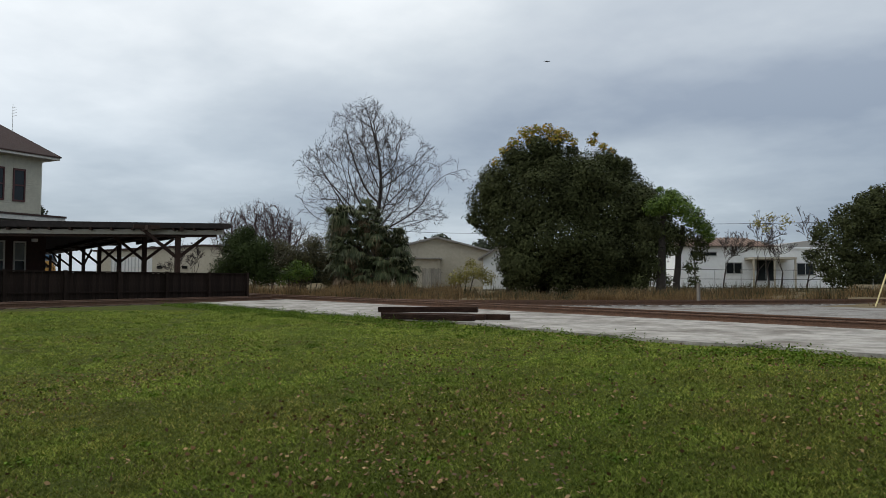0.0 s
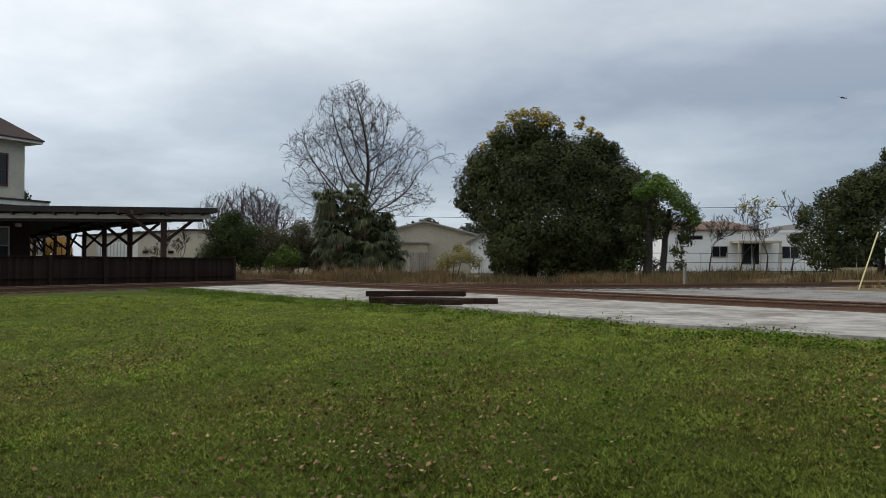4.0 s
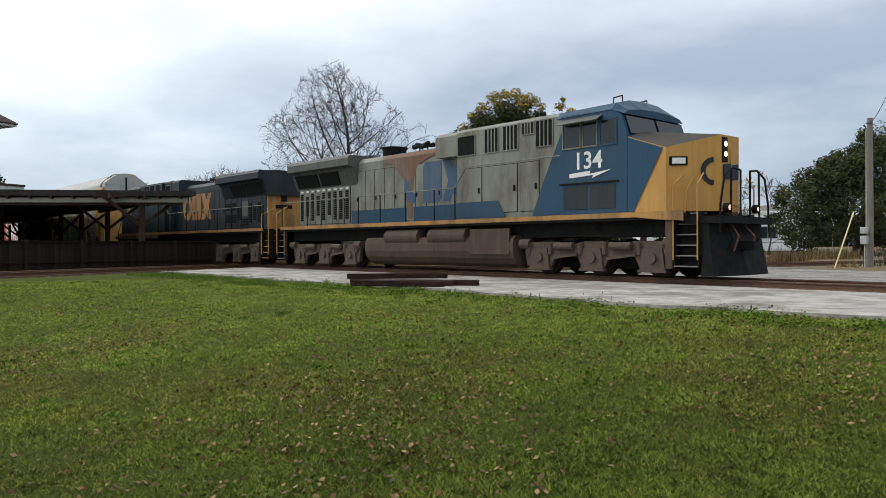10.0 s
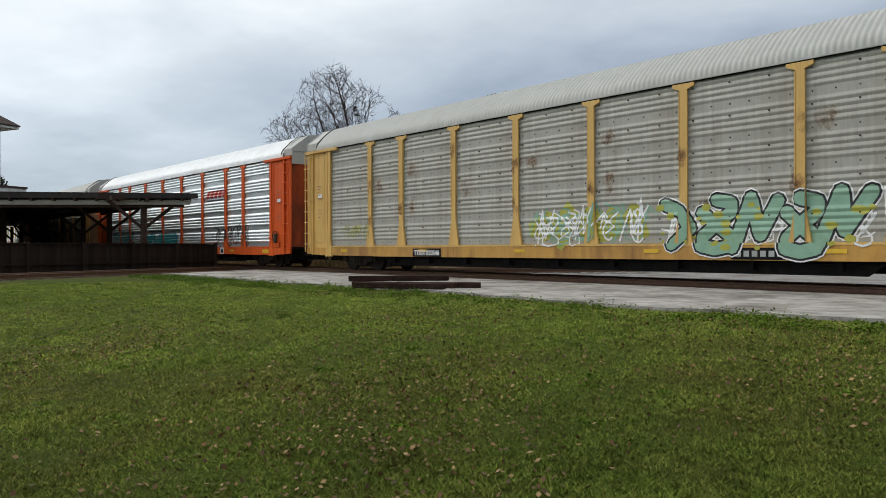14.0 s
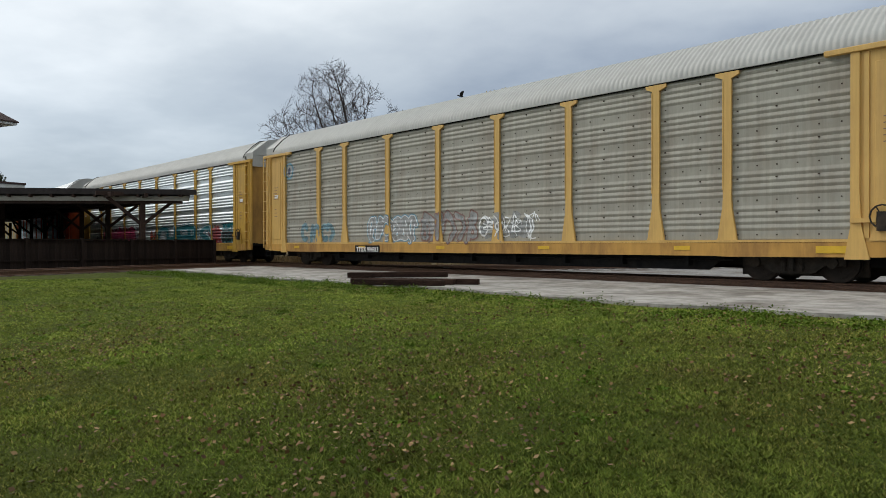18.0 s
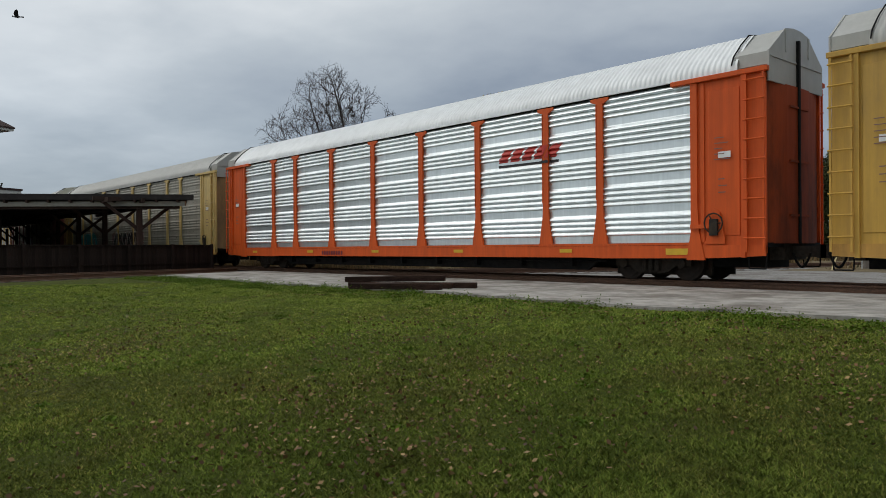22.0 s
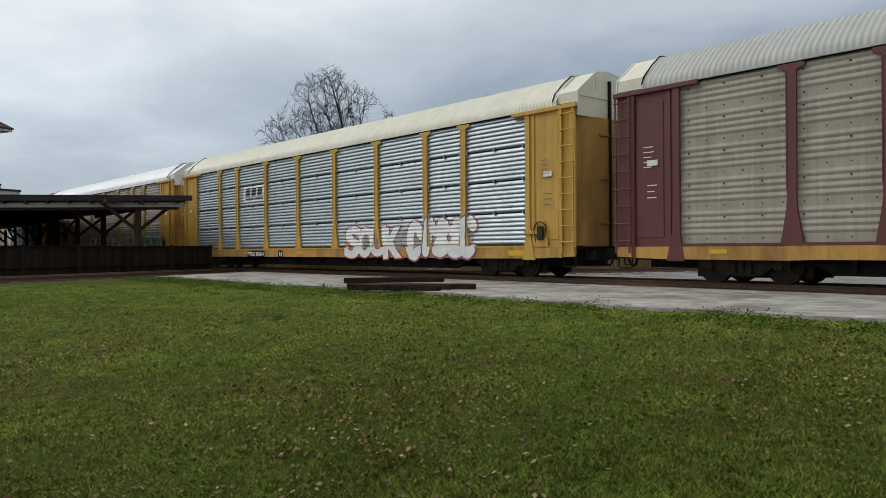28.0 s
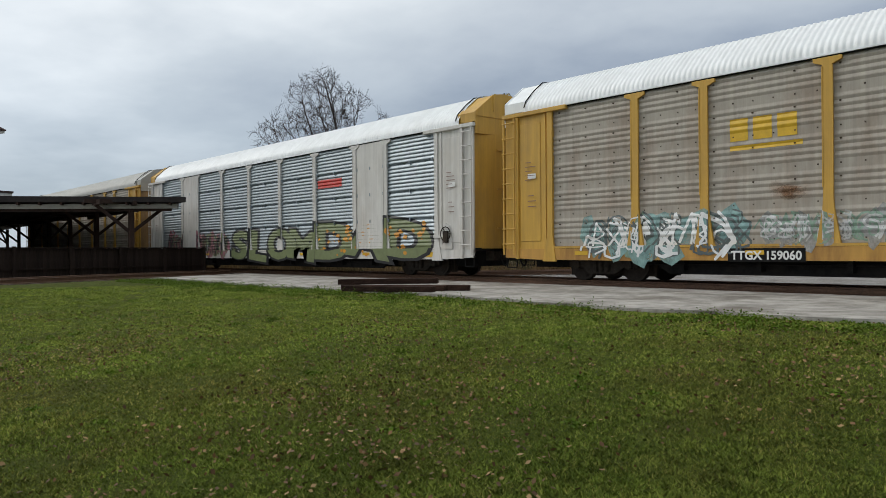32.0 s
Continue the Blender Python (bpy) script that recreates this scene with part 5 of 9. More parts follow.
def loco_truck(parent, x):
    bm = bmesh.new()
    box(bm, -2.5, 2.5, -0.64, 0.64, 0.22, 1.0)
    tr = part("truck", bm, M_BLACK, parent, "dusty three-axle truck", at=pose(x, 0, 0))
    for s in (-1, 1):
        part("side_frame", ME_LFRAME, None, tr, at=pose(0, s * 1.12, 0, 0, 0, 0 if s < 0 else 180))
    for k in (-1.98, 0, 1.98):
        ROLLING.append((part("wheelset", ME_LSET, None, tr, at=pose(k, 0, 0.53)), 0.53, (k, 0, 0.53)))


def steps_mesh():
    bm = bmesh.new()
    box(bm, -0.33, 0.33, 0.14, 0.2, 0.3, 1.7)
    for s in (-1, 1):
        box(bm, s * 0.34 - 0.02, s * 0.34 + 0.02, -0.12, 0.14, 0.3, 1.7)
    return bm


def handrail(parent, pts, material, r=0.02):
    bm = bmesh.new()
    for p, q in zip(pts, pts[1:]):
        rod(bm, p, q, r, 6)
    part("handrail", bm, material, parent)


def locomotive(label, number, hood_mat, cab_mat, nose_mat, rail_mat, tail_mat, step_mat, old):
    lo = thing("locomotive", label, "locomotive", group="locomotives of the train")
    # underframe
    bm = bmesh.new()
    box(bm, -10.5, 10.0, -1.5, 1.5, 1.55, 1.70)
    box(bm, -10.0, 9.6, -1.1, 1.1, 1.12, 1.55)
    part("underframe", bm, M_BLACK, lo)
    for s in (-1, 1):
        bm = bmesh.new()
        prism(bm, [(-10.5, 1.62), (8.6, 1.62), (9.2, 1.55), (10.0, 1.50), (10.0, 1.76), (-10.5, 1.76)], "y", s * 1.5, s * 1.53)
        part("side_sill", bm, L_BAND if old else L_RUSTBAND, lo, "grimy yellow sill band")
    # fuel tank
    bm = bmesh.new()
    flank = [(-1.30, 1.20), (-1.42, 1.13), (-1.47, 0.95), (-1.47, 0.70), (-1.40, 0.48), (-1.24, 0.30), (-1.0, 0.18)]
    prism(bm, flank + [(-y, z) for y, z in flank[::-1]], "x", -3.9, 4.05)
    part("fuel_tank", bm, L_TANK, lo)
    if old:
        for x0, x1 in ((-2.6, -0.65), (-0.05, 1.85)):
            for s in (-1, 1):
                bm = bmesh.new()
                rod(bm, (x0, s * 1.24, 1.20), (x1, s * 1.24, 1.20), 0.30, 20)
                part("air_reservoir", bm, L_TANK, lo)
        for s in (-1, 1):
            bm = bmesh.new()
            box(bm, 2.1, 3.9, s * 1.45 - 0.03, s * 1.45 + 0.03, 0.6, 1.42)
            part("equipment_box", bm, L_TANK, lo)
    loco_truck(lo, 6.95)
    loco_truck(lo, -7.2)
    # long hood
    bm = bmesh.new()
    prism(bm, [(-0.93, 1.7), (-0.93, 4.24), (-0.78, 4.42), (0.78, 4.42), (0.93, 4.24), (0.93, 1.7)], "x", -9.75, 1.3)
    part("long_hood", bm, hood_mat, lo)
    # doors along the hood: narrow louvred ones at the tail, tall plain ones further on
    narrow = [(-9.72 + 0.45 * k, -9.30 + 0.45 * k, 3.40) for k in range(9)]
    if not old:
        narrow = [(-9.34, -8.86, 3.36), (-8.84, -8.42, 3.36), (-8.40, -8.00, 3.36), (-7.97, -7.22, 3.36), (-7.16, -6.70, 3.36), (-6.62, -6.0, 3.36), (-5.96, -5.32, 3.36)]
    plain = [(-5.22 + 0.64 * k, -4.62 + 0.64 * k, 3.90) for k in range(10)]
    for s in (-1, 1):
        for k, (x0, x1, top) in enumerate(narrow + plain):
            bm = bmesh.new()
            box(bm, x0, x1, min(s * 0.93, s * 0.955), max(s * 0.93, s * 0.955), 1.85, top)
            d = part("hood_door", bm, hood_mat, lo)
            part("door_seal", bm_box(x0 - 0.018, x1 + 0.018, min(s * 0.93, s * 0.938), max(s * 0.93, s * 0.938), 1.835, top + 0.015), M_BLACK, d)
            vents = []
            if k < len(narrow):
                if old:
                    vents = [(x0 + 0.10, x1 - 0.10, 2.02 + (0.2 if k in (1, 3, 5) else 0), 3.22 - (0.12 if k in (1, 3) else 0))]
                    part("label_plate", bm_box(x0 + 0.12, x1 - 0.10, min(s * 0.955, s * 0.960), max(s * 0.955, s * 0.960), 3.27, 3.34), L_TAG, d)
                elif k < 3:
                    vents = [(x0 + 0.08, x1 - 0.07, 2.10 + (0.1 if k == 1 else 0), 3.10 - (0.18 if k == 1 else 0))]
                elif k == 3:
                    vents = [(x0 + 0.08, x1 - 0.1, 1.96, 2.32)]
                    part("hatch_cover", bm_box(x0 + 0.05, x1 - 0.04, min(s * 0.955, s * 0.975), max(s * 0.955, s * 0.975), 2.42, 3.20, bevel=0.008), L_SOOT, d)
                elif k == 4:
                    vents = [(x0 + 0.06, x1 - 0.05, 2.24, 2.92)]
                else:
                    vents = [(x0 + 0.08, x1 - 0.08, 2.12, 2.55), (x0 + 0.08, x1 - 0.08, 2.76, 3.15)]
            for a, b_, z0, z1 in vents:
                bm = bmesh.new()
                y = s * 0.965
                n = int((z1 - z0) / 0.09)
                for q in range(n):
                    z = z0 + q * (z1 - z0) / n
                    box(bm, a, b_, y - 0.012, y + 0.012, z, z + 0.8 * (z1 - z0) / n)
                part("vent", bm, L_VENT, d)
            if k >= len(narrow) and k % 2:
                part("door_latch", bm_box(x0 + 0.05, x0 + 0.10, min(s * 0.955, s * 0.985), max(s * 0.955, s * 0.985), 2.7, 2.85), M_BLACK, d)
    # radiator wings at the tail
    bm = bmesh.new()
    eave = [(-0.94, 3.38), (-1.20, 4.10), (-1.46, 4.17), (-1.46, 4.46), (-1.36, 4.58)]
    prism(bm, eave + [(-y, z) for y, z in eave[::-1]], "x", -9.95, -5.1)
    part("radiator", bm, hood_mat if not old else L_SOOT, lo)
    for s in (-1, 1):
        for x0, x1 in ((-9.75, -7.9), (-7.75, -6.3)):
            bm = bmesh.new()
            m = Matrix.Translation((0, s * 0.945, 3.40)) @ Matrix.Rotation(-s * radians(19.8), 4, "X")
            box(bm, x0, x1, -0.03, 0.03, 0.08, 0.66, m=m)
            part("radiator_screen", bm, L_VENT, lo)
        # sky glare along the roof edge, painted as a thin pale strip
        part("roof_edge_light", bm_box(-9.95, -5.1, min(s * 1.30, s * 1.37), max(s * 1.30, s * 1.37), 4.58, 4.60), L_SILVER, lo)
    for k in range(3):
        bm = bmesh.new()
        rod(bm, (-9.0 + k * 1.45, 0, 4.575), (-9.0 + k * 1.45, 0, 4.66), 0.6, 18)
        part("fan_cover", bm, M_BLACK, lo)
    bm = bmesh.new()
    rod(bm, (-3.9, 0, 4.40), (-3.9, 0, 4.80), 0.46, 20, 0.50)
    rod(bm, (-3.9, 0, 4.80), (-3.9, 0, 4.84), 0.56, 20)
    part("exhaust_stack", bm, M_BLACK if old else L_SILVER, lo)
    bm = bmesh.new()
    for k, (dx, dz) in enumerate(((0, 0), (0.0, 0.1), (0.14, 0.04))):
        for e in (-1, 1):
            rod(bm, (-2.05 + dx, -0.2 + 0.14 * k, 4.68 + dz), (-2.05 + dx + e * 0.36, -0.2 + 0.14 * k, 4.70 + dz), 0.04, 8, 0.10)
        rod(bm, (-2.05 + dx, -0.2 + 0.14 * k, 4.40), (-2.05 + dx, -0.2 + 0.14 * k, 4.72 + dz), 0.03, 6)
    part("air_horn", bm, M_BLACK, lo)
    # tall equipment cabin with louvred openings
    bm = bmesh.new()
    side = 1.3 if old else 1.47
    prism(bm, [(-1.3, 1.75), (-1.3, 4.70), (-1.14, 4.82), (1.14, 4.82), (1.3, 4.70), (1.3, 1.75)], "x", 1.3, 6.05)
    part("equipment_cabin", bm, hood_mat, lo)
    bm = bmesh.new()
    prism(bm, [(-1.29, 3.95), (-1.29, 4.66), (-1.12, 4.79), (1.12, 4.79), (1.29, 4.66), (1.29, 3.95)], "x", 0.15, 1.3)
    part("intake_box", bm, hood_mat, lo)
    if not old:
        for s in (-1, 1):
            bm = bmesh.new()
            prism(bm, [(2.9, 1.42), (6.04, 1.42), (6.04, 4.72), (2.25, 4.72), (2.25, 4.0), (2.9, 3.7)], "y", min(s * 1.30, s * side), max(s * 1.30, s * side))
            part("flush_side", bm, hood_mat, lo)
            part("sand_box", bm_box(1.98, 2.88, min(s * 1.30, s * 1.44), max(s * 1.30, s * 1.44), 1.80, 3.62, bevel=0.03), L_DARK, lo)
            bm = bmesh.new()
            prism(bm, [(2.9, 1.40), (9.4, 1.40), (9.4, 1.66), (8.3, 1.84), (2.9, 1.78)], "y", min(s * 1.505, s * 1.525), max(s * 1.505, s * 1.525))
            part("dusty_skirt", bm, L_DUST, lo, "dust-browned lower skirt")
    for s in (-1, 1):
        spots = ((1.35, 2.18, 3.92, 4.55, 1.3), (2.67, 3.26, 3.91, 4.66, 1.3), (3.50, 4.11, 3.91, 4.66, 1.3), (4.32, 4.78, 4.32, 4.66, 1.3), (4.89, 5.53, 3.89, 4.66, 1.3)) if old else ((1.35, 2.15, 4.04, 4.52, 1.3), (2.42, 3.21, 4.10, 4.64, side), (3.46, 4.23, 4.10, 4.64, side), (4.39, 5.19, 4.10, 4.64, side))
        for i, (x0, x1, z0, z1, w) in enumerate(spots):
            bm = bmesh.new()
            box(bm, x0, x1, min(s * (w - 0.02), s * (w + 0.012)), max(s * (w - 0.02), s * (w + 0.012)), z0, z1)
            v = part("vent", bm, L_VENT, lo)
            bm = bmesh.new()
            for a, b_, c, d in ((x0 - 0.03, x0, z0 - 0.03, z1 + 0.03), (x1, x1 + 0.03, z0 - 0.03, z1 + 0.03), (x0, x1, z0 - 0.03, z0), (x0, x1, z1, z1 + 0.03)):
                box(bm, a, b_, min(s * w, s * (w + 0.03)), max(s * w, s * (w + 0.03)), c, d)
            part("vent_frame", bm, hood_mat if old else L_GREY, v)
            if i:
                bm = bmesh.new()
                for q in range(3):
                    xx = x0 + (q + 1) * (x1 - x0) / 4
                    box(bm, xx - 0.025, xx + 0.025, s * (w + 0.02) - 0.01, s * (w + 0.02) + 0.01, z0, z1)
                part("slat", bm, hood_mat, v)
        for x0, x1 in ((1.6, 2.5), (2.7, 4.1), (4.25, 5.0)) if old else ():
            bm = bmesh.new()
            box(bm, x0, x1, min(s * 1.3, s * 1.325), max(s * 1.3, s * 1.325), 1.95, 3.45)
            cd = part("cabin_door", bm, hood_mat, lo)
            part("door_seal", bm_box(x0 - 0.018, x1 + 0.018, min(s * 1.3, s * 1.308), max(s * 1.3, s * 1.308), 1.932, 3.468), M_BLACK, cd)
            part("door_latch", bm_box(x1 - 0.14, x1 - 0.08, min(s * 1.325, s * 1.36), max(s * 1.325, s * 1.36), 2.6, 2.78), M_BLACK, cd)
    # cab under an arched roof
    bm = bmesh.new()
    prism(bm, [(6.05, 1.75), (8.32, 1.75), (8.32, 3.86), (8.12, 4.44), (7.8, 4.62), (6.05, 4.62)], "y", -1.5, 1.5)
    cab = part("cab", bm, cab_mat, lo)

    def loft(A, B):
        bm = bmesh.new()
        va, vb = [bm.verts.new(p) for p in A], [bm.verts.new(p) for p in B]
        n = len(va)
        fs = [bm.faces.new(va[::-1]), bm.faces.new(vb)]
        for i in range(n):
            fs.append(bm.faces.new((va[i], va[(i + 1) % n], vb[(i + 1) % n], vb[i])))
        bmesh.ops.recalc_face_normals(bm, faces=fs)
        return bm

    def arch(x, low, top, w=1.52):
        return [(x, -w, low), (x, -w * 0.86, low + (top - low) * 0.55), (x, -w * 0.45, low + (top - low) * 0.92), (x, 0, top), (x, w * 0.45, low + (top - low) * 0.92), (x, w * 0.86, low + (top - low) * 0.55), (x, w, low)]
    part("cab_roof", loft(arch(5.85, 4.58, 4.94), arch(7.82, 4.60, 4.98)), cab_mat, lo)
    # on the navy engine, white paint stands in for skylight on the brow
    part("cab_brow", loft(arch(7.825, 4.60, 4.98), arch(8.20, 4.45, 4.66, 1.47)), cab_mat if old else M_WHITE, lo)
    for y in (-0.7, 0.5):
        bm = bmesh.new()
        for p, q in (((7.3, y, 4.9), (7.3, y, 5.1)), ((7.3, y, 5.1), (7.6, y, 5.12)), ((7.6, y, 5.12), (7.6, y, 4.92))):
            rod(bm, p, q, 0.018, 6)
        part("roof_antenna", bm, M_BLACK, lo)
    for s in (-1, 1):
        for x0, x1 in ((6.12, 6.72), (6.84, 7.3), (7.45, 7.95)) if old else ((6.1, 6.75), (7.12, 7.62), (7.70, 8.16)):
            bm = bmesh.new()
            box(bm, x0, x1, min(s * 1.49, s * 1.508), max(s * 1.49, s * 1.508), 3.68, 4.34)
            w = part("side_window", bm, M_GLASS, cab)
            bm = bmesh.new()
            for a, b_, c, d in ((x0 - 0.04, x0, 3.64, 4.38), (x1, x1 + 0.04, 3.64, 4.38), (x0, x1, 3.64, 3.68), (x0, x1, 4.34, 4.38)):
                box(bm, a, b_, min(s * 1.5, s * 1.522), max(s * 1.5, s * 1.522), c, d)
            part("window_frame", bm, L_GREY if x0 < 7.2 else cab_mat, w)
        bm = bmesh.new()
        m = Matrix.Translation((0, s * 1.5, 4.5)) @ Matrix.Rotation(s * radians(-30), 4, "X")
        box(bm, 6.05, 7.5, min(0, s * 0.34), max(0, s * 0.34), -0.012, 0.012, m=m)
        part("sun_visor", bm, L_SOOT if old else cab_mat, cab)
        for x0 in (6.12, 7.08):
            bm = bmesh.new()
            box(bm, x0, x0 + 0.85, min(s * 1.5, s * 1.516), max(s * 1.5, s * 1.516), 1.9, 2.56)
            bmesh.ops.bevel(bm, geom=bm.edges[:], offset=0.006, segments=1, affect="EDGES")
            part("cab_hatch", bm, L_DARK if old else cab_mat, cab)
        bm = bmesh.new()
        box(bm, 6.0, 8.05, min(s * 1.5, s * 1.55), max(s * 1.5, s * 1.55), 2.62, 2.66)
        part("hatch_ledge", bm, M_BLACK, cab)
    for y0, y1 in ((-1.38, -0.06), (0.06, 1.38)):
        bm = bmesh.new()
        m = Matrix.Translation((8.245, 0, 4.15)) @ Matrix.Rotation(radians(-19), 4, "Y")
        box(bm, -0.02, 0.03, y0, y1, -0.26, 0.26, m=m)
        part("windshield", bm, M_GLASS, cab)
    # low nose: full width, with two broad facets meeting at a narrow front, dark on top
    C, K = (9.48, 1.47), (10.45, 0.45)
    bm = bmesh.new()
    lo_pts = [(8.33, -1.49), (C[0], -C[1]), (K[0], -K[1]), (K[0], K[1]), (C[0], C[1]), (8.33, 1.49)]
    tops = [3.80, 3.40, 3.72, 3.72, 3.40, 3.80]
    va = [bm.verts.new((x, y, 1.75)) for x, y in lo_pts]
    vb = [bm.verts.new((x, y, z)) for (x, y), z in zip(lo_pts, tops)]
    rl, rr_ = bm.verts.new((8.33, -0.8, 4.0)), bm.verts.new((8.33, 0.8, 4.0))
    bm.faces.new(va[::-1])
    for i in range(5):
        bm.faces.new((va[i], va[i + 1], vb[i + 1], vb[i]))
    bm.faces.new((va[5], va[0], vb[0], rl, rr_, vb[5]))
    top = [bm.faces.new((vb[0], vb[1], rl)), bm.faces.new((vb[1], vb[2], rl)), bm.faces.new((rl, vb[2], vb[3], rr_)), bm.faces.new((rr_, vb[3], vb[4])), bm.faces.new((rr_, vb[4], vb[5]))]
    bmesh.ops.recalc_face_normals(bm, faces=bm.faces[:])
    for f in top:
        f.material_index = 1
    nose = part("nose", mesh_of("nose", bm, [nose_mat, L_GLARE if old else nose_mat]), None, lo)
    for s in (-1, 1):
        bm = bmesh.new()
        prism(bm, [(8.33, 1.76), (8.52, 1.76), (9.40, 3.40), (8.33, 3.78)], "y", -0.006, 0.0)
        m = pose(0, s * 1.496, 0) if s < 0 else Matrix.Diagonal((1, -1, 1, 1)) @ pose(0, -1.496, 0)
        bmesh.ops.transform(bm, matrix=m, verts=bm.verts[:])
        bmesh.ops.recalc_face_normals(bm, faces=bm.faces[:])
        part("cheek_panel", bm, cab_mat, nose)
    W = math.hypot(K[0] - C[0], C[1] - K[1])
    face_at = {-1: pose(C[0], -C[1], 0, 0, 0, math.degrees(math.atan2(C[1] - K[1], K[0] - C[0]))),
               1: pose(K[0], K[1], 0, 0, 0, math.degrees(math.atan2(C[1] - K[1], C[0] - K[0])))}
    for s in (-1, 1):
        u = 0.30 if s < 0 else W - 0.30
        bm = bm_box(u - 0.22, u + 0.24, -0.06, 0.02, 2.93, 3.16, bevel=0.02)
        nb = part("number_board", bm, M_BLACK, nose, at=face_at[s])
        part("lit_plate", bm_box(u - 0.16, u + 0.18, -0.068, -0.05, 2.97, 3.12), M_WHITE, nb)
        # plain dark ring and blocks in place of the emblem
        bm = bmesh.new()
        for k in range(5, 15):
            p0, p1 = k * math.pi / 10, (k + 1) * math.pi / 10
            o = W - 0.2 if s < 0 else 0.2
            e = 1 if s < 0 else -1
            bar(bm, (o + e * 0.27 * math.cos(p0), -0.015, 2.78 + 0.3 * math.sin(p0)), (o + e * 0.27 * math.cos(p1), -0.015, 2.78 + 0.3 * math.sin(p1)), 0.03, 0.12)
        part("nose_emblem", bm, L_DARK, nose, "dark blue curved emblem", at=face_at[s])
        hand = bmesh.new()
        o = 0.45 if s < 0 else W - 0.45
        rod(hand, (o, -0.12, 1.7), (o + 0.05, -0.12, 2.3), 0.02, 6); rod(hand, (o + 0.05, -0.12, 2.3), (o + 0.25, -0.05, 2.65), 0.02, 6)
        part("grab_iron", hand, nose_mat, nose, at=face_at[s])
    bm = bm_box(10.42, 10.49, -0.43, -0.19, 3.02, 3.66, bevel=0.02)
    hb = part("headlight", bm, M_BLACK, nose)
    for z in (3.22, 3.48):
        bm = bmesh.new()
        rod(bm, (10.48, -0.31, z), (10.505, -0.31, z), 0.07, 12)
        part("lens", bm, M_LAMP, hb, "lit headlight lens")
    bm = bm_box(10.43, 10.48, -0.02, 0.40, 1.9, 3.4, bevel=0.02)
    part("nose_door", bm, nose_mat, nose)
    for y in (-0.4, 0.0):
        bm = bmesh.new()
        prism(bm, [(y + 0.02, 2.55), (y + 0.36, 2.6), (y + 0.36, 3.0), (y + 0.02, 2.95)], "x", 10.44, 10.495)
        part("nose_emblem", bm, L_DARK, nose, "dark blue block emblem")
    # front platform, plough, steps, rails
    bm = bmesh.new()
    box(bm, 9.9, 10.92, -1.4, 1.4, 1.42, 1.60)
    box(bm, 10.35, 10.62, -1.36, 1.36, 0.62, 1.43)
    box(bm, 10.6, 11.15, -0.13, 0.13, 0.74, 0.98)
    part("pilot", bm, M_BLACK, lo)
    for s in (-1, 1):
        bm = bmesh.new()
        A = [(10.95, 0, 0.10), (10.70, 0, 1.15), (10.60, 0, 1.15), (10.60, 0, 0.10)]
        B = [(10.78, s * 1.42, 0.10), (10.60, s * 1.36, 1.15), (10.50, s * 1.36, 1.15), (10.42, s * 1.42, 0.10)]
        part("snow_plough", loft(A, B), M_BLACK, lo)
    for s in (-1, 1):
        handrail(lo, [(10.86, s * 0.25, 1.55), (10.86, s * 0.25, 2.78), (10.86, s * 0.62, 2.82), (10.86, s * 1.05, 2.62), (10.86, s * 1.25, 1.9), (10.86, s * 1.28, 1.2)], M_BLACK, 0.028)
        handrail(lo, [(10.86, s * 0.75, 1.55), (10.86, s * 0.72, 2.8)], M_BLACK, 0.028)
        handrail(lo, [(10.66, s * 0.35, 1.4), (10.9, s * 0.42, 1.1), (10.78, s * 0.45, 0.72)], L_RUST, 0.03)
        handrail(lo, [(10.66, s * 0.55, 1.4), (10.88, s * 0.66, 1.05), (10.76, s * 0.7, 0.75)], M_BLACK, 0.025)
        bm = bmesh.new()
        rod(bm, (10.7, s * 0.75, 1.82), (10.84, s * 0.75, 1.82), 0.12, 12)
        dl = part("ditch_light", bm, M_BLACK, lo)
        bm = bmesh.new()
        rod(bm, (10.84, s * 0.75, 1.82), (10.86, s * 0.75, 1.82), 0.065, 12)
        part("lens", bm, M_LAMP, dl, "lit ditch light lens")
        for x, e in ((10.02, 1), (-10.6, -1)):
            well = part("step_well", steps_mesh(), M_BLACK, lo, at=pose(x, s * 1.3, 0, 0, 0, 0 if s < 0 else 180))
            for k in range(6):
                z = 0.32 + k * 0.27
                part("tread", bm_box(-0.33, 0.33, -0.15 + 0.05 * k, 0.05 + 0.05 * k, z, z + 0.03), L_GREY if old else L_YELLOW, well)
            part("step_plate", bm_box(x - 0.47 * e - 0.1, x - 0.47 * e + 0.1, min(s * 1.4, s * 1.46), max(s * 1.4, s * 1.46), 0.28, 1.75), L_DUST if old and e > 0 else M_BLACK, lo)
            handrail(lo, [(x - 0.34, s * 1.46, 0.5), (x - 0.34, s * 1.46, 2.4), (x - 0.2 * e, s * 1.2, 2.7)], rail_mat)
            handrail(lo, [(x + 0.34, s * 1.46, 0.5), (x + 0.34, s * 1.46, 2.4), (x + 0.3 * e, s * 1.1, 2.7)], rail_mat)
        # walkway rail with stanchions
        pts = [(-10.45, s * 1.46, 2.84), (1.35, s * 1.46, 2.84), (1.95, s * 1.50, 3.5), (6.0, s * 1.50, 3.5)]
        handrail(lo, pts, L_GREY, 0.02)
        for x in (-10.45, -8.21, -7.11, -5.37, -4.35, -2.92, -1.34, 0.27, 1.35):
            bm = bmesh.new()
            rod(bm, (x, s * 1.46, 1.7), (x, s * 1.46, 2.84), 0.022, 6)
            part("stanchion", bm, M_BLACK, lo)
        # cab number and the bolt below it
        t1 = text_mesh(number, 0.49 if old else 0.40, M_WHITE if old else L_YELLOW, bold=0.012)
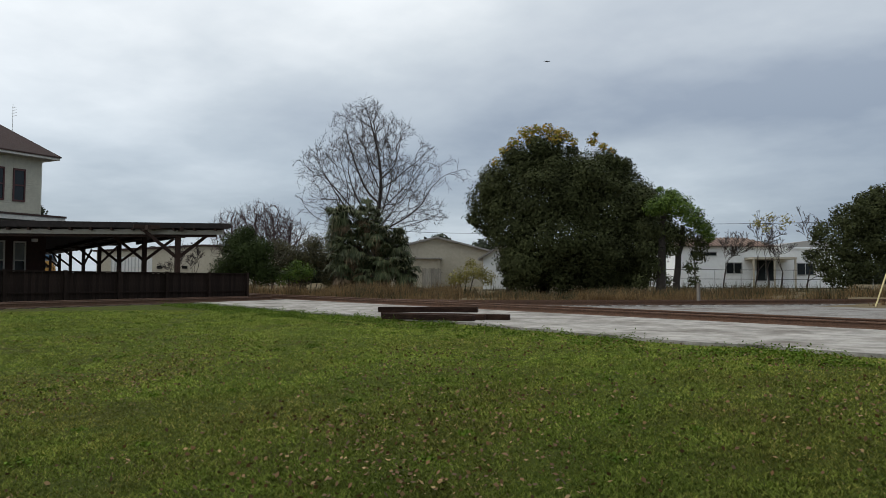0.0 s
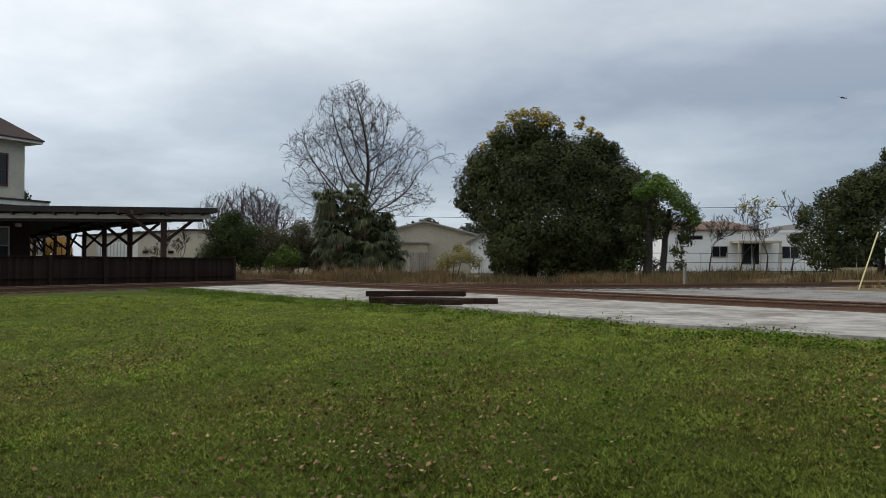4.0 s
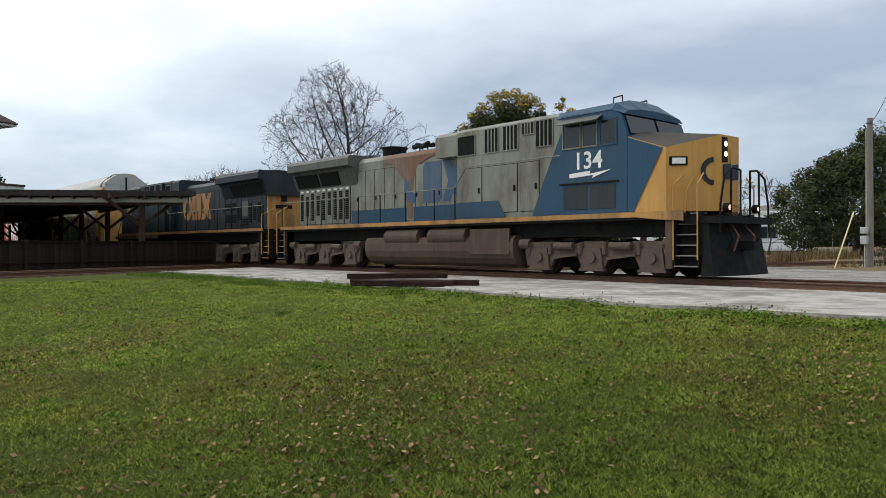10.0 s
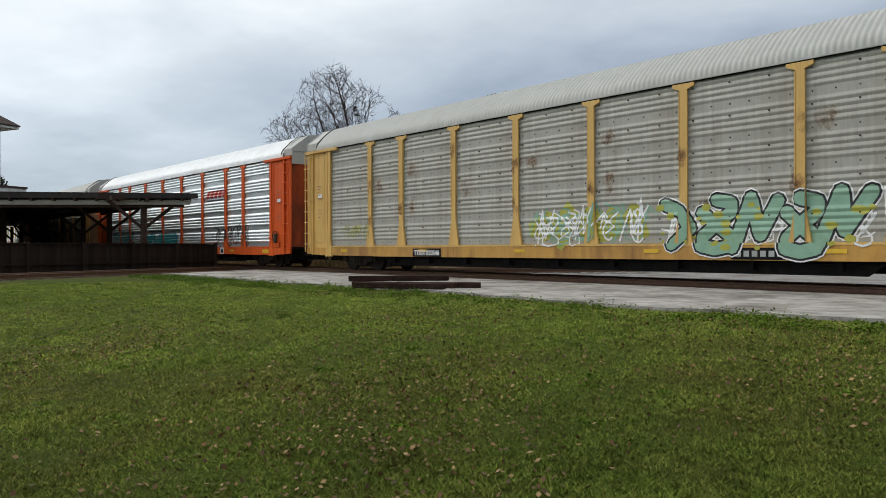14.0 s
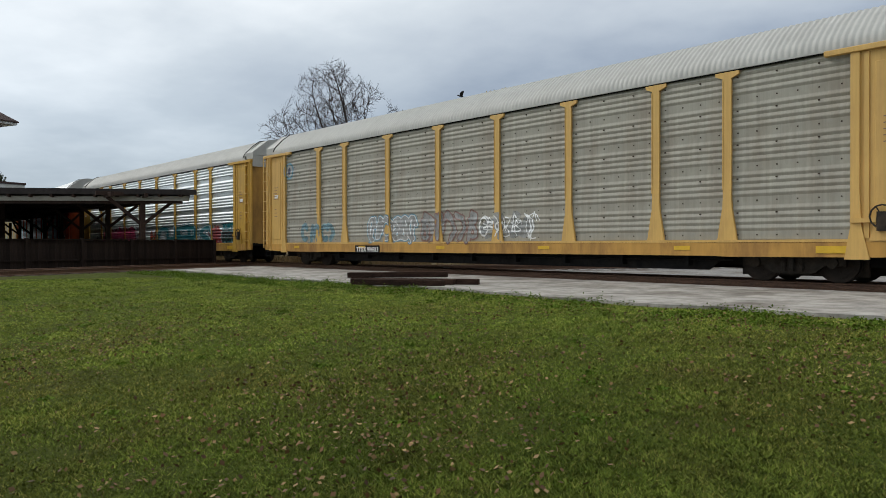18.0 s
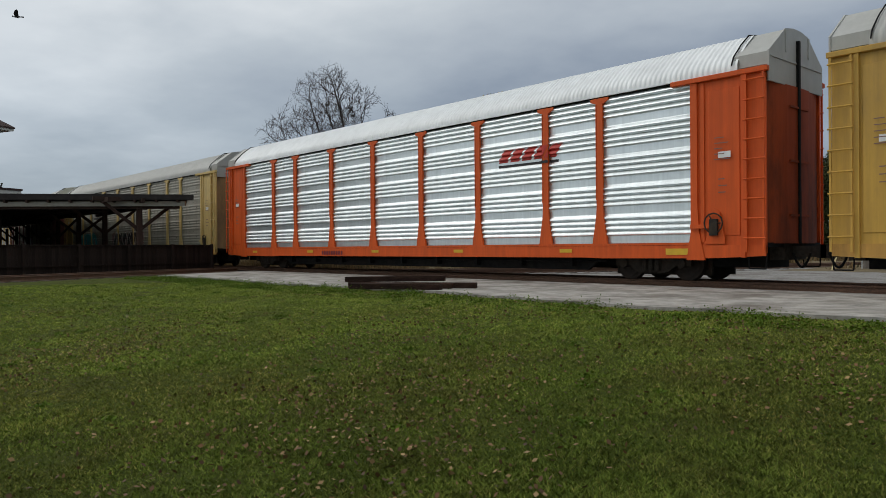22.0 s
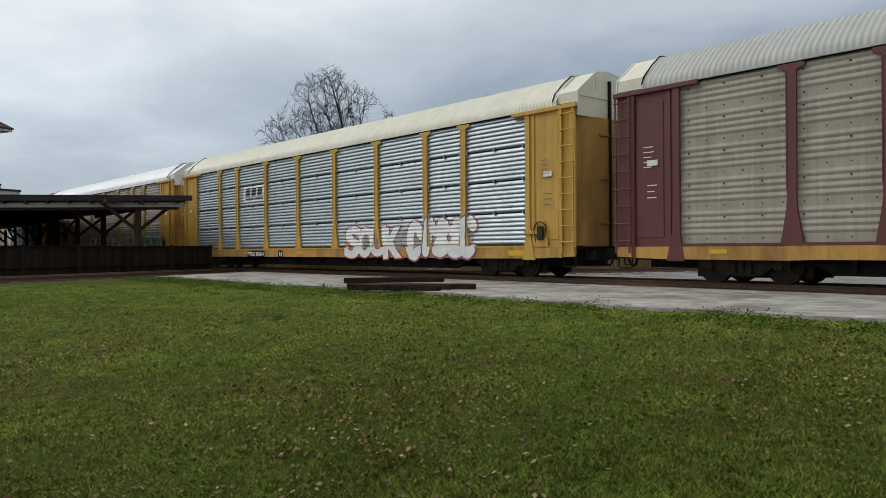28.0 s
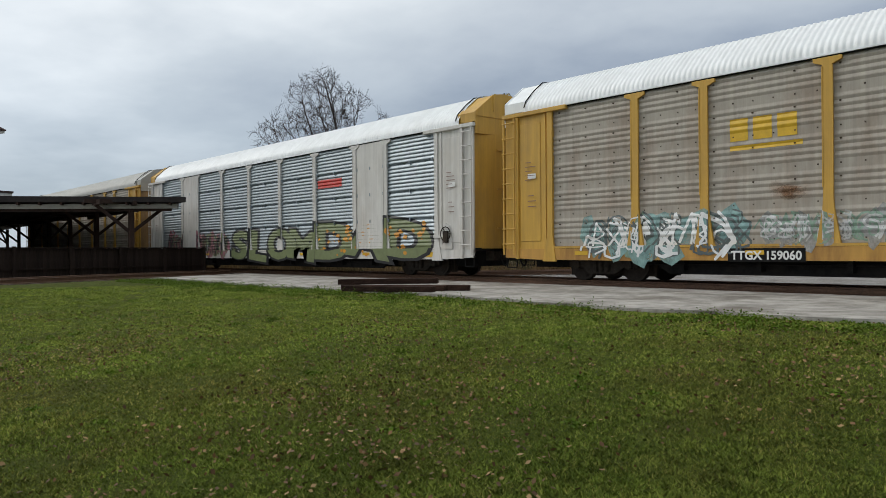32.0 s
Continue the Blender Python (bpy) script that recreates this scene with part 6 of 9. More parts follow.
        wid = max(v.co.x for v in t1.vertices)
        part("road_number", t1, None, cab, "painted road number", at=pose((7.0 if old else 8.02) + (-wid / 2 if s < 0 else wid / 2), s * 1.512, 3.05 if old else 3.16, 0, 0, 0 if s < 0 else 180))
        bm = bmesh.new()
        q = 1.0 if old else 0.6
        prism(bm, [(a * q, b_ * q) for a, b_ in ((-0.7, 0.06), (0.05, 0.11), (0.0, 0.02), (0.75, 0.1), (0.1, -0.1), (0.15, -0.02), (-0.7, -0.06))], "y", -0.003, 0.003)
        part("lightning_stripe", bm, M_WHITE if old else L_YELLOW, cab, at=pose(7.05 if old else 7.95, s * 1.513, 2.87 if old else 3.00, 0, 0, 0 if s < 0 else 180))
    # rear of the hood
    bm = bmesh.new()
    box(bm, -9.80, -9.752, -0.9, 0.9, 1.75, 3.9)
    tp = part("tail_panel", bm, tail_mat, lo)
    part("light_box", bm_box(-9.88, -9.80, -0.14, 0.14, 3.1, 3.85, bevel=0.02), M_BLACK, tp)
    part("number_strip", bm_box(-9.85, -9.80, -0.45, 0.45, 2.75, 2.92, bevel=0.01), M_BLACK, tp)
    bm = bmesh.new()
    box(bm, -10.95, -10.3, -0.13, 0.13, 0.72, 0.98); box(bm, -10.6, -10.45, -1.30, 1.30, 0.3, 1.55)
    part("rear_pilot", bm, M_BLACK, lo)
    return lo


# the lead engine wears three schemes of worn paint; its trailing partner runs backwards
lead = locomotive("lead diesel locomotive with worn grey, blue and yellow paint", "134", L_GREY, L_BLUE, L_YELLOW, L_YELLOW, L_GREY, M_BLACK, True)
second = locomotive("dark navy diesel locomotive with yellow trim running backwards", "59", L_DARK, L_DARK, L_DARK, L_YELLOW, L_BAND, L_YELLOW, False)


def block_emblem(parent, x, z, w, h, y, material, label, worn=False):
    """Plain heavy shapes in place of the railway's emblem: a ring, a notched slab and an hourglass."""
    for s in (-1, 1):
        bm = bmesh.new()
        k = w / 3.1
        ring = []
        for r, order in ((1.0, range(0, 25)), (0.46, range(24, -1, -1))):
            for q in order:
                a = math.radians(q * 15)
                ring.append((0.5 * k + 0.5 * k * r * math.cos(a), 0.5 * h + 0.5 * h * r * math.sin(a)))
        if worn:
            ring = ring[11:20] + ring[30:39]
        A = [bm.verts.new((x_, 0, z_)) for x_, z_ in ring]
        m_ = len(A) // 2
        for i in range(m_ - 1):
            bm.faces.new((A[i], A[i + 1], A[-2 - i], A[-1 - i]))
        for pts in ([(1.04, 0.0), (1.86, 0.0), (1.98, 0.12), (1.98, 1.0), (1.16, 1.0), (1.04, 0.88)],
                    [(2.02, 0), (2.42, 0), (2.60, 0.24), (2.78, 0), (3.1, 0), (2.84, 0.5), (3.1, 1), (2.78, 1), (2.6, 0.76), (2.42, 1), (2.02, 1), (2.32, 0.5)]):
            bm.faces.new([bm.verts.new((x_ * k, 0, z_ * h)) for x_, z_ in pts])
        bm.normal_update()
        bmesh.ops.solidify(bm, geom=bm.faces[:], thickness=0.004)
        part("emblem", bm, material, parent, label, at=pose(x if s < 0 else x + w, s * (y + 0.002), z, 0, 0, 0 if s < 0 else 180))


block_emblem(lead, -2.05, 2.45, 3.35, 1.48, 0.966, L_LOGO, "faded blue block emblem, partly worn off", True)
block_emblem(second, -3.56, 2.39, 3.86, 1.46, 0.966, L_BAND, "yellow block emblem")
for s in (-1, 1):
    # blue skirt along the lead engine's grey flank
    for a, b_, y0, y1 in ((-5.55, -1.9, 0.957, 0.963), (-1.5, 1.28, 0.957, 0.963), (1.32, 3.3, 1.327, 1.332)):
        bm = bmesh.new()
        prism(bm, [(a, 1.78), (b_, 1.78), (b_ + (0.3 if b_ > 3 else 0), 1.80), (b_, 2.33), (a, 2.33)], "y", min(s * y0, s * y1), max(s * y0, s * y1))
        part("blue_skirt", bm, L_BLUE, lead)
    bm = bmesh.new()
    prism(bm, [(-3.4, 4.22), (-3.4, 4.08), (-2.75, 4.03), (-2.35, 3.62), (-2.0, 3.3), (-1.9, 2.4), (-1.86, 1.9), (-1.55, 1.9), (-1.56, 2.6), (-1.48, 3.3), (-1.3, 3.85), (-0.6, 4.1), (-0.25, 4.16), (-0.25, 4.22)], "y", min(s * 0.957, s * 0.961), max(s * 0.957, s * 0.961))
    part("rust_streak", bm, L_RUST, lead)
    bm = bmesh.new()
    box(bm, -3.4, -0.25, -0.002, 0.002, 0.0, 0.225, m=Matrix.Translation((0, s * 0.934, 4.245)) @ Matrix.Rotation(s * radians(39.8), 4, "X"))
    part("rust_streak", bm, L_RUST, lead)
    bm = bmesh.new()
    prism(bm, [(4.75, 1.78), (6.04, 1.78), (6.04, 4.35), (5.98, 4.35), (5.15, 2.7)], "y", min(s * 1.334, s * 1.338), max(s * 1.334, s * 1.338))
    part("blue_skirt", bm, L_BLUE, lead)
CARS.append((second, 12.6))
CARS.append((lead, 35.3))
REVERSED = {second}


# ---- station and its canopy ----
M_BRICK = mat("dark_red_brick", (0.045, 0.022, 0.018), 0.85, 0, 6, 0.3, (0.07, 0.03, 0.025), 1.0, 0.5, bump=0.4)
M_CLAP = mat("cream_clapboard", (0.56, 0.54, 0.44), 0.7, 0, 4, 0.1, (0.42, 0.40, 0.32), 0.8, 0.4)
M_CREAM = mat("cream_trim_paint", (0.27, 0.26, 0.22), 0.7, 0, 5, 0.12, (0.3, 0.27, 0.21), 1.5, 0.4)
M_EAVE = mat("pale_eave_paint", (0.62, 0.61, 0.56), 0.7, 0, 5, 0.1, (0.45, 0.43, 0.37), 1.5, 0.4)
M_SHINGLE = mat("brown_roof_shingles", (0.055, 0.031, 0.027), 0.9, 0, 12, 0.35, (0.05, 0.035, 0.03), 1.0, 0.5, bump=0.6)
M_TIMBER = mat("dark_brown_timber", (0.040, 0.024, 0.018), 0.75, 0, 8, 0.3, (0.02, 0.014, 0.012), 1.6, 0.5, stretch=(1, 1, 0.3), bump=0.3, per_piece=0.2, spec=0.15)
M_CANOPY = mat("dark_canopy_roofing", (0.028, 0.024, 0.023), 0.85, 0, 5, 0.3, (0.05, 0.042, 0.038), 0.8, 0.5, spec=0.15)
M_FENCE = mat("dark_stained_boards", (0.022, 0.015, 0.012), 0.8, 0, 8, 0.35, (0.034, 0.02, 0.015), 1.4, 0.5, stretch=(4, 4, 0.5), bump=0.4, per_piece=0.3, spec=0.1)
M_SASH = mat("white_sash_paint", (0.62, 0.62, 0.58), 0.6, 0, 6, 0.08)
M_BLIND = mat("grey_window_blind", (0.22, 0.24, 0.23), 0.8, 0, 5, 0.1)
M_MAROON_TRIM = mat("maroon_window_trim", (0.075, 0.022, 0.02), 0.6, 0, 5, 0.2)

ROW = Vector((-0.9964, 0.085, 0))                # canopy runs this way, away from its front
ACROSS = Vector((0.085, 0.9964, 0))                # towards the main line
POST0 = Vector((-42.5, 14.9, 0))
FRONT = Vector((0.626, 0.779, 0))                 # the canopy's front edge
TIP = Vector((-42.1, 17.85, 0)) * 0.951


def along(base, d, a, z=0.0):
    return base + d * a + Vector((0, 0, z))


def build_canopy():
    cp = thing("station_canopy", "long dark timber platform canopy with cream fascia beam", "canopy")
    bend, far = TIP + ROW * 7.6, Vector((-104.0, 20.7, 0))
    inner = far - ACROSS * 9
    left = TIP - FRONT * 21
    bm = bmesh.new()
    out = [(TIP.x, TIP.y), (bend.x, bend.y), (-69.0, 18.5), (far.x, far.y), (inner.x, inner.y), (left.x - 9, left.y + 1), (left.x, left.y)]
    prism(bm, out, "z", 3.656, 4.037)
    for v in bm.verts:
        d = (v.co - TIP).dot(FRONT)
        v.co.z += 0.08 * min(1, max(0, -d / 3.0)) if d < 0 else 0
        if (v.co - TIP).length < 6 and v.co.z > 3.9 and (v.co - TIP).to_2d().length < 1:
            v.co.z -= 0.1
    part("roof_deck", bm, M_CANOPY, cp)
    # rafters' tails under the front edge
    for k in range(17):
        p = TIP - FRONT * (0.9 + k * 1.16)
        bm = bmesh.new()
        inward = Vector((-FRONT.y, FRONT.x, 0))
        bar(bm, along(p, inward, 0.03, 3.61), along(p, inward, 1.4, 3.61), 0.12, 0.16)
        part("rafter", bm, M_TIMBER, cp)
    inward = Vector((-FRONT.y, FRONT.x, 0))
    bm = bmesh.new()
    bar(bm, along(TIP - FRONT * 0.55 + inward * 0.4, FRONT, 0, 3.46), along(TIP - FRONT * 20 + inward * 0.4, FRONT, 0, 3.475), 0.22, 0.26)
    part("fascia_beam", bm, M_CREAM, cp, "cream painted beam")
    bm = bmesh.new()
    bar(bm, along(TIP - FRONT * 0.95 + inward * 0.55, FRONT, 0, 3.26), along(TIP - FRONT * 20 + inward * 0.55, FRONT, 0, 3.26), 0.2, 0.14)
    part("lower_beam", bm, M_TIMBER, cp)
    # side beam over the posts
    for off, run in ((-1.75, 58), (0.0, 38), (1.75, 19)):
        bm = bmesh.new()
        bar(bm, along(POST0 + ACROSS * off - ROW * 0.9, ROW, 0, 3.62), along(POST0 + ACROSS * off, ROW, run, 3.62), 0.16, 0.24)
        part("long_beam", bm, M_TIMBER, cp)
    for k in range(8):
        p = POST0 + ROW * (8.25 * k)
        bm = bmesh.new()
        box(bm, p.x - 0.13, p.x + 0.13, p.y - 0.13, p.y + 0.13, -0.4, 3.55)
        box(bm, p.x - 0.2, p.x + 0.2, p.y - 0.2, p.y + 0.2, -0.4, 0.25)
        post = part("post", bm, M_TIMBER, cp)
        for s in (-1, 1):
            bm = bmesh.new()
            bar(bm, along(p, ACROSS, 0, 2.0), along(p, ACROSS, min(s * 1.85, 18.4 - p.y), 3.52), 0.15, 0.17)
            part("brace", bm, M_TIMBER, post)
        bm = bmesh.new()
        bar(bm, along(p, ACROSS, -2.4, 3.70), along(p, ACROSS, min(2.6, 18.4 - p.y), 3.70), 0.16, 0.22)
        part("cross_beam", bm, M_TIMBER, post)


    nearer(cp, 0.9)


def nearer(ob, k):
    """Shrink a thing towards the viewer's spot, with its parts."""
    done = set()
    for c in ob.children_recursive:
        if c.data.name not in done:
            done.add(c.data.name)
            c.data.transform(pose(*EYE) @ Matrix.Diagonal((k, k, k, 1)) @ pose(*EYE).inverted())


build_canopy()

CORNER = Vector((-52.62, 9.78, 0))
FA, FB = Vector((0.38, -0.925, 0)).normalized(), Vector((-0.925, -0.38, 0)).normalized()   # along the front, away from it


def slab_on(bm, a0, a1, b0, b1, z0, z1):
    m = Matrix((FA, FB, Vector((0, 0, 1)))).transposed().to_4x4()
    m.translation = CORNER
    box(bm, a0, a1, b0, b1, z0, z1, m=m)


def build_depot():
    d = thing("station_building", "two-storey cream clapboard station on a dark brick base", "building")
    W, B = 13.0, 15.0
    bm = bmesh.new()
    slab_on(bm, 0, W, 0.02, B, 3.9, 8.35)
    part("upper_wall", bm, M_CLAP, d, "cream clapboard wall")
    n = 0
    z = 4.35
    while z < 8.2:
        bm = bmesh.new()
        slab_on(bm, -0.03, W, -0.015, 0.02, z, z + 0.10)
        slab_on(bm, -0.03, 0.0, 0.02, B, z, z + 0.10)
        part("clapboard", bm, M_CLAP, d)
        z += 0.13
    bm = bmesh.new()
    slab_on(bm, -0.25, W + 0.2, -0.25, B, -0.3, 3.95)
    part("lower_wall", bm, M_BRICK, d, "dark red brick wall")
    for lo_, z0, z1, trim in ((False, 5.6, 7.4, M_MAROON_TRIM), (True, 0.85, 2.95, M_SASH)):
        for a in (1.45, 2.75, 4.6, 5.9, 7.8):
            y = -0.27 if lo_ else -0.03
            bm = bmesh.new()
            slab_on(bm, a - 0.30, a + 0.30, y - 0.02, y, z0, z1)
            w = part("window", bm, M_GLASS, d)
            bm = bmesh.new()
            for q in ((a - 0.39, a - 0.30, z0 - 0.1, z1 + 0.12), (a + 0.30, a + 0.39, z0 - 0.1, z1 + 0.12), (a - 0.30, a + 0.30, z1, z1 + 0.12), (a - 0.30, a + 0.30, z0 - 0.1, z0), (a - 0.30, a + 0.30, (z0 + z1) / 2 - 0.04, (z0 + z1) / 2 + 0.04)):
                slab_on(bm, q[0], q[1], y - 0.06, y, q[2], q[3])
            part("window_frame", bm, trim, w)
            if lo_:
                bm = bmesh.new()
                slab_on(bm, a - 0.28, a + 0.28, y - 0.03, y - 0.022, (z0 + z1) / 2 + 0.05, z1 - 0.02)
                part("blind", bm, M_BLIND, w)
    # hipped roof with wide eaves
    o = 0.74
    bm = bmesh.new()
    m = Matrix((FA, FB, Vector((0, 0, 1)))).transposed().to_4x4()
    m.translation = CORNER
    for zz0, zz1, oo in ((8.28, 8.5, o),):
        slab_on(bm, -oo, W + oo, -oo, B + oo, zz0, zz1)
    part("eaves", bm, M_EAVE, d, "pale boxed eaves")
    bm = bmesh.new()
    e = o + 0.06
    base = [(-e, -e, 8.5), (W + e, -e, 8.5), (W + e, B + e, 8.5), (-e, B + e, 8.5)]
    ridge = [(W / 2, W / 2, 14.0), (W / 2, B - W / 2, 14.0)]
    V = [bm.verts.new(m @ Vector(p)) for p in base + ridge]
    low = [bm.verts.new(m @ Vector((p[0], p[1], 8.42))) for p in base]
    for f in ((0, 1, 4), (1, 2, 5, 4), (2, 3, 5), (3, 0, 4, 5)):
        bm.faces.new([V[i] for i in f])
    for i in range(4):
        bm.faces.new((low[i], low[(i + 1) % 4], V[(i + 1) % 4], V[i]))
    bm.faces.new(low[::-1])
    part("roof", bm, M_SHINGLE, d, "brown hipped shingle roof")
    bm = bmesh.new()
    slab_on(bm, -1.1, W, -0.9, 0.0, 4.35, 4.62)
    part("skirt_roof", bm, M_EAVE, d)
    bm = bmesh.new()
    slab_on(bm, -1.15, W, -0.95, 0.0, 4.62, 4.74)
    part("skirt_roofing", bm, M_SHINGLE, d)
    bm = bmesh.new()
    slab_on(bm, 0.6, 0.85, -0.75, -0.5, 3.05, 3.25)
    part("wall_lamp", bm, M_WHITE, d)


build_depot()
mast = thing("antenna_mast", "thin pale antenna mast behind the station", "antenna", pose(-74.1, 11.4, -0.28))
bm = bmesh.new()
rod(bm, (0, 0, 0), (0, 0, 16.2), 0.035, 6, 0.02)
part("pole", bm, M_WHITE, mast)
for k in range(4):
    bm = bmesh.new()
    bar(bm, (-0.3, 0, 15.2 + k * 0.25), (0.3, 0.25, 15.2 + k * 0.25), 0.03, 0.03)
    part("element", bm, M_WHITE, mast)


def build_wing():
    w = thing("station_wing", "long low dark brick station wing under the canopy", "building")
    a = POST0 + ROW * 21 - ACROSS * 5.8
    pts = [a, a + ROW * 50, a + ROW * 50 - ACROSS * 7, a - ACROSS * 7]
    bm = bmesh.new()
    prism(bm, [(p.x, p.y) for p in pts], "z", -0.3, 3.85)
    part("wall", bm, M_BRICK, w)
    for k in range(6):
        p = a + ROW * (3 + k * 7.5)
        bm = bmesh.new()
        bar(bm, p + Vector((0, 0, 1.6)) + ACROSS * 0.02, p + ROW * 1.2 + Vector((0, 0, 1.6)) + ACROSS * 0.02, 0.06, 1.8)
        part("window", bm, M_GLASS, w)


build_wing()


def build_fence():
    f = thing("board_fence", "dark brown stained timber board fence beside the crossing track", "fence")
    A, B = Vector((-36.6, 16.4, 0)), Vector((-33.0, 4.7, 0))
    d = (B - A).normalized()
    n = Vector((d.y, -d.x, 0))
    ang = math.degrees(math.atan2(d.y, d.x))
    me = mesh_of("board", bm_box(0, 0.135, -0.012, 0.012, -0.32, 1.10, bevel=0.004), M_FENCE)
    L = 24.0
    for k in range(int(L / 0.142)):
        p = A + d * (k * 0.142)
        part("board", me, None, f, at=pose(p.x, p.y, random.uniform(-0.012, 0.012), 0, 0, ang))
    pm = mesh_of("fence_post", bm_box(-0.06, 0.06, -0.06, 0.06, -0.35, 1.18, bevel=0.008), M_FENCE)
    for k in range(11):
        p = A + d * (k * 2.4) - n * 0.0 + Vector((0.07, 0.02, 0))
        part("fence_post", pm, None, f, at=pose(p.x, p.y, 0, 0, 0, ang))
    for z in (0.25, 1.12):
        bm = bmesh.new()
        bar(bm, A + Vector((0.05, 0, z)), A + d * L + Vector((0.05, 0, z)), 0.09, 0.05)
        part("fence_rail", bm, M_FENCE, f)
    # platform behind the fence
    bm = bmesh.new()
    q = [A + Vector((-0.4, -0.25, 0)), A + d * L + Vector((-0.4, 0, 0)), A + d * L + Vector((-45, -10, 0)), A + ROW * 70 - ACROSS * 8, A + ROW * 70 - ACROSS * 1.2]
    prism(bm, [(p.x, p.y) for p in q], "z", -0.4, -0.11)
    tagged(new("platform", mesh_of("platform", bm, M_SLAB)), "grey concrete station platform under the canopy", "platform", kind="structure")


build_fence()

# ---- old timbers on the apron ----
tm = shared("timber", lambda: mesh_of("timber", bm_box(-1.35, 1.35, -0.12, 0.12, -0.07, 0.07, bevel=0.012), M_CREO))


def timber(a, b, z, w=1.0, rollz=0):
    a, b = Vector((a[0], a[1], z)), Vector((b[0], b[1], z + rollz))
    mid, d = (a + b) / 2, b - a
    ob = new("railway_tie", tm)
    ob.matrix_basis = Matrix.LocRotScale(mid, d.to_track_quat("X", "Z"), (d.length / 2.7, w, 1))
    return tagged(ob, "weathered dark creosoted railway tie lying on concrete", "railway tie", "stack of old ties")


timber((-15.9, 10.85), (-13.75, 12.0), -0.055)
timber((-16.4, 11.15), (-14.0, 12.6), -0.055)
timber((-16.5, 11.1), (-14.45, 12.75), 0.085, 0.9, 0.03)
timber((-15.5, 11.85), (-13.65, 13.1), -0.055)

# ---- poles and wires ----
M_POLE = mat("grey_weathered_pole", (0.20, 0.18, 0.155), 0.9, 0, 6, 0.25, (0.10, 0.085, 0.07), 1.2, 0.5, stretch=(3, 3, 0.3), bump=0.3)
M_GUARD = mat("yellow_guy_guard", (0.62, 0.52, 0.26), 0.6, 0, 5, 0.12)
M_BOXGREY = mat("grey_meter_box", (0.40, 0.41, 0.40), 0.6, 0, 5, 0.1)
M_WIRE = mat("black_cable", (0.02, 0.02, 0.02), 0.7)


def utility_pole(x, y, z0, z1, r, label, boxed):
    p = thing("utility_pole", label, "utility pole", pose(x, y, z0))
    bm = bmesh.new()
    rod(bm, (0, 0, -0.3), (0, 0, z1 - z0), r, 14, r * 0.72)
    part("shaft", bm, M_POLE, p)
    bm = bmesh.new()
    rod(bm, (-0.12, -r, z1 - z0 - 0.25), (0.12, -r, z1 - z0 - 0.25), 0.02, 6); rod(bm, (-r - 0.02, 0, z1 - z0 - 0.4), (-r - 0.10, 0, z1 - z0 - 0.3), 0.035, 8)
    part("insulator", bm, M_BLACK, p)
    if boxed:
        bm = bmesh.new()
        for a, b_ in ((1.15, 1.55), (1.65, 1.95)):
            box(bm, -0.30, 0.0, -r - 0.22, -r + 0.02, a, b_)
        bmesh.ops.bevel(bm, geom=bm.edges[:], offset=0.02, segments=1, affect="EDGES")
        part("meter_box", bm, M_BOXGREY, p)
        bm = bmesh.new()
        rod(bm, (-0.14, -r - 0.08, 0), (-0.14, -r - 0.08, 1.15), 0.03, 8); rod(bm, (-0.10, -r - 0.03, 1.95), (-0.10, -r - 0.03, 6.6), 0.02, 6)
        part("conduit", bm, M_BOXGREY, p)
    return p


utility_pole(-13.55, 38.7, -0.25, 6.87, 0.17, "weathered grey timber utility pole with meter boxes", True)
utility_pole(-9.05, 29.9, -0.28, 9.1, 0.16, "tall weathered timber utility pole beside the branch", False)


def wire(points, r=0.012, sag=0.3):
    bm = bmesh.new()
    for a, b in zip(points, points[1:]):
        a, b = Vector(a), Vector(b)
        prev = a
        for k in range(1, 13):
            u = k / 12
            q = a.lerp(b, u) - Vector((0, 0, 4 * sag * u * (1 - u)))
            rod(bm, prev, q, r, 4)
            prev = q
    return mesh_of("overhead_wire", bm, M_WIRE)


def lone_wire(points, label, r=0.012, sag=0.3):
    tagged(new("overhead_wire", wire(points, r, sag)), label, "cable")


lone_wire([(-13.5, 38.6, 6.6), (-9.05, 29.9, 8.8)], "thin black cable strung between two utility poles", 0.014, 0.5)
utility_pole(-55.0, 70.5, 0.4, 7.6, 0.14, "far thin utility pole behind the houses", False)
lone_wire([(-55, 70.5, 7.5), (-13.5, 80, 6.8), (15, 88, 7)], "thin overhead power line behind the trees", 0.03, 0.4)
lone_wire([(-55, 70.5, 7.2), (-85, 62, 7.6), (-120, 52, 8.4)], "thin overhead power line over the rooftops", 0.03, 0.5)
gw = thing("guy_wire", "pale yellow guard tube on a pole's guy wire", "guy wire")
bm = bmesh.new()
rod(bm, (-14.4, 36.6, -0.45), (-14.05, 38.1, 2.43), 0.035, 8)
part("guard", bm, M_GUARD, gw)
bm = bmesh.new()
rod(bm, (-14.05, 38.1, 2.43), (-13.6, 38.7, 5.0), 0.01, 5)
part("strand", bm, M_WIRE, gw)
sp = thing("marker_post", "short weathered timber marker post by the branch", "post")
bm = bmesh.new()
box(bm, -20.06, -19.94, 31.34, 31.46, -0.5, 0.78)
part("stake", bm, M_POLE, sp)


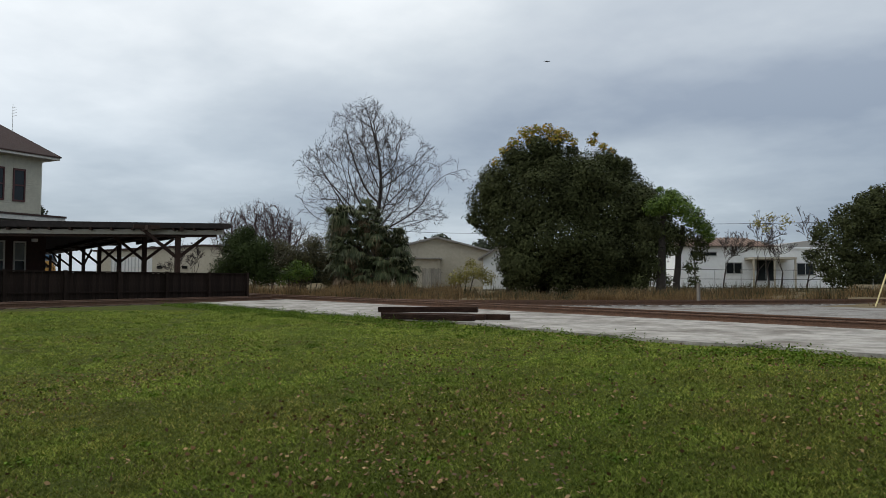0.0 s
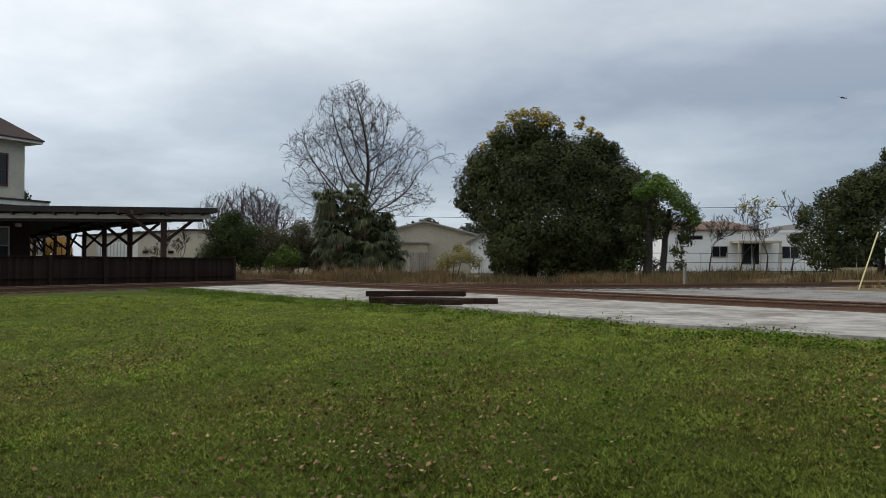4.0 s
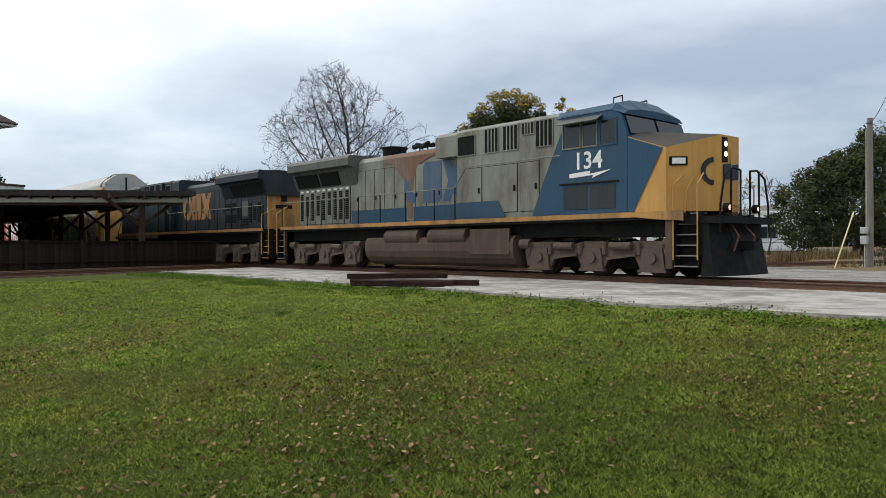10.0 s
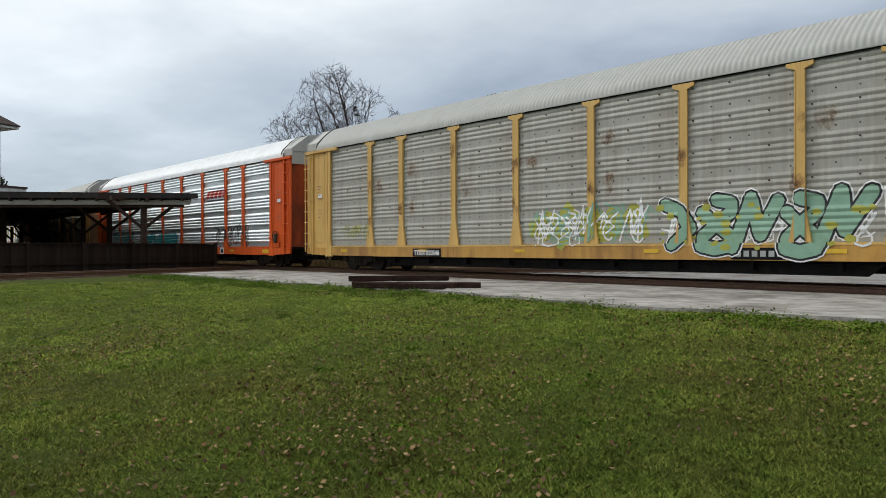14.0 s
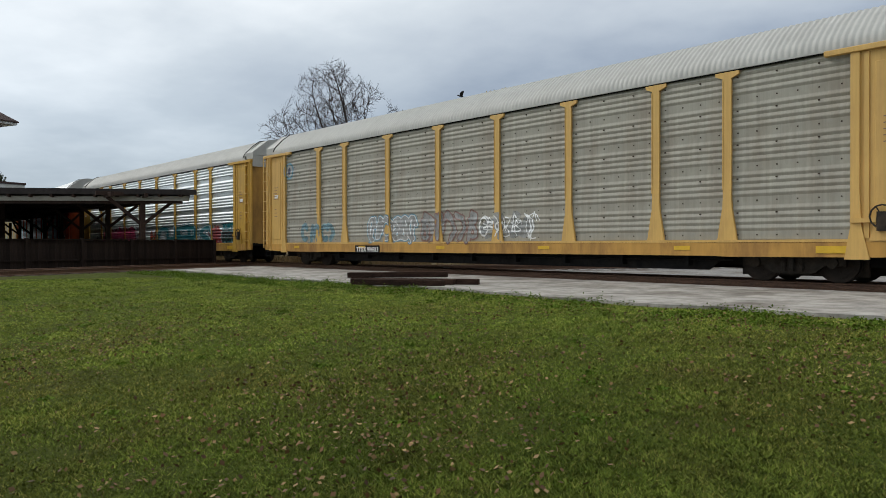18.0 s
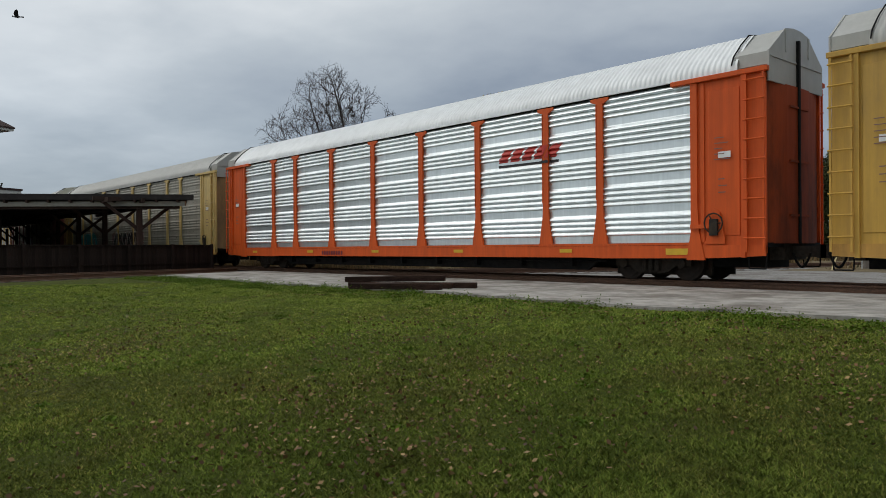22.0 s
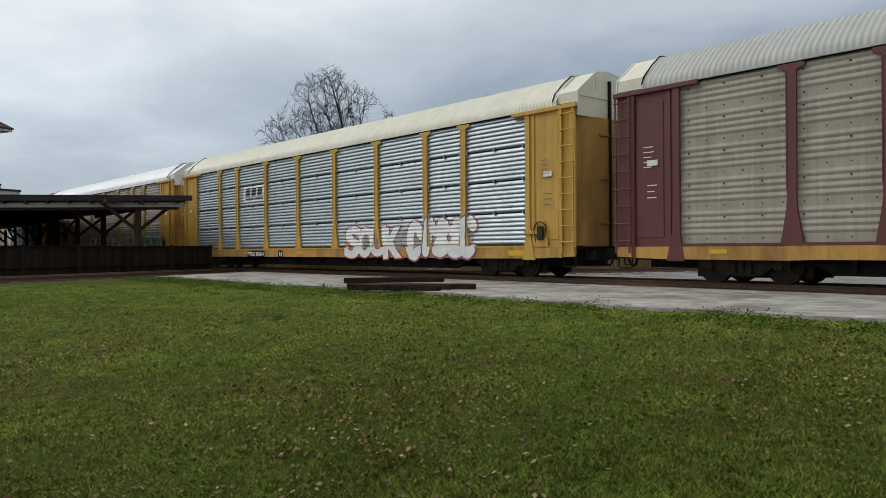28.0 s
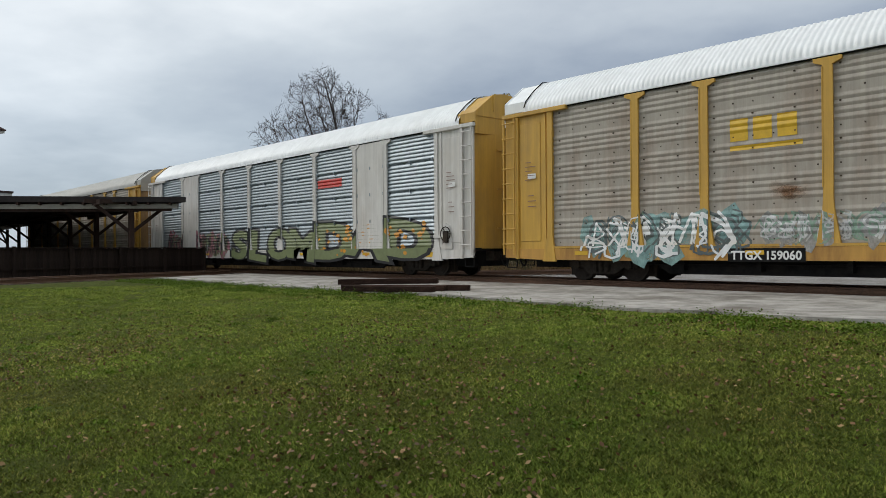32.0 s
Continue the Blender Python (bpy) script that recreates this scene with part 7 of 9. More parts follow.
# ---- buildings behind ----
M_BEIGE = mat("beige_stucco", (0.46, 0.42, 0.33), 0.85, 0, 3, 0.1, (0.36, 0.32, 0.25), 0.4, 0.4)
M_STUCCO = mat("white_stucco", (0.84, 0.86, 0.86), 0.85, 0, 3, 0.06, (0.7, 0.7, 0.68), 0.4, 0.4)
M_CLAY = mat("terracotta_roof_tiles", (0.18, 0.12, 0.09), 0.85, 0, 8, 0.3, (0.11, 0.085, 0.07), 0.9, 0.5, bump=0.6, bump_scale=5)
M_METALROOF = mat("grey_metal_roof", (0.32, 0.31, 0.29), 0.6, 0.2, 3, 0.15, (0.24, 0.2, 0.16), 0.5, 0.4)
M_PLANK = mat("grey_weathered_planks", (0.30, 0.28, 0.24), 0.9, 0, 6, 0.3, (0.18, 0.15, 0.12), 1.0, 0.5, stretch=(3, 3, 0.4), per_piece=0.2)


def facing(x, y, yaw):
    return pose(x, y, 0, 0, 0, yaw)


def gable_house(name, label, at, w, depth, z0, eave, apex, wall, roof):
    """A plain house whose gable end looks along -y of its own space."""
    h = thing(name, label, "building", at)
    bm = bmesh.new()
    prism(bm, [(-w / 2, z0), (w / 2, z0), (w / 2, eave), (0, apex), (-w / 2, eave)], "y", 0, depth)
    part("wall", bm, wall, h)
    for s in (-1, 1):
        bm = bmesh.new()
        k = (apex - eave) / (w / 2)
        e = 0.5
        prism(bm, [(0, apex + 0.02), (s * (w / 2 + e), eave - k * e + 0.02), (s * (w / 2 + e), eave - k * e + 0.2), (0, apex + 0.22)], "y", -0.5, depth + 0.5)
        part("roof", bm, roof, h)
    return h


g = gable_house("gabled_house", "beige stucco house with a shallow gabled roof", facing(-66.5, 52.5, 48), 12.0, 14, 0, 4.05, 5.55, M_BEIGE, M_METALROOF)
bm = bmesh.new()
box(bm, -5.0, 0.4, -3.2, 0, 0, 3.1)
part("lean_to", bm, M_BEIGE, g)
bm = bmesh.new()
box(bm, -5.2, 0.6, -3.5, 0.1, 3.1, 3.25)
part("lean_to_roof", bm, M_METALROOF, g)

sf = thing("plank_gate", "grey weathered upright plank gate", "gate", facing(-55.2, 43.0, 50))
for k in range(9):
    bm = bmesh.new()
    box(bm, -0.9 + k * 0.2, -0.72 + k * 0.2, -0.02, 0.02, 0, 1.95 + random.uniform(-0.08, 0.05))
    part("plank", bm, M_PLANK, sf)
bm = bmesh.new()
box(bm, -1.0, 1.0, 0.02, 0.08, 0.5, 0.6); box(bm, -1.0, 1.0, 0.02, 0.08, 1.5, 1.6)
part("ledge", bm, M_PLANK, sf)

gable_house("white_shed", "small white shed between the trees", facing(-51.5, 48.5, 44), 3.6, 4, 0, 3.0, 4.1, M_STUCCO, M_METALROOF)


def flat_building():
    h = thing("white_building", "low white stucco building with terracotta tiled roof", "building", facing(-43.6, 65.2, 50.5))
    W = 16.5
    bm = bmesh.new()
    box(bm, 0, W, 0, 12, 0, 4.35)
    part("wall", bm, M_STUCCO, h)
    bm = bmesh.new()
    V = [bm.verts.new(p) for p in ((-0.4, -0.5, 4.36), (9.6, -0.5, 4.36), (9.6, 6.5, 4.36), (-0.4, 6.5, 4.36), (1.2, 2.8, 5.35), (7.6, 2.8, 5.35))]
    for f in ((0, 1, 5, 4), (1, 2, 5), (2, 3, 4, 5), (3, 0, 4), (3, 2, 1, 0)):
        bm.faces.new([V[i] for i in f])
    part("tiled_roof", bm, M_CLAY, h, "terracotta tile roof")
    for k in range(26):
        bm = bmesh.new()
        x = -0.3 + k * 0.38
        a = min(1.0, max(0.12, min((x + 0.4) / 1.6, (9.6 - x) / 2.0)))
        rod(bm, (x, -0.5, 4.40), (x, -0.5 + 3.3 * a, 4.40 + 0.98 * a), 0.07, 6)
        part("tile_course", bm, M_CLAY, h)
    bm = bmesh.new()
    prism(bm, [(9.7, 4.36), (W, 4.36), (W, 4.8), (13.8, 5.1), (11.5, 4.8)], "y", 1.5, 9)
    part("rear_gable", bm, M_METALROOF, h)
    bm = bmesh.new()
    box(bm, 0.2, W - 0.1, -0.08, 0.0, 4.1, 4.3)
    part("cornice", bm, M_STUCCO, h)
    for x0, x1, z0, z1 in ((4.6, 6.1, 1.7, 2.7), (1.1, 3.6, 3.45, 3.75), (7.6, 9.4, 1.0, 3.0), (11.6, 13.2, 1.6, 2.7)):
        bm = bmesh.new()
        box(bm, x0, x1, -0.04, 0.0, z0, z1)
        w = part("window", bm, M_GLASS, h)
        bm = bmesh.new()
        for a, b_, c, d in ((x0 - 0.08, x0, z0 - 0.08, z1 + 0.08), (x1, x1 + 0.08, z0 - 0.08, z1 + 0.08), (x0, x1, z1, z1 + 0.08), (x0, x1, z0 - 0.08, z0), ((x0 + x1) / 2 - 0.03, (x0 + x1) / 2 + 0.03, z0, z1)):
            box(bm, a, b_, -0.07, -0.03, c, d)
        part("window_frame", bm, M_BOXGREY, w)
    bm = bmesh.new()
    box(bm, 6.4, 10.6, -2.2, 0.0, 3.05, 3.25)
    for x in (6.5, 8.5, 10.5):
        box(bm, x - 0.07, x + 0.07, -2.15, -2.0, 0, 3.05)
    part("porch", bm, M_BEIGE, h)
    # chain-link fence rails in front
    f = thing("chain_link_fence", "grey chain-link fence in front of the white building", "fence", facing(-40.0, 60.5, 50.5))
    for k in range(9):
        bm = bmesh.new()
        rod(bm, (k * 2.4 - 2, 0, 0), (k * 2.4 - 2, 0, 2.0), 0.03, 6)
        part("fence_post", bm, M_BOXGREY, f)
    bm = bmesh.new()
    for z in (0.3, 1.1, 1.95):
        rod(bm, (-2, 0, z), (17.2, 0, z), 0.022, 5)
    part("fence_rail", bm, M_BLACK, f)


flat_building()

wh = thing("warehouse", "long beige warehouse beyond the station", "building", facing(-112.0, 28.0, 51))
bm = bmesh.new()
prism(bm, [(0, 0), (24, 0), (24, 5.0), (15, 5.35), (0, 4.5)], "y", 0, 18)
part("wall", bm, M_BEIGE, wh)
bm = bmesh.new()
prism(bm, [(-0.4, 4.5), (15, 5.38), (24.4, 5.02), (24.4, 5.22), (15, 5.6), (-0.4, 4.72)], "y", -0.4, 18.4)
part("roof", bm, M_SHINGLE, wh)
for x in (8.5, 12.0):
    bm = bmesh.new()
    box(bm, x, x + 0.7, -0.25, 0, 2.2, 2.6)
    part("wall_lamp", bm, M_BLACK, wh)
ct = thing("cargo_container", "white ribbed cargo container beyond the platform", "container", facing(-98.5, 28.2, 51))
bm = bmesh.new()
box(bm, -2, 2.2, 0, 2.5, 0.9, 3.5)
part("body", bm, M_WHITE, ct)
for k in range(10):
    bm = bmesh.new()
    box(bm, -1.95 + k * 0.42, -1.85 + k * 0.42, -0.05, 0.0, 0.95, 3.45)
    part("rib", bm, M_BOXGREY, ct)
bm = bmesh.new()
box(bm, -1.8, 2.0, 0.2, 2.3, 0.0, 0.9)
part("chassis", bm, M_BLACK, ct)


# ---- trees and plants ----
M_BARK = mat("grey_brown_bark", (0.032, 0.026, 0.02), 0.95, 0, 6, 0.3, (0.05, 0.04, 0.034), 1.5, 0.5, bump=0.6)
M_TWIG = mat("bare_grey_twigs", (0.042, 0.032, 0.028), 0.9, 0, 5, 0.25)
M_TWIG_PINK = mat("bare_reddish_twigs", (0.075, 0.047, 0.046), 0.9, 0, 5, 0.25)
V_OAK = leaf_mat("dark_live_oak_leaves", (0.034, 0.040, 0.017), (0.072, 0.080, 0.034), spec=0.03)
V_VINE = leaf_mat("yellow_vine_leaves", (0.10, 0.12, 0.012), (0.32, 0.23, 0.02), (0.42, 0.20, 0.02))
V_GREEN = leaf_mat("fresh_green_leaves", (0.035, 0.07, 0.010), (0.13, 0.20, 0.025))
V_SHRUB = leaf_mat("mid_green_shrub_leaves", (0.022, 0.034, 0.010), (0.048, 0.066, 0.020), spec=0.05)
V_PALM = leaf_mat("palm_fronds", (0.026, 0.036, 0.015), (0.075, 0.09, 0.04), (0.13, 0.12, 0.065))
V_DRYPALM = leaf_mat("dead_palm_fronds", (0.08, 0.055, 0.03), (0.19, 0.135, 0.08))
V_STRAW = leaf_mat("dry_straw_grass", (0.10, 0.062, 0.028), (0.25, 0.165, 0.075))
V_WEED = leaf_mat("olive_weeds", (0.03, 0.033, 0.014), (0.10, 0.085, 0.038))
V_FAR = leaf_mat("far_dark_trees", (0.018, 0.026, 0.014), (0.045, 0.055, 0.03))
V_YELLOWISH = leaf_mat("thin_yellow_green_leaves", (0.16, 0.15, 0.04), (0.36, 0.31, 0.09))


def blade_mat():
    """Grass blades: green, olive and straw in broad soft patches."""
    m = bpy.data.materials.new("lawn_blades")
    m.use_nodes = True
    nt = m.node_tree
    b = nt.nodes["Principled BSDF"]
    geo = nt.nodes.new("ShaderNodeNewGeometry").outputs["Random Per Island"]
    co = nt.nodes.new("ShaderNodeTexCoord").outputs["Object"]
    green = ramp(nt, geo, [(0.0, (0.055, 0.084, 0.013)), (0.4, (0.098, 0.136, 0.022)), (0.85, (0.138, 0.182, 0.030)), (1.0, (0.20, 0.20, 0.05))])
    olive = ramp(nt, geo, [(0.0, (0.058, 0.053, 0.014)), (0.4, (0.106, 0.097, 0.024)), (0.8, (0.152, 0.134, 0.034)), (1.0, (0.25, 0.175, 0.070))])
    f = ramp(nt, noise_out(nt, co, 0.4, 6, 0.66), [(0.42, (0, 0, 0)), (0.70, (0.8, 0.8, 0.8))])
    # worn and leaf-strewn in the middle of the lawn, greener towards its far edge
    away = nt.nodes.new("ShaderNodeVectorMath"); away.operation = "LENGTH"
    nt.links.new(co, away.inputs[0])
    mr = nt.nodes.new("ShaderNodeMapRange")
    for k, v in ((1, 8.0), (2, 17.0), (3, 1.0), (4, 0.3)):
        mr.inputs[k].default_value = v
    nt.links.new(away.outputs["Value"], mr.inputs[0])
    col = mixed(nt, mixed(nt, 1.0, f, mr.outputs[0], "MULTIPLY"), green, olive)
    big = ramp(nt, noise_out(nt, co, 0.9, 5, 0.65), [(0.3, (0.90, 0.89, 0.88)), (0.7, (1.72, 1.64, 1.55))])
    clump = ramp(nt, noise_out(nt, co, 5.5, 4, 0.7), [(0.34, (0.6, 0.6, 0.6)), (0.48, (1.0, 1.0, 1.0)), (0.72, (1.16, 1.15, 1.12))])
    col = mixed(nt, 1.0, col, clump, "MULTIPLY")
    # blade colour gets brighter with distance from the viewer's spot
    far_gain = nt.nodes.new("ShaderNodeMapRange")
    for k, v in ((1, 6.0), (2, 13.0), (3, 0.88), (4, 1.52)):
        far_gain.inputs[k].default_value = v
    nt.links.new(away.outputs["Value"], far_gain.inputs[0])
    col = mixed(nt, 1.0, col, far_gain.outputs[0], "MULTIPLY")
    nt.links.new(mixed(nt, 1.0, col, big, "MULTIPLY"), b.inputs["Base Color"])
    b.inputs["Roughness"].default_value = 0.7
    b.inputs["Specular IOR Level"].default_value = 0.05
    return m


V_BLADE = blade_mat()
V_TUFT = leaf_mat("broad_weed_tufts", (0.06, 0.105, 0.010), (0.12, 0.18, 0.02), spec=0.05)
V_FALLEN = leaf_mat("fallen_dry_leaves", (0.06, 0.032, 0.013), (0.16, 0.085, 0.034), (0.33, 0.22, 0.10))


def leaves(name, points, size, material, rng, up=0.25, aspect=0.6, droop=0.0):
    """One mesh of small bent leaf quads at points."""
    n = len(points)
    d = rng.standard_normal((n, 3)); d[:, 2] *= 0.6; d[:, 2] -= droop
    nrm = rng.standard_normal((n, 3)); nrm[:, 2] += up
    if points.shape[1] == 6:
        # turned outwards, as the leaves of a clump are
        nrm = points[:, 3:] * 1.1 + 0.42 * nrm + np.array([0, 0, 0.3])
        points = points[:, :3]
        nn = nrm / np.linalg.norm(nrm, axis=1)[:, None]
        d = d - nn * (d * nn).sum(1)[:, None]
    d /= np.linalg.norm(d, axis=1)[:, None]
    s = np.cross(d, nrm); s /= np.linalg.norm(s, axis=1)[:, None] + 1e-9
    L = size * rng.uniform(0.6, 1.4, n)[:, None]
    a = points - d * L * 0.5
    b = points + s * L * aspect * 0.5
    c = points + d * L * 0.5
    e = points - s * L * aspect * 0.5
    V = np.stack([a, b, c, e], 1).reshape(-1, 3)
    F = np.arange(4 * n).reshape(n, 4)
    return raw_mesh(name, V, F, material)


def crown_points(clumps, per, rng, shell=0.55):
    """Points in the outer part of many clumps (x, y, z, radius)."""
    out = []
    for x, y, z, r in clumps:
        n = max(8, int(per * r * r))
        d = rng.standard_normal((n, 3)); d /= np.linalg.norm(d, axis=1)[:, None]
        rad = r * (shell + (1 - shell) * rng.random(n) ** 0.6) * rng.uniform(0.85, 1.12, n)
        out.append(np.concatenate([np.array([x, y, z]) + d * rad[:, None] * np.array([1, 1, 0.85]), d], 1))
    return np.concatenate(out)


def branch_mesh(name, start, height, seed, spread, material, levels=6, first=0.16, kids=3, up=0.35, ratio=0.74, lean=(0, 0), length=None, thin=0.62, rmin=0.012):
    """Tapered limbs that fork again and again."""
    rnd = random.Random(seed)
    V, F = [], []

    def seg(p, q, r0, r1, n):
        w = (q - p).normalized(); u = w.orthogonal().normalized(); v = w.cross(u)
        b = len(V)
        for c, r in ((p, r0), (q, r1)):
            for i in range(n):
                a = 2 * math.pi * i / n
                V.append(c + (u * math.cos(a) + v * math.sin(a)) * r)
        for i in range(n):
            F.append((b + i, b + (i + 1) % n, b + n + (i + 1) % n, b + n + i))

    def grow(p, d, L, r, lev):
        steps = 3 if lev > 1 else 2
        for k in range(steps):
            d2 = (d + Vector((rnd.gauss(0, 0.13), rnd.gauss(0, 0.13), rnd.gauss(0.03, 0.08)))).normalized()
            q = p + d2 * (L / steps)
            r2 = max(rmin, r * (1 - 0.28 / steps))
            seg(p, q, r, r2, 6 if r > 0.06 else 3)
            p, d, r = q, d2, r2
            if lev < levels and k < steps - 1 and rnd.random() < 0.55:
                a = (d + Vector((rnd.gauss(0, spread), rnd.gauss(0, spread), rnd.gauss(up * 0.5, 0.3)))).normalized()
                grow(p, a, L * ratio * 0.8, max(rmin, r * 0.5), lev + 1)
        if lev < levels:
            for _ in range(kids if lev < levels - 1 else 3):
                a = (d + Vector((rnd.gauss(0, spread), rnd.gauss(0, spread), rnd.gauss(up * 0.4, 0.25)))).normalized()
                grow(p, a, L * ratio * rnd.uniform(0.75, 1.15), max(rmin, r * thin), lev + 1)
    grow(Vector(start), Vector((lean[0], lean[1], 1)).normalized(), length or height * 0.24, first, 0)
    return raw_mesh(name, np.array([tuple(v) for v in V]), np.array(F), material)


def trunk(bm, p, top, r0, r1, bend=0.3, seed=1):
    rnd = random.Random(seed)
    p, top = Vector(p), Vector(top)
    prev, pr = p, r0
    for k in range(1, 6):
        q = p.lerp(top, k / 5) + Vector((rnd.uniform(-bend, bend), rnd.uniform(-bend, bend), 0)) * (0.5 if k < 5 else 0)
        r = r0 + (r1 - r0) * k / 5
        rod(bm, prev, q, pr, 10, r)
        prev, pr = q, r


R_, F_ = Vector((0.63, 0.777, 0)), Vector((-0.777, 0.63, 0))         # right and ahead, as the trees stand


def spot(base, a, b, z):
    q = Vector((base[0], base[1], 0)) + R_ * a + F_ * b
    return (q.x, q.y, z)


def big_oak():
    rng = np.random.default_rng(11)
    t = thing("live_oak", "broad dark live oak with yellow vine on its top", "tree")
    base = (-37.7, 42.4)
    for a, b, r in ((1.8, 0, 0.4), (-2.0, 0.6, 0.5), (4.0, 0.5, 0.35), (-4.6, 0.2, 0.3)):
        bm = bmesh.new()
        trunk(bm, spot(base, a, b, -0.2), spot(base, a * 0.7, b, 6.0), r, r * 0.5, 0.4, int(a * 10))
        part("trunk", bm, M_BARK, t)
    # outline: sideways, top height, as a list of domes
    clumps = []
    domes = [(-3.0, 0.3, 9.6, 2.3), (-1.2, 0.6, 9.9, 2.0), (-4.6, 0, 8.0, 2.5), (-6.0, 0.2, 6.8, 1.9), (-6.2, 0, 5.2, 1.3), (1.4, -0.4, 8.9, 2.2), (2.8, 0, 8.3, 2.2), (4.4, 0.2, 7.2, 2.1), (5.6, 0.2, 5.9, 1.9), (0, -1.5, 7.0, 3.0), (-2.6, -1.6, 6.6, 3.0), (2.6, -1.6, 5.9, 3.0), (-4.4, -1.2, 4.5, 2.2), (5.0, -1.2, 3.9, 2.5), (-1.4, -2.4, 3.9, 2.8), (1.8, -2.4, 3.2, 2.7), (-4.2, -1.0, 2.3, 1.6), (4.8, -1.6, 2.0, 1.6), (-3.4, -2.4, 2.1, 1.8), (6.6, 0, 3.8, 1.4), (-1.0, -2.0, 1.2, 1.5), (1.4, -2.0, 1.1, 1.4), (3.6, -1.6, 1.0, 1.2), (-3.9, -1.6, 0.9, 1.2), (0.2, 0.5, 1.6, 2.2), (-3.0, 0.5, 1.6, 2.2), (3.2, 0.5, 1.6, 2.0)]
    for a, b, z, r in domes:
        clumps.append((*spot(base, a, b, z), r))
        for _ in range(7):
            th, ph = rng.uniform(0, 6.28), rng.uniform(-0.3, 1.3)
            q = spot(base, a + r * math.cos(th) * math.cos(ph) * 0.9, b + r * math.sin(th) * math.cos(ph) * 0.9, z + r * math.sin(ph) * 0.8)
            clumps.append((*q, r * rng.uniform(0.25, 0.45)))
    part("crown", leaves("crown", crown_points(clumps, 900, rng, 0.35), 0.185, V_OAK, rng), None, t, "dense dark green leaves")
    vine = []
    for a, z, r in ((-3.4, 11.75, 0.7), (-2.6, 12.0, 0.6), (-1.8, 12.0, 0.65), (-1.0, 11.8, 0.65), (-0.3, 11.5, 0.55), (0.1, 11.1, 0.4), (-4.3, 11.0, 0.6), (-5.0, 10.4, 0.5), (-5.6, 9.6, 0.45), (-3.0, 11.3, 0.7), (-1.4, 11.4, 0.7), (1.5, 11.2, 0.5), (1.7, 11.7, 0.3), (2.3, 10.8, 0.45), (2.9, 10.5, 0.4)):
        vine.append((*spot(base, a, -0.9, z - 0.05), r))
    part("vine", leaves("vine", crown_points(vine, 420, rng, 0.3), 0.2, V_VINE, rng), None, t, "yellow autumn vine leaves")
    thin = [(*spot(base, a, 0, z), r) for a, z, r in ((4.2, 9.3, 0.7), (5.0, 8.7, 0.6), (3.6, 9.6, 0.5), (5.6, 7.9, 0.6), (-6.9, 8.0, 0.5), (-7.5, 5.6, 0.6))]
    part("outer_sprays", leaves("outer_sprays", crown_points(thin, 130, rng, 0.1), 0.2, V_OAK, rng), None, t)


def side_tree():
    rng = np.random.default_rng(12)
    t = thing("green_vine_tree", "vine-draped tree with fresh green top", "tree")
    base = (-29.5, 43.0)
    bm = bmesh.new()
    trunk(bm, spot(base, -0.6, 0, -0.2), spot(base, -0.4, 0, 5.2), 0.34, 0.18, 0.25, 3)
    trunk(bm, spot(base, 0.5, 0.2, -0.2), spot(base, 0.9, 0.2, 4.6), 0.26, 0.14, 0.25, 4)
    part("trunk", bm, M_BARK, t)
    top = [(*spot(base, a, -0.6, z), r) for a, z, r in ((-0.4, 6.1, 0.9), (0.5, 5.8, 1.0), (1.3, 5.1, 0.9), (-1.2, 5.7, 0.8), (2.0, 4.4, 0.7), (-0.8, 6.9, 0.3), (0.0, 6.5, 0.6), (2.4, 3.8, 0.5))]
    part("crown", leaves("crown", crown_points(top, 1500, rng, 0.35), 0.15, V_GREEN, rng, droop=0.5), None, t, "bright green leaves")
    low = [(*spot(base, a, 0, z), r) for a, z, r in ((-1.4, 4.4, 1.0), (-1.6, 3.0, 1.0), (-1.2, 1.8, 0.9), (-1.9, 0.9, 0.8), (2.1, 3.4, 0.7), (1.9, 2.6, 0.7), (0.9, 3.9, 0.9), (-0.2, 4.2, 1.0), (0.1, 3.0, 0.7), (1.4, 1.8, 0.6), (1.6, 0.9, 0.5))]
    part("hanging_leaves", leaves("hanging_leaves", crown_points(low, 620, rng, 0.3), 0.18, V_OAK, rng, droop=1.2), None, t)


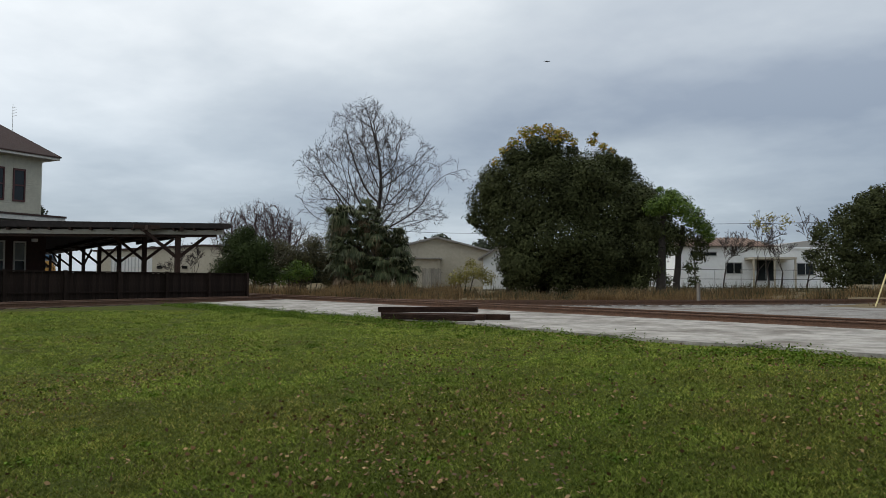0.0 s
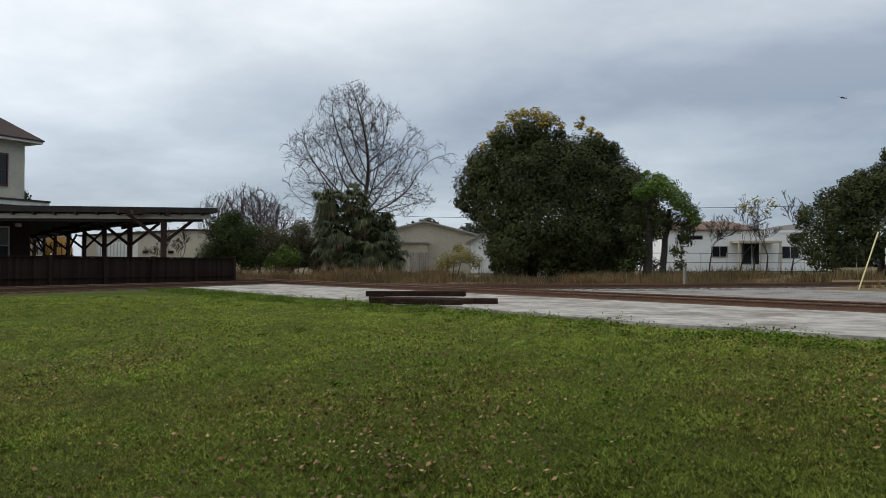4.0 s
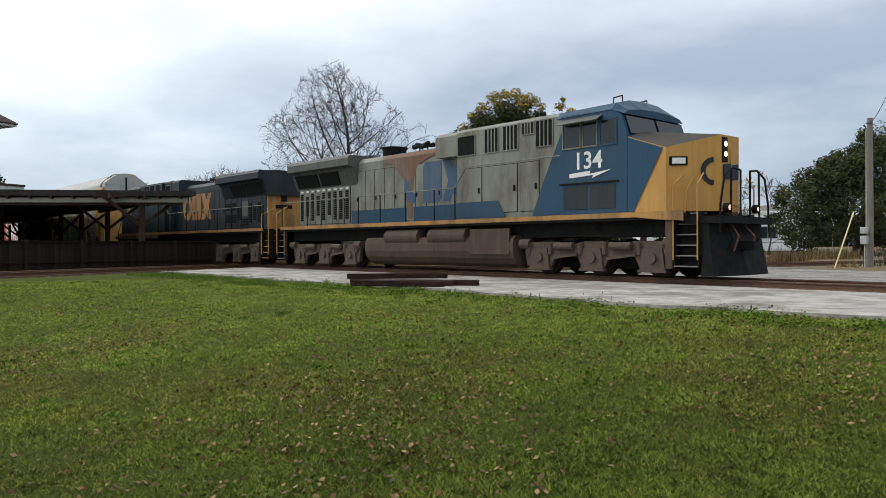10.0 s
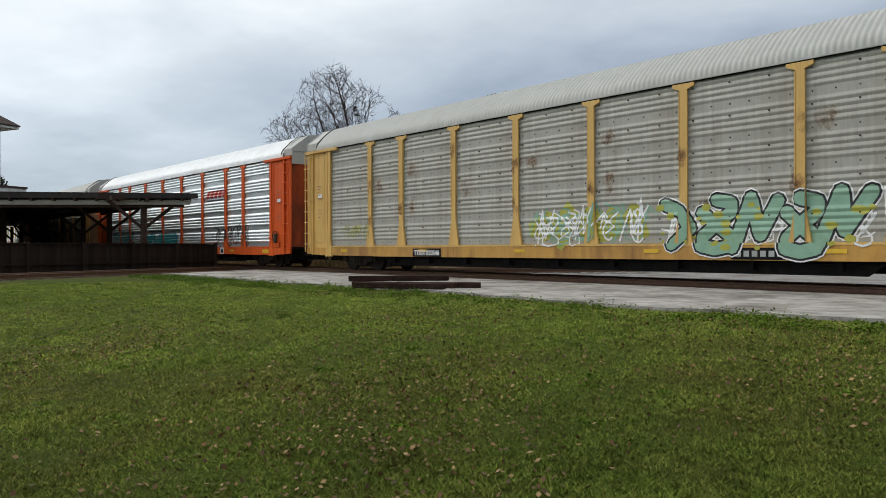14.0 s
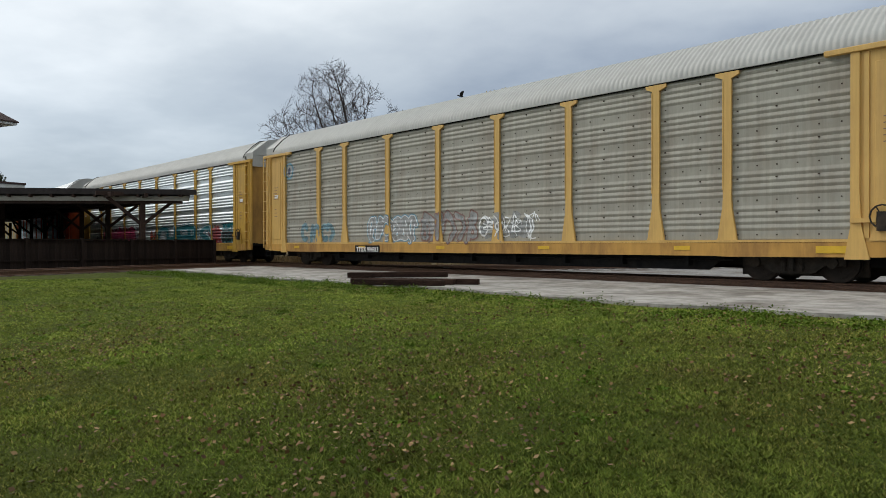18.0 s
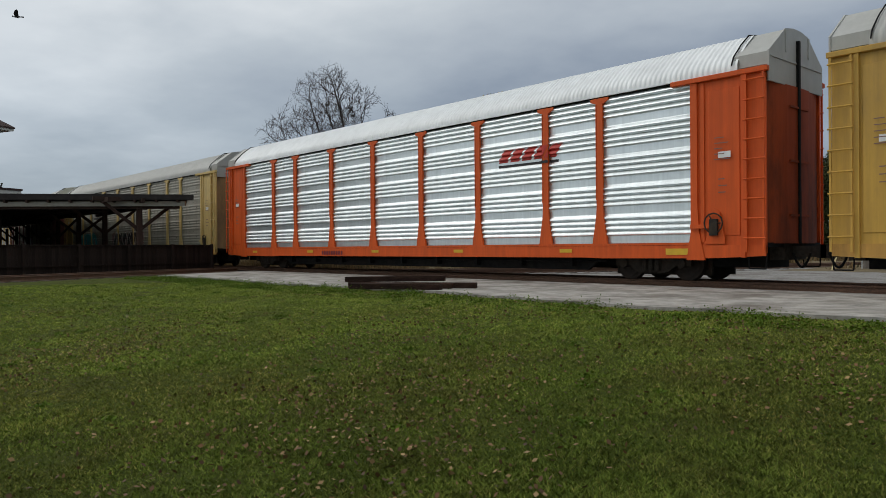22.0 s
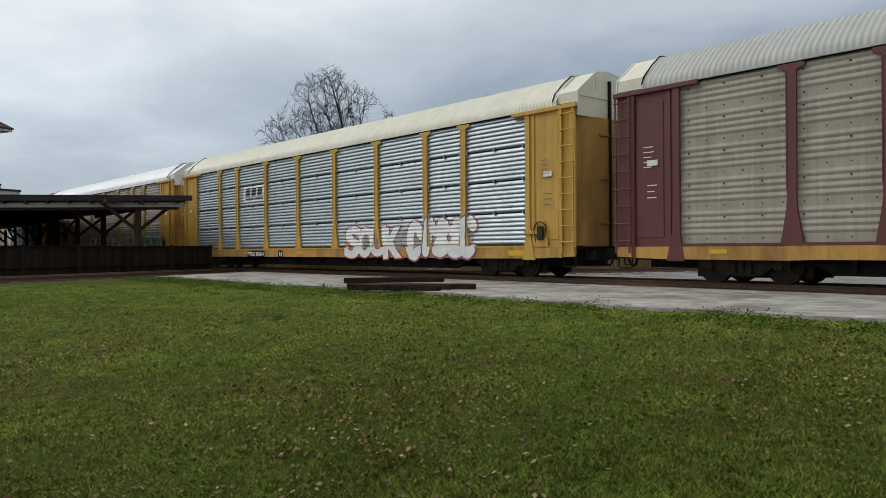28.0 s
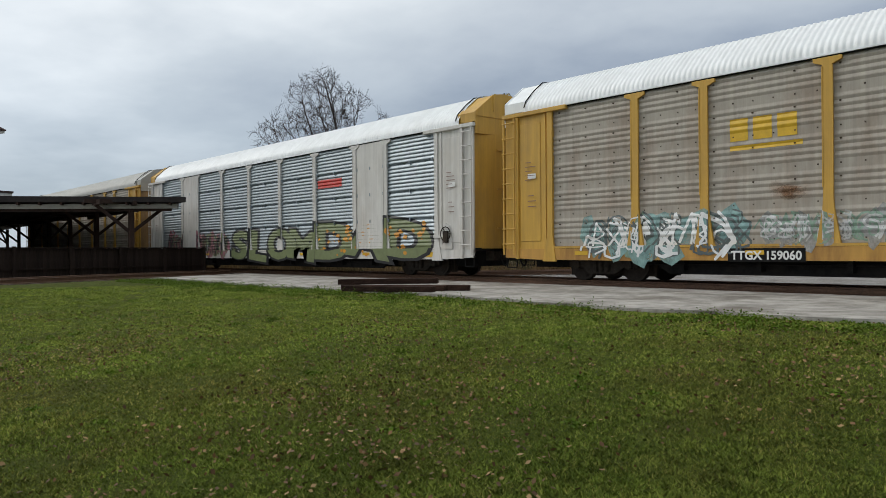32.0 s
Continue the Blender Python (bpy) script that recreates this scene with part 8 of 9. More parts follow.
def right_oak():
    rng = np.random.default_rng(13)
    t = thing("live_oak", "dark live oak with a rounded crown", "tree")
    base = (-19.3, 59.0)
    for a in (-2.5, 0.5, 3.0):
        bm = bmesh.new()
        trunk(bm, spot(base, a, 0, -0.2), spot(base, a * 0.6, 0, 5.0), 0.42, 0.2, 0.4, int(a * 10) + 50)
        part("trunk", bm, M_BARK, t)
    clumps = []
    for a, b, z, r in ((0.2, 0, 7.9, 2.2), (2.6, 0.2, 8.1, 2.3), (-1.4, 0, 7.4, 1.6), (-3.0, 0, 6.3, 1.7), (-7.2, 0, 2.3, 1.5), (-6.4, 0, 3.9, 1.6), (-5.0, 0, 5.2, 1.7), (-6.6, -0.6, 1.2, 1.2), (4.6, 0.2, 7.6, 2.0), (-2.0, 0, 6.0, 2.2), (-3.8, 0, 4.7, 1.9), (-5.0, 0, 3.4, 1.6), (-2.6, -1, 3.4, 2.3), (0.6, -1.4, 4.4, 2.6), (3.6, -1, 4.4, 2.6), (6.0, 0, 5.9, 2.5), (8.4, 0, 5.6, 2.5), (6.5, -1, 3.2, 2.4), (-4.6, -0.4, 1.9, 1.3), (-1.2, -1.6, 2.0, 1.8), (2.2, -1.6, 2.0, 1.8), (9.5, 0, 3.2, 2.4)):
        clumps.append((*spot(base, a, b, z), r))
        for _ in range(6):
            th, ph = rng.uniform(0, 6.28), rng.uniform(-0.3, 1.3)
            clumps.append((*spot(base, a + r * math.cos(th) * math.cos(ph) * 0.9, b + r * math.sin(th) * math.cos(ph) * 0.9, z + r * math.sin(ph) * 0.8), r * rng.uniform(0.25, 0.45)))
    part("crown", leaves("crown", crown_points(clumps, 640, rng, 0.35), 0.18, V_OAK, rng), None, t, "dense dark green leaves")
    # bare brush beside it
    t2 = thing("bare_bush", "tangle of bare brown brush under the oak", "bush")
    part("tangle", branch_mesh("tangle", spot(base, 6.4, -7, -0.2), 6, 77, 0.6, M_TWIG_PINK, levels=6, first=0.09, length=1.5, rmin=0.01), None, t2)
    part("tangle", branch_mesh("tangle", spot(base, 8.4, -7, -0.2), 6, 78, 0.6, M_TWIG_PINK, levels=6, first=0.09, length=1.6, rmin=0.01), None, t2)


def colonise(seeds, cloud, step, reach, kill, rounds):
    """Twigs that grow towards a cloud of points: node places and the parent of each node."""
    P = [np.array(q) for q in seeds]
    par = [-1] + list(range(len(seeds) - 1))
    A = cloud.copy()
    for _ in range(rounds):
        N = np.array(P)
        best, bd = np.zeros(len(A), int), np.full(len(A), 1e9)
        for i0 in range(0, len(N), 500):
            D = ((A[:, None] - N[None, i0:i0 + 500]) ** 2).sum(2)
            j = D.argmin(1); dv = D[np.arange(len(A)), j]
            m = dv < bd
            best[m], bd[m] = j[m] + i0, dv[m]
        A, best, bd = A[bd > kill ** 2], best[bd > kill ** 2], bd[bd > kill ** 2]
        if not len(A):
            break
        near = bd < reach ** 2
        grown = 0
        for i in np.unique(best[near]):
            d = A[(best == i) & near] - N[i]
            d = (d / np.linalg.norm(d, axis=1)[:, None]).mean(0)
            d = d / (np.linalg.norm(d) + 1e-6)
            if par[i] >= 0:
                e = N[i] - N[par[i]]
                d = d + 1.1 * e / (np.linalg.norm(e) + 1e-6)
                d /= np.linalg.norm(d)
            q = N[i] + d * step
            if ((N - q) ** 2).sum(1).min() > (step * 0.45) ** 2:
                P.append(q); par.append(i); grown += 1
        if not grown:
            break
    return np.array(P), par


def twig_mesh(name, seeds, cloud, rng, material, step=0.42, reach=6.0, kill=0.5, least=0.016, most=0.26):
    """Limbs and twigs through a cloud of points, thick where many twigs meet."""
    P, par = colonise(seeds, cloud, step, reach, kill, 70)
    m = len(P)
    kids = [[] for _ in range(m)]
    for i, q in enumerate(par):
        if q >= 0:
            kids[q].append(i)
    rr = np.zeros(m)
    for i in range(m - 1, -1, -1):
        rr[i] = max(least, sum(rr[k] ** 2.15 for k in kids[i]) ** (1 / 2.15))
    rr = np.minimum(rr, most)
    V, F = [], []

    def stick(p, q, r0, r1):
        w = Vector(q) - Vector(p); u = w.orthogonal().normalized(); v = w.normalized().cross(u)
        o = len(V)
        k = 5 if r0 > 0.05 else 3
        for cc, r in ((p, r0), (q, r1)):
            for i in range(k):
                an = 2 * math.pi * i / k
                V.append(Vector(cc) + (u * math.cos(an) + v * math.sin(an)) * r)
        for i in range(k):
            F.append((o + i, o + (i + 1) % k, o + k + (i + 1) % k, o + k + i))
    for i in range(1, m):
        stick(P[par[i]], P[i], min(rr[par[i]], rr[i] * 1.25), rr[i])
        if len(kids[i]) < 2 and rr[i] < 2.5 * least:
            e = P[i] - P[par[i]]
            for _ in range(2 if kids[i] else 3):
                g = e / np.linalg.norm(e) + rng.normal(0, 0.55, 3)
                g = g / np.linalg.norm(g) * rng.uniform(0.3, 0.75)
                mid = P[i] + g * 0.5 + rng.normal(0, 0.03, 3)
                stick(P[i], mid, 0.013, 0.010)
                stick(mid, P[i] + g + np.array([0, 0, 0.06]), 0.010, 0.006)
    return raw_mesh(name, np.array([tuple(v) for v in V]), np.array(F), material)


def bare_tree():
    rng = np.random.default_rng(26)
    t = thing("bare_tree", "tall bare deciduous tree with fine twigs", "tree")
    base = (-60.1, 40.0)
    bm = bmesh.new()
    trunk(bm, (base[0], base[1], -0.2), (base[0], base[1], 4.2), 0.42, 0.3, 0.15, 9)
    part("trunk", bm, M_BARK, t)
    # a rounded crown, fuller at the top
    n = 5200
    h = rng.random(n) ** 0.8
    th, rr_ = rng.uniform(0, 2 * np.pi, n), rng.random(n) ** 0.5
    wide = np.interp(h, [0, 0.2, 0.45, 0.7, 0.88, 1.0], [5.9, 6.9, 6.7, 5.5, 3.6, 1.6])
    # a ragged outline: some limbs reach out, others stop short
    reach_ = np.array([0.90 + 0.6 * noise.noise((2.2 * math.cos(u), 2.2 * math.sin(u), 4.5 * v)) for u, v in zip(th, h)])
    a = wide * rr_ * reach_ * np.cos(th) + 0.5 - 1.5 * h + 0.8 * (1 - h) * np.cos(th)
    b = 0.85 * wide * rr_ * reach_ * np.sin(th)
    c = 5.4 + 12.2 * h - 0.010 * (a * a + b * b) + rng.normal(0, 0.25, n)
    gap = np.array([noise.noise((x * 0.42, y * 0.42, z * 0.42)) for x, y, z in zip(a, b, c)])
    keep = (np.hypot(a + 0.3, b) < 3.6 + 2.1 * (c - 5.0)) & (gap > -0.2)
    R3, F3 = np.array(R_), np.array(F_)
    cloud = np.array([base[0], base[1], 0]) + a[keep, None] * R3 + b[keep, None] * F3 + np.array([0, 0, 1.0]) * c[keep, None]
    seeds = [(base[0], base[1], 4.0 + 0.5 * k) for k in range(4)]
    part("crown", twig_mesh("crown", seeds, cloud, rng, M_TWIG, step=0.36, kill=0.38, least=0.013, most=0.26), None, t, "fine bare grey-brown limbs and twigs")
    for a, z in ((0.9, 14.2), (1.1, 13.6)):
        bm = bmesh.new()
        q = spot(base, a, 0, z)
        for _ in range(26):
            d = Vector(rng.standard_normal(3)).normalized() * 0.3
            bar(bm, Vector(q) - d, Vector(q) + d, 0.02, 0.02)
        part("twig_clump", bm, M_BARK, t)


def palm_clump():
    rng = np.random.default_rng(14)
    base = (-50.8, 32.5)
    k = 0
    for a, b, h, n, r in ((-1.6, 0, 5.9, 58, 1.6), (0.3, 0.5, 5.8, 58, 1.7), (-2.0, 0.3, 4.2, 52, 1.5), (1.2, -0.3, 4.4, 52, 1.6), (2.9, 0.2, 3.5, 52, 1.7), (-0.6, -0.9, 3.6, 54, 1.7), (1.9, -0.9, 2.5, 54, 1.7), (-1.4, -1.0, 2.2, 50, 1.6), (3.4, -0.6, 1.7, 44, 1.5), (0.4, -1.2, 1.6, 44, 1.5)):
        t = thing("cabbage_palm", "shaggy green fan palm in a dense clump", "palm tree", group="palms in the clump")
        p = spot(base, a, b, 0)
        bm = bmesh.new()
        rod(bm, (p[0], p[1], -0.2), (p[0], p[1], h), 0.24, 10, 0.2)
        for q in range(int(h * 9)):
            z = q / 9.0
            an = q * 2.4
            bar(bm, (p[0] + 0.2 * math.cos(an), p[1] + 0.2 * math.sin(an), z), (p[0] + 0.34 * math.cos(an), p[1] + 0.34 * math.sin(an), z + 0.28), 0.06, 0.03)
        part("trunk", bm, M_BARK, t)
        for dead in (False, True):
            V, F = [], []
            for i in range(n if not dead else n // 3):
                an, el = rng.uniform(0, 6.28), (rng.uniform(-1.0, 1.4) if not dead else rng.uniform(-1.4, -0.6))
                d = Vector((math.cos(an) * math.cos(el), math.sin(an) * math.cos(el), math.sin(el)))
                side = d.cross(Vector((0, 0, 1))).normalized()
                up = side.cross(d)
                o = Vector((p[0], p[1], h + rng.uniform(-0.5, 0.3))) + d * (r * rng.uniform(0.2, 0.65))
                for f in range(-7, 8):
                    w = f / 7 * 1.35
                    g = (d * math.cos(w) + side * math.sin(w)).normalized()
                    L = r * rng.uniform(0.4, 0.62) * (1 - 0.25 * abs(f / 7))
                    tip = o + g * L - Vector((0, 0, L * rng.uniform(0.35, 0.85))) + up * 0.05
                    mid = o + g * L * 0.55 + up * 0.04
                    ww = 0.05
                    b0 = len(V)
                    s2 = g.cross(up).normalized() * ww
                    V += [o, mid - s2, tip, mid + s2]
                    F.append((b0, b0 + 1, b0 + 2, b0 + 3))
            part("dead_fronds" if dead else "fronds", raw_mesh("fronds", np.array([tuple(v) for v in V]), np.array(F), V_DRYPALM if dead else V_PALM), None, t)


def shrubs():
    rng = np.random.default_rng(15)
    spots = [("round dark green evergreen shrub beside the station", (-58.5, 26.1), [(0, 0, 2.6, 2.1), (-0.7, 0, 3.7, 1.5), (0.9, 0, 3.2, 1.6), (0.0, 0, 4.6, 0.9), (1.4, 0, 1.4, 1.5), (-1.5, 0, 1.6, 1.5)], V_SHRUB, 1300),
             ("yellow-green shrub in the weeds", (-56.5, 29.3), [(0, 0, 1.3, 1.0), (1.2, 0, 1.5, 0.9), (0.4, 0, 2.0, 0.7), (-0.9, 0, 0.9, 0.8)], V_GREEN, 700),
             ("dull brown-green thicket of weeds", (-59.0, 32.2), [(-1.8, 0, 2.6, 1.8), (0.2, 0, 3.0, 1.7), (1.6, 0, 2.6, 1.6), (0.6, 0, 4.0, 1.1), (3.0, 0, 2.3, 1.6), (-0.8, 0, 1.0, 1.4), (2.2, 0, 0.9, 1.4), (3.6, 0, 3.4, 1.0), (-2.6, 0, 3.6, 1.1), (4.6, 0, 2.2, 1.4), (2.2, 0, 3.9, 0.9), (-3.2, 0, 1.6, 1.5)], V_WEED, 900),
             ("yellowish bramble bush by the plank gate", (-51.3, 43.5), [(0, 0, 1.3, 1.1), (1.3, 0, 1.6, 1.0), (2.2, 0, 1.1, 0.9), (-0.8, 0, 0.9, 0.8), (0.6, 0, 2.4, 0.6)], V_YELLOWISH, 520),
             ("low dark shrub under the oak", (-33.5, 45.5), [(0, 0, 1.0, 0.9), (1.4, 0, 0.9, 0.8), (-1.5, 0, 0.9, 0.9)], V_OAK, 800)]
    for label, base, cl, m_, per in spots:
        t = thing("shrub", label, "shrub")
        pts = crown_points([(*spot(base, a, b, z), r) for a, b, z, r in cl], per, rng, 0.3)
        part("foliage", leaves("foliage", pts, 0.17, m_, rng), None, t)
        bm = bmesh.new()
        for k in range(4):
            q = spot(base, (k - 1.5) * 0.4, 0, -0.2)
            rod(bm, q, spot(base, (k - 1.5) * 0.7, 0, 1.6), 0.05, 6, 0.02)
        part("stems", bm, M_BARK, t)
    t = thing("bare_bush", "pinkish bare twiggy bush behind the shrub", "bush")
    for a0, hi in ((-1.9, 7.4), (0.4, 8.4), (2.2, 8.2), (3.8, 6.8)):
        q = np.array(spot((-70.4, 32.0), a0, 0, 0.0))
        d = rng.standard_normal((1100, 3)); d /= np.linalg.norm(d, axis=1)[:, None]
        cloud = q + np.array([0, 0, hi * 0.66]) + d * (rng.random(1100) ** 0.45)[:, None] * np.array([2.2, 2.2, hi * 0.36])
        part("tangle", twig_mesh("tangle", [(q[0], q[1], 0.4 * k - 0.1) for k in range(5)], cloud, rng, M_TWIG_PINK, 0.30, 5.0, 0.34, 0.018, 0.12), None, t)
    t = thing("bare_bush", "thin bare saplings behind the canopy end", "bush")
    for k, a in enumerate((-1.2, 0.8)):
        part("tangle", branch_mesh("tangle", spot((-62.0, 22.5), a, 0, -0.1), 5, 60 + k, 0.55, M_TWIG, levels=5, first=0.06, length=1.4, kids=2, ratio=0.75, rmin=0.012), None, t)
    t = thing("young_tree", "thin young tree with sparse yellow-green leaves", "tree")
    base = (-30.4, 57.9)
    for k, (a, L) in enumerate(((-0.2, 2.4), (0.8, 2.2))):
        part("limb", branch_mesh("limb", spot(base, a, 0, -0.1), 6, 90 + k, 0.4, M_TWIG, levels=4, first=0.08, length=L * 0.8, kids=2, rmin=0.014), None, t)
    pts = crown_points([(*spot(base, a, 0, z), r) for a, z, r in ((-1.0, 5.6, 0.7), (0.0, 6.0, 0.6), (1.3, 5.9, 0.7), (-0.3, 5.1, 0.6), (0.9, 5.2, 0.4))], 190, rng, 0.1)
    part("foliage", leaves("foliage", pts, 0.17, V_YELLOWISH, rng), None, t)
    for k, (x, y) in enumerate(((-36.5, 57.0), (-33.0, 60.0), (-38.5, 55.0), (-34.6, 58.0), (-29.3, 61.5))):
        t = thing("sapling", "thin bare sapling in front of the white wall", "sapling", group="saplings by the white building")
        part("stem", branch_mesh("stem", (x, y, -0.1), 5, 120 + k, 0.45, M_TWIG, levels=6, first=0.07, length=2.0, kids=2, rmin=0.014), None, t)


def weeds():
    """Tall dry grass behind the tracks."""
    rng = np.random.default_rng(16)
    def strip(name, label, n, near, far, a0, a1, h, m_):
        a = rng.uniform(a0, a1, n)
        d = near + (far - near) * rng.random(n) ** 1.4
        # along the sight fan: heading a degrees left of +y, distance d
        X, Y = -np.sin(np.radians(a)) * d, np.cos(np.radians(a)) * d
        keep = (Y > 22.5)
        X, Y, d = X[keep], Y[keep], d[keep]
        bx, by = -18.9 + (Y - 33.5) * 0.31, Y
        ok = (X < bx - 3.0) | (X > bx + 2.6)
        X, Y = X[ok], Y[ok]
        c = np.array([noise.noise((x * 0.35, y * 0.35, 7.0 + h)) + 0.4 * noise.noise((x * 1.3, y * 1.3, h)) for x, y in zip(X, Y)])
        keep = rng.random(len(X)) < 0.42 + 1.5 * c
        X, Y, c = X[keep], Y[keep], c[keep]
        n = len(X)
        Z = ground_z(X, Y)
        H = h * rng.uniform(0.3, 1.0, n) * (0.7 + 1.3 * np.clip(c, -0.35, 0.5))
        ang = rng.uniform(0, 6.28, n)
        w = rng.uniform(0.012, 0.03, n)
        lean = rng.normal(0, 0.25, (n, 2)) * H[:, None]
        P = np.stack([X, Y, Z - 0.05], 1)
        s = np.stack([np.cos(ang) * w, np.sin(ang) * w, np.zeros(n)], 1)
        top = P + np.stack([lean[:, 0], lean[:, 1], H], 1)
        V = np.stack([P - s, P + s, top], 1).reshape(-1, 3)
        tagged(new(name, raw_mesh(name, V, np.arange(3 * n).reshape(n, 3), m_)), label, "grass", kind="stuff")
    strip("dry_grass", "tall straw-coloured dry grass behind the tracks", 110000, 40, 58, 20, 78, 0.62, V_STRAW)
    strip("dry_grass", "tall straw-coloured dry grass by the station", 34000, 44, 62, 50, 70, 0.95, V_STRAW)
    strip("olive_weeds", "olive weeds among the dry grass", 44000, 42, 66, 14, 72, 0.8, V_WEED)


def far_woods():
    rng = np.random.default_rng(17)
    t = tagged(new("far_trees"), "dark line of distant trees on the horizon", "woods", kind="stuff")
    cl = []
    for k in range(124):
        a = math.radians(12 + k * 0.5)
        d = rng.uniform(115, 150)
        cl.append((-math.sin(a) * d, math.cos(a) * d, rng.uniform(1.2, 4.2), rng.uniform(1.6, 3.4)))
    for k in range(16):
        a = math.radians(rng.uniform(46, 56)); d = rng.uniform(85, 100)
        cl.append((-math.sin(a) * d, math.cos(a) * d, rng.uniform(2, 5.2), rng.uniform(1.2, 2.2)))
    part("far_crowns", leaves("far_crowns", crown_points(cl, 170, rng, 0.2), 0.7, V_FAR, rng), None, t)
    # tree tops behind the station
    t2 = thing("far_tree", "dark tree top showing behind the station", "tree")
    cl = [(-74.2 + rng.uniform(-1, 1), 14.0 + rng.uniform(-1, 1), rng.uniform(4, 6.8), rng.uniform(0.5, 1.0)) for _ in range(14)]
    part("crown", leaves("crown", crown_points(cl, 130, rng, 0.2), 0.3, V_FAR, rng), None, t2)
    bm = bmesh.new()
    rod(bm, (-74.2, 14.0, -0.2), (-74.2, 14.0, 5), 0.25, 8, 0.12)
    part("trunk", bm, M_BARK, t2)


def lawn_blades():
    rng = np.random.default_rng(18)
    def scatter(n, d0, d1, power=1.0):
        # fading out to the sides and towards the viewer's feet
        a = np.radians(rng.uniform(10, 90, n) + rng.normal(0, 5, n))
        d = np.maximum(0.6, d0 + (d1 - d0) * rng.random(n) ** power - np.abs(rng.normal(0, 0.7, n)))
        X, Y = -np.sin(a) * d, np.cos(a) * d
        k = (Y < 11.5) & (X > -28.5 + 0.0 * Y)
        return X[k], Y[k]
    X, Y = scatter(800000, 3.2, 27, 1.35)
    # density follows soft patches
    p = np.sin(X * 1.7 + 1.3 * np.sin(Y * 1.1)) + np.sin(Y * 2.3 + 1.7 * np.sin(X * 0.9)) + 0.8 * np.sin(X * 4.1 + Y * 3.7)
    k = rng.random(len(X)) < 0.9 + 0.03 * p
    X, Y = X[k], Y[k]
    n = len(X)
    H = rng.uniform(0.014, 0.036, n) * (1 + 0.08 * p[k])
    ang = rng.uniform(0, 6.28, n)
    w = rng.uniform(0.003, 0.006, n) * (1 + np.hypot(X, Y) * 0.12)
    P = np.stack([X, Y, ground_z(X, Y) - 0.006], 1)
    s = np.stack([np.cos(ang) * w, np.sin(ang) * w, np.zeros(n)], 1)
    ln = rng.normal(0, 0.8, (n, 2)) * H[:, None]
    top = P + np.stack([ln[:, 0], ln[:, 1], H], 1)
    V = np.stack([P - s, P + s, top], 1).reshape(-1, 3)
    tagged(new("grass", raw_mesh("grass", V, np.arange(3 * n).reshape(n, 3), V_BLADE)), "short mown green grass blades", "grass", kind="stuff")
    # broad weed tufts, thicker near the concrete
    cs = []
    X, Y = scatter(150, 5, 26, 0.7)
    for x, y in zip(X, Y):
        cs.append((x, y, rng.uniform(0.04, 0.12)))
    for q in range(300):
        x = -29 + 29 * rng.random() ** 1.5
        cs.append((x, 11.15 + rng.uniform(-1.6, 0.25), rng.uniform(0.07, 0.26)))
    pts = []
    for x, y, r in cs:
        m = int(30 + 300 * r)
        d = rng.standard_normal((m, 3)) * r * 0.6
        d[:, 2] = np.abs(d[:, 2]) * 0.4
        pts.append(np.array([x, y, float(ground_z(x, y)) + 0.01]) + d)
    pts = np.concatenate(pts)
    tagged(new("weed_tufts", leaves("weed_tufts", pts, 0.04, V_TUFT, rng, up=1.0)), "broad-leaved green weed tufts in the lawn", "weeds", kind="stuff")
    # fallen leaves, thickest in the dry middle
    X, Y = scatter(20000, 3.6, 19, 0.95)
    # drifts of litter
    c = np.array([noise.noise((x * 0.3, y * 0.3, 3.0)) for x, y in zip(X, Y)])
    k = rng.random(len(X)) < 0.45 + 1.1 * c
    X, Y = X[k], Y[k]
    P = np.stack([X, Y, ground_z(X, Y) + 0.034], 1)
    tagged(new("fallen_leaves", leaves("fallen_leaves", P, 0.040, V_FALLEN, rng, up=2.0, aspect=0.7)), "dry brown fallen leaves scattered on the lawn", "leaves", kind="stuff")


big_oak()
side_tree()
right_oak()
bare_tree()
palm_clump()
shrubs()
weeds()
far_woods()
lawn_blades()


# ---- what moves ----
# seconds, x of the first car's front end
TRAIN = [(0.0, -190.6), (6.0, -109.6), (9.0, -69.2), (11.5, -35.2), (12.0, -28.4), (13.0, -14.5), (19.0, 67.75), (23.0, 122.6), (26.0, 163.9), (29.0, 204.75), (32.0, 245.7)]


def train_x(t):
    for (a, u), (b, v) in zip(TRAIN, TRAIN[1:]):
        if t <= b:
            return u + (v - u) * (t - a) / (b - a)
    return TRAIN[-1][1]


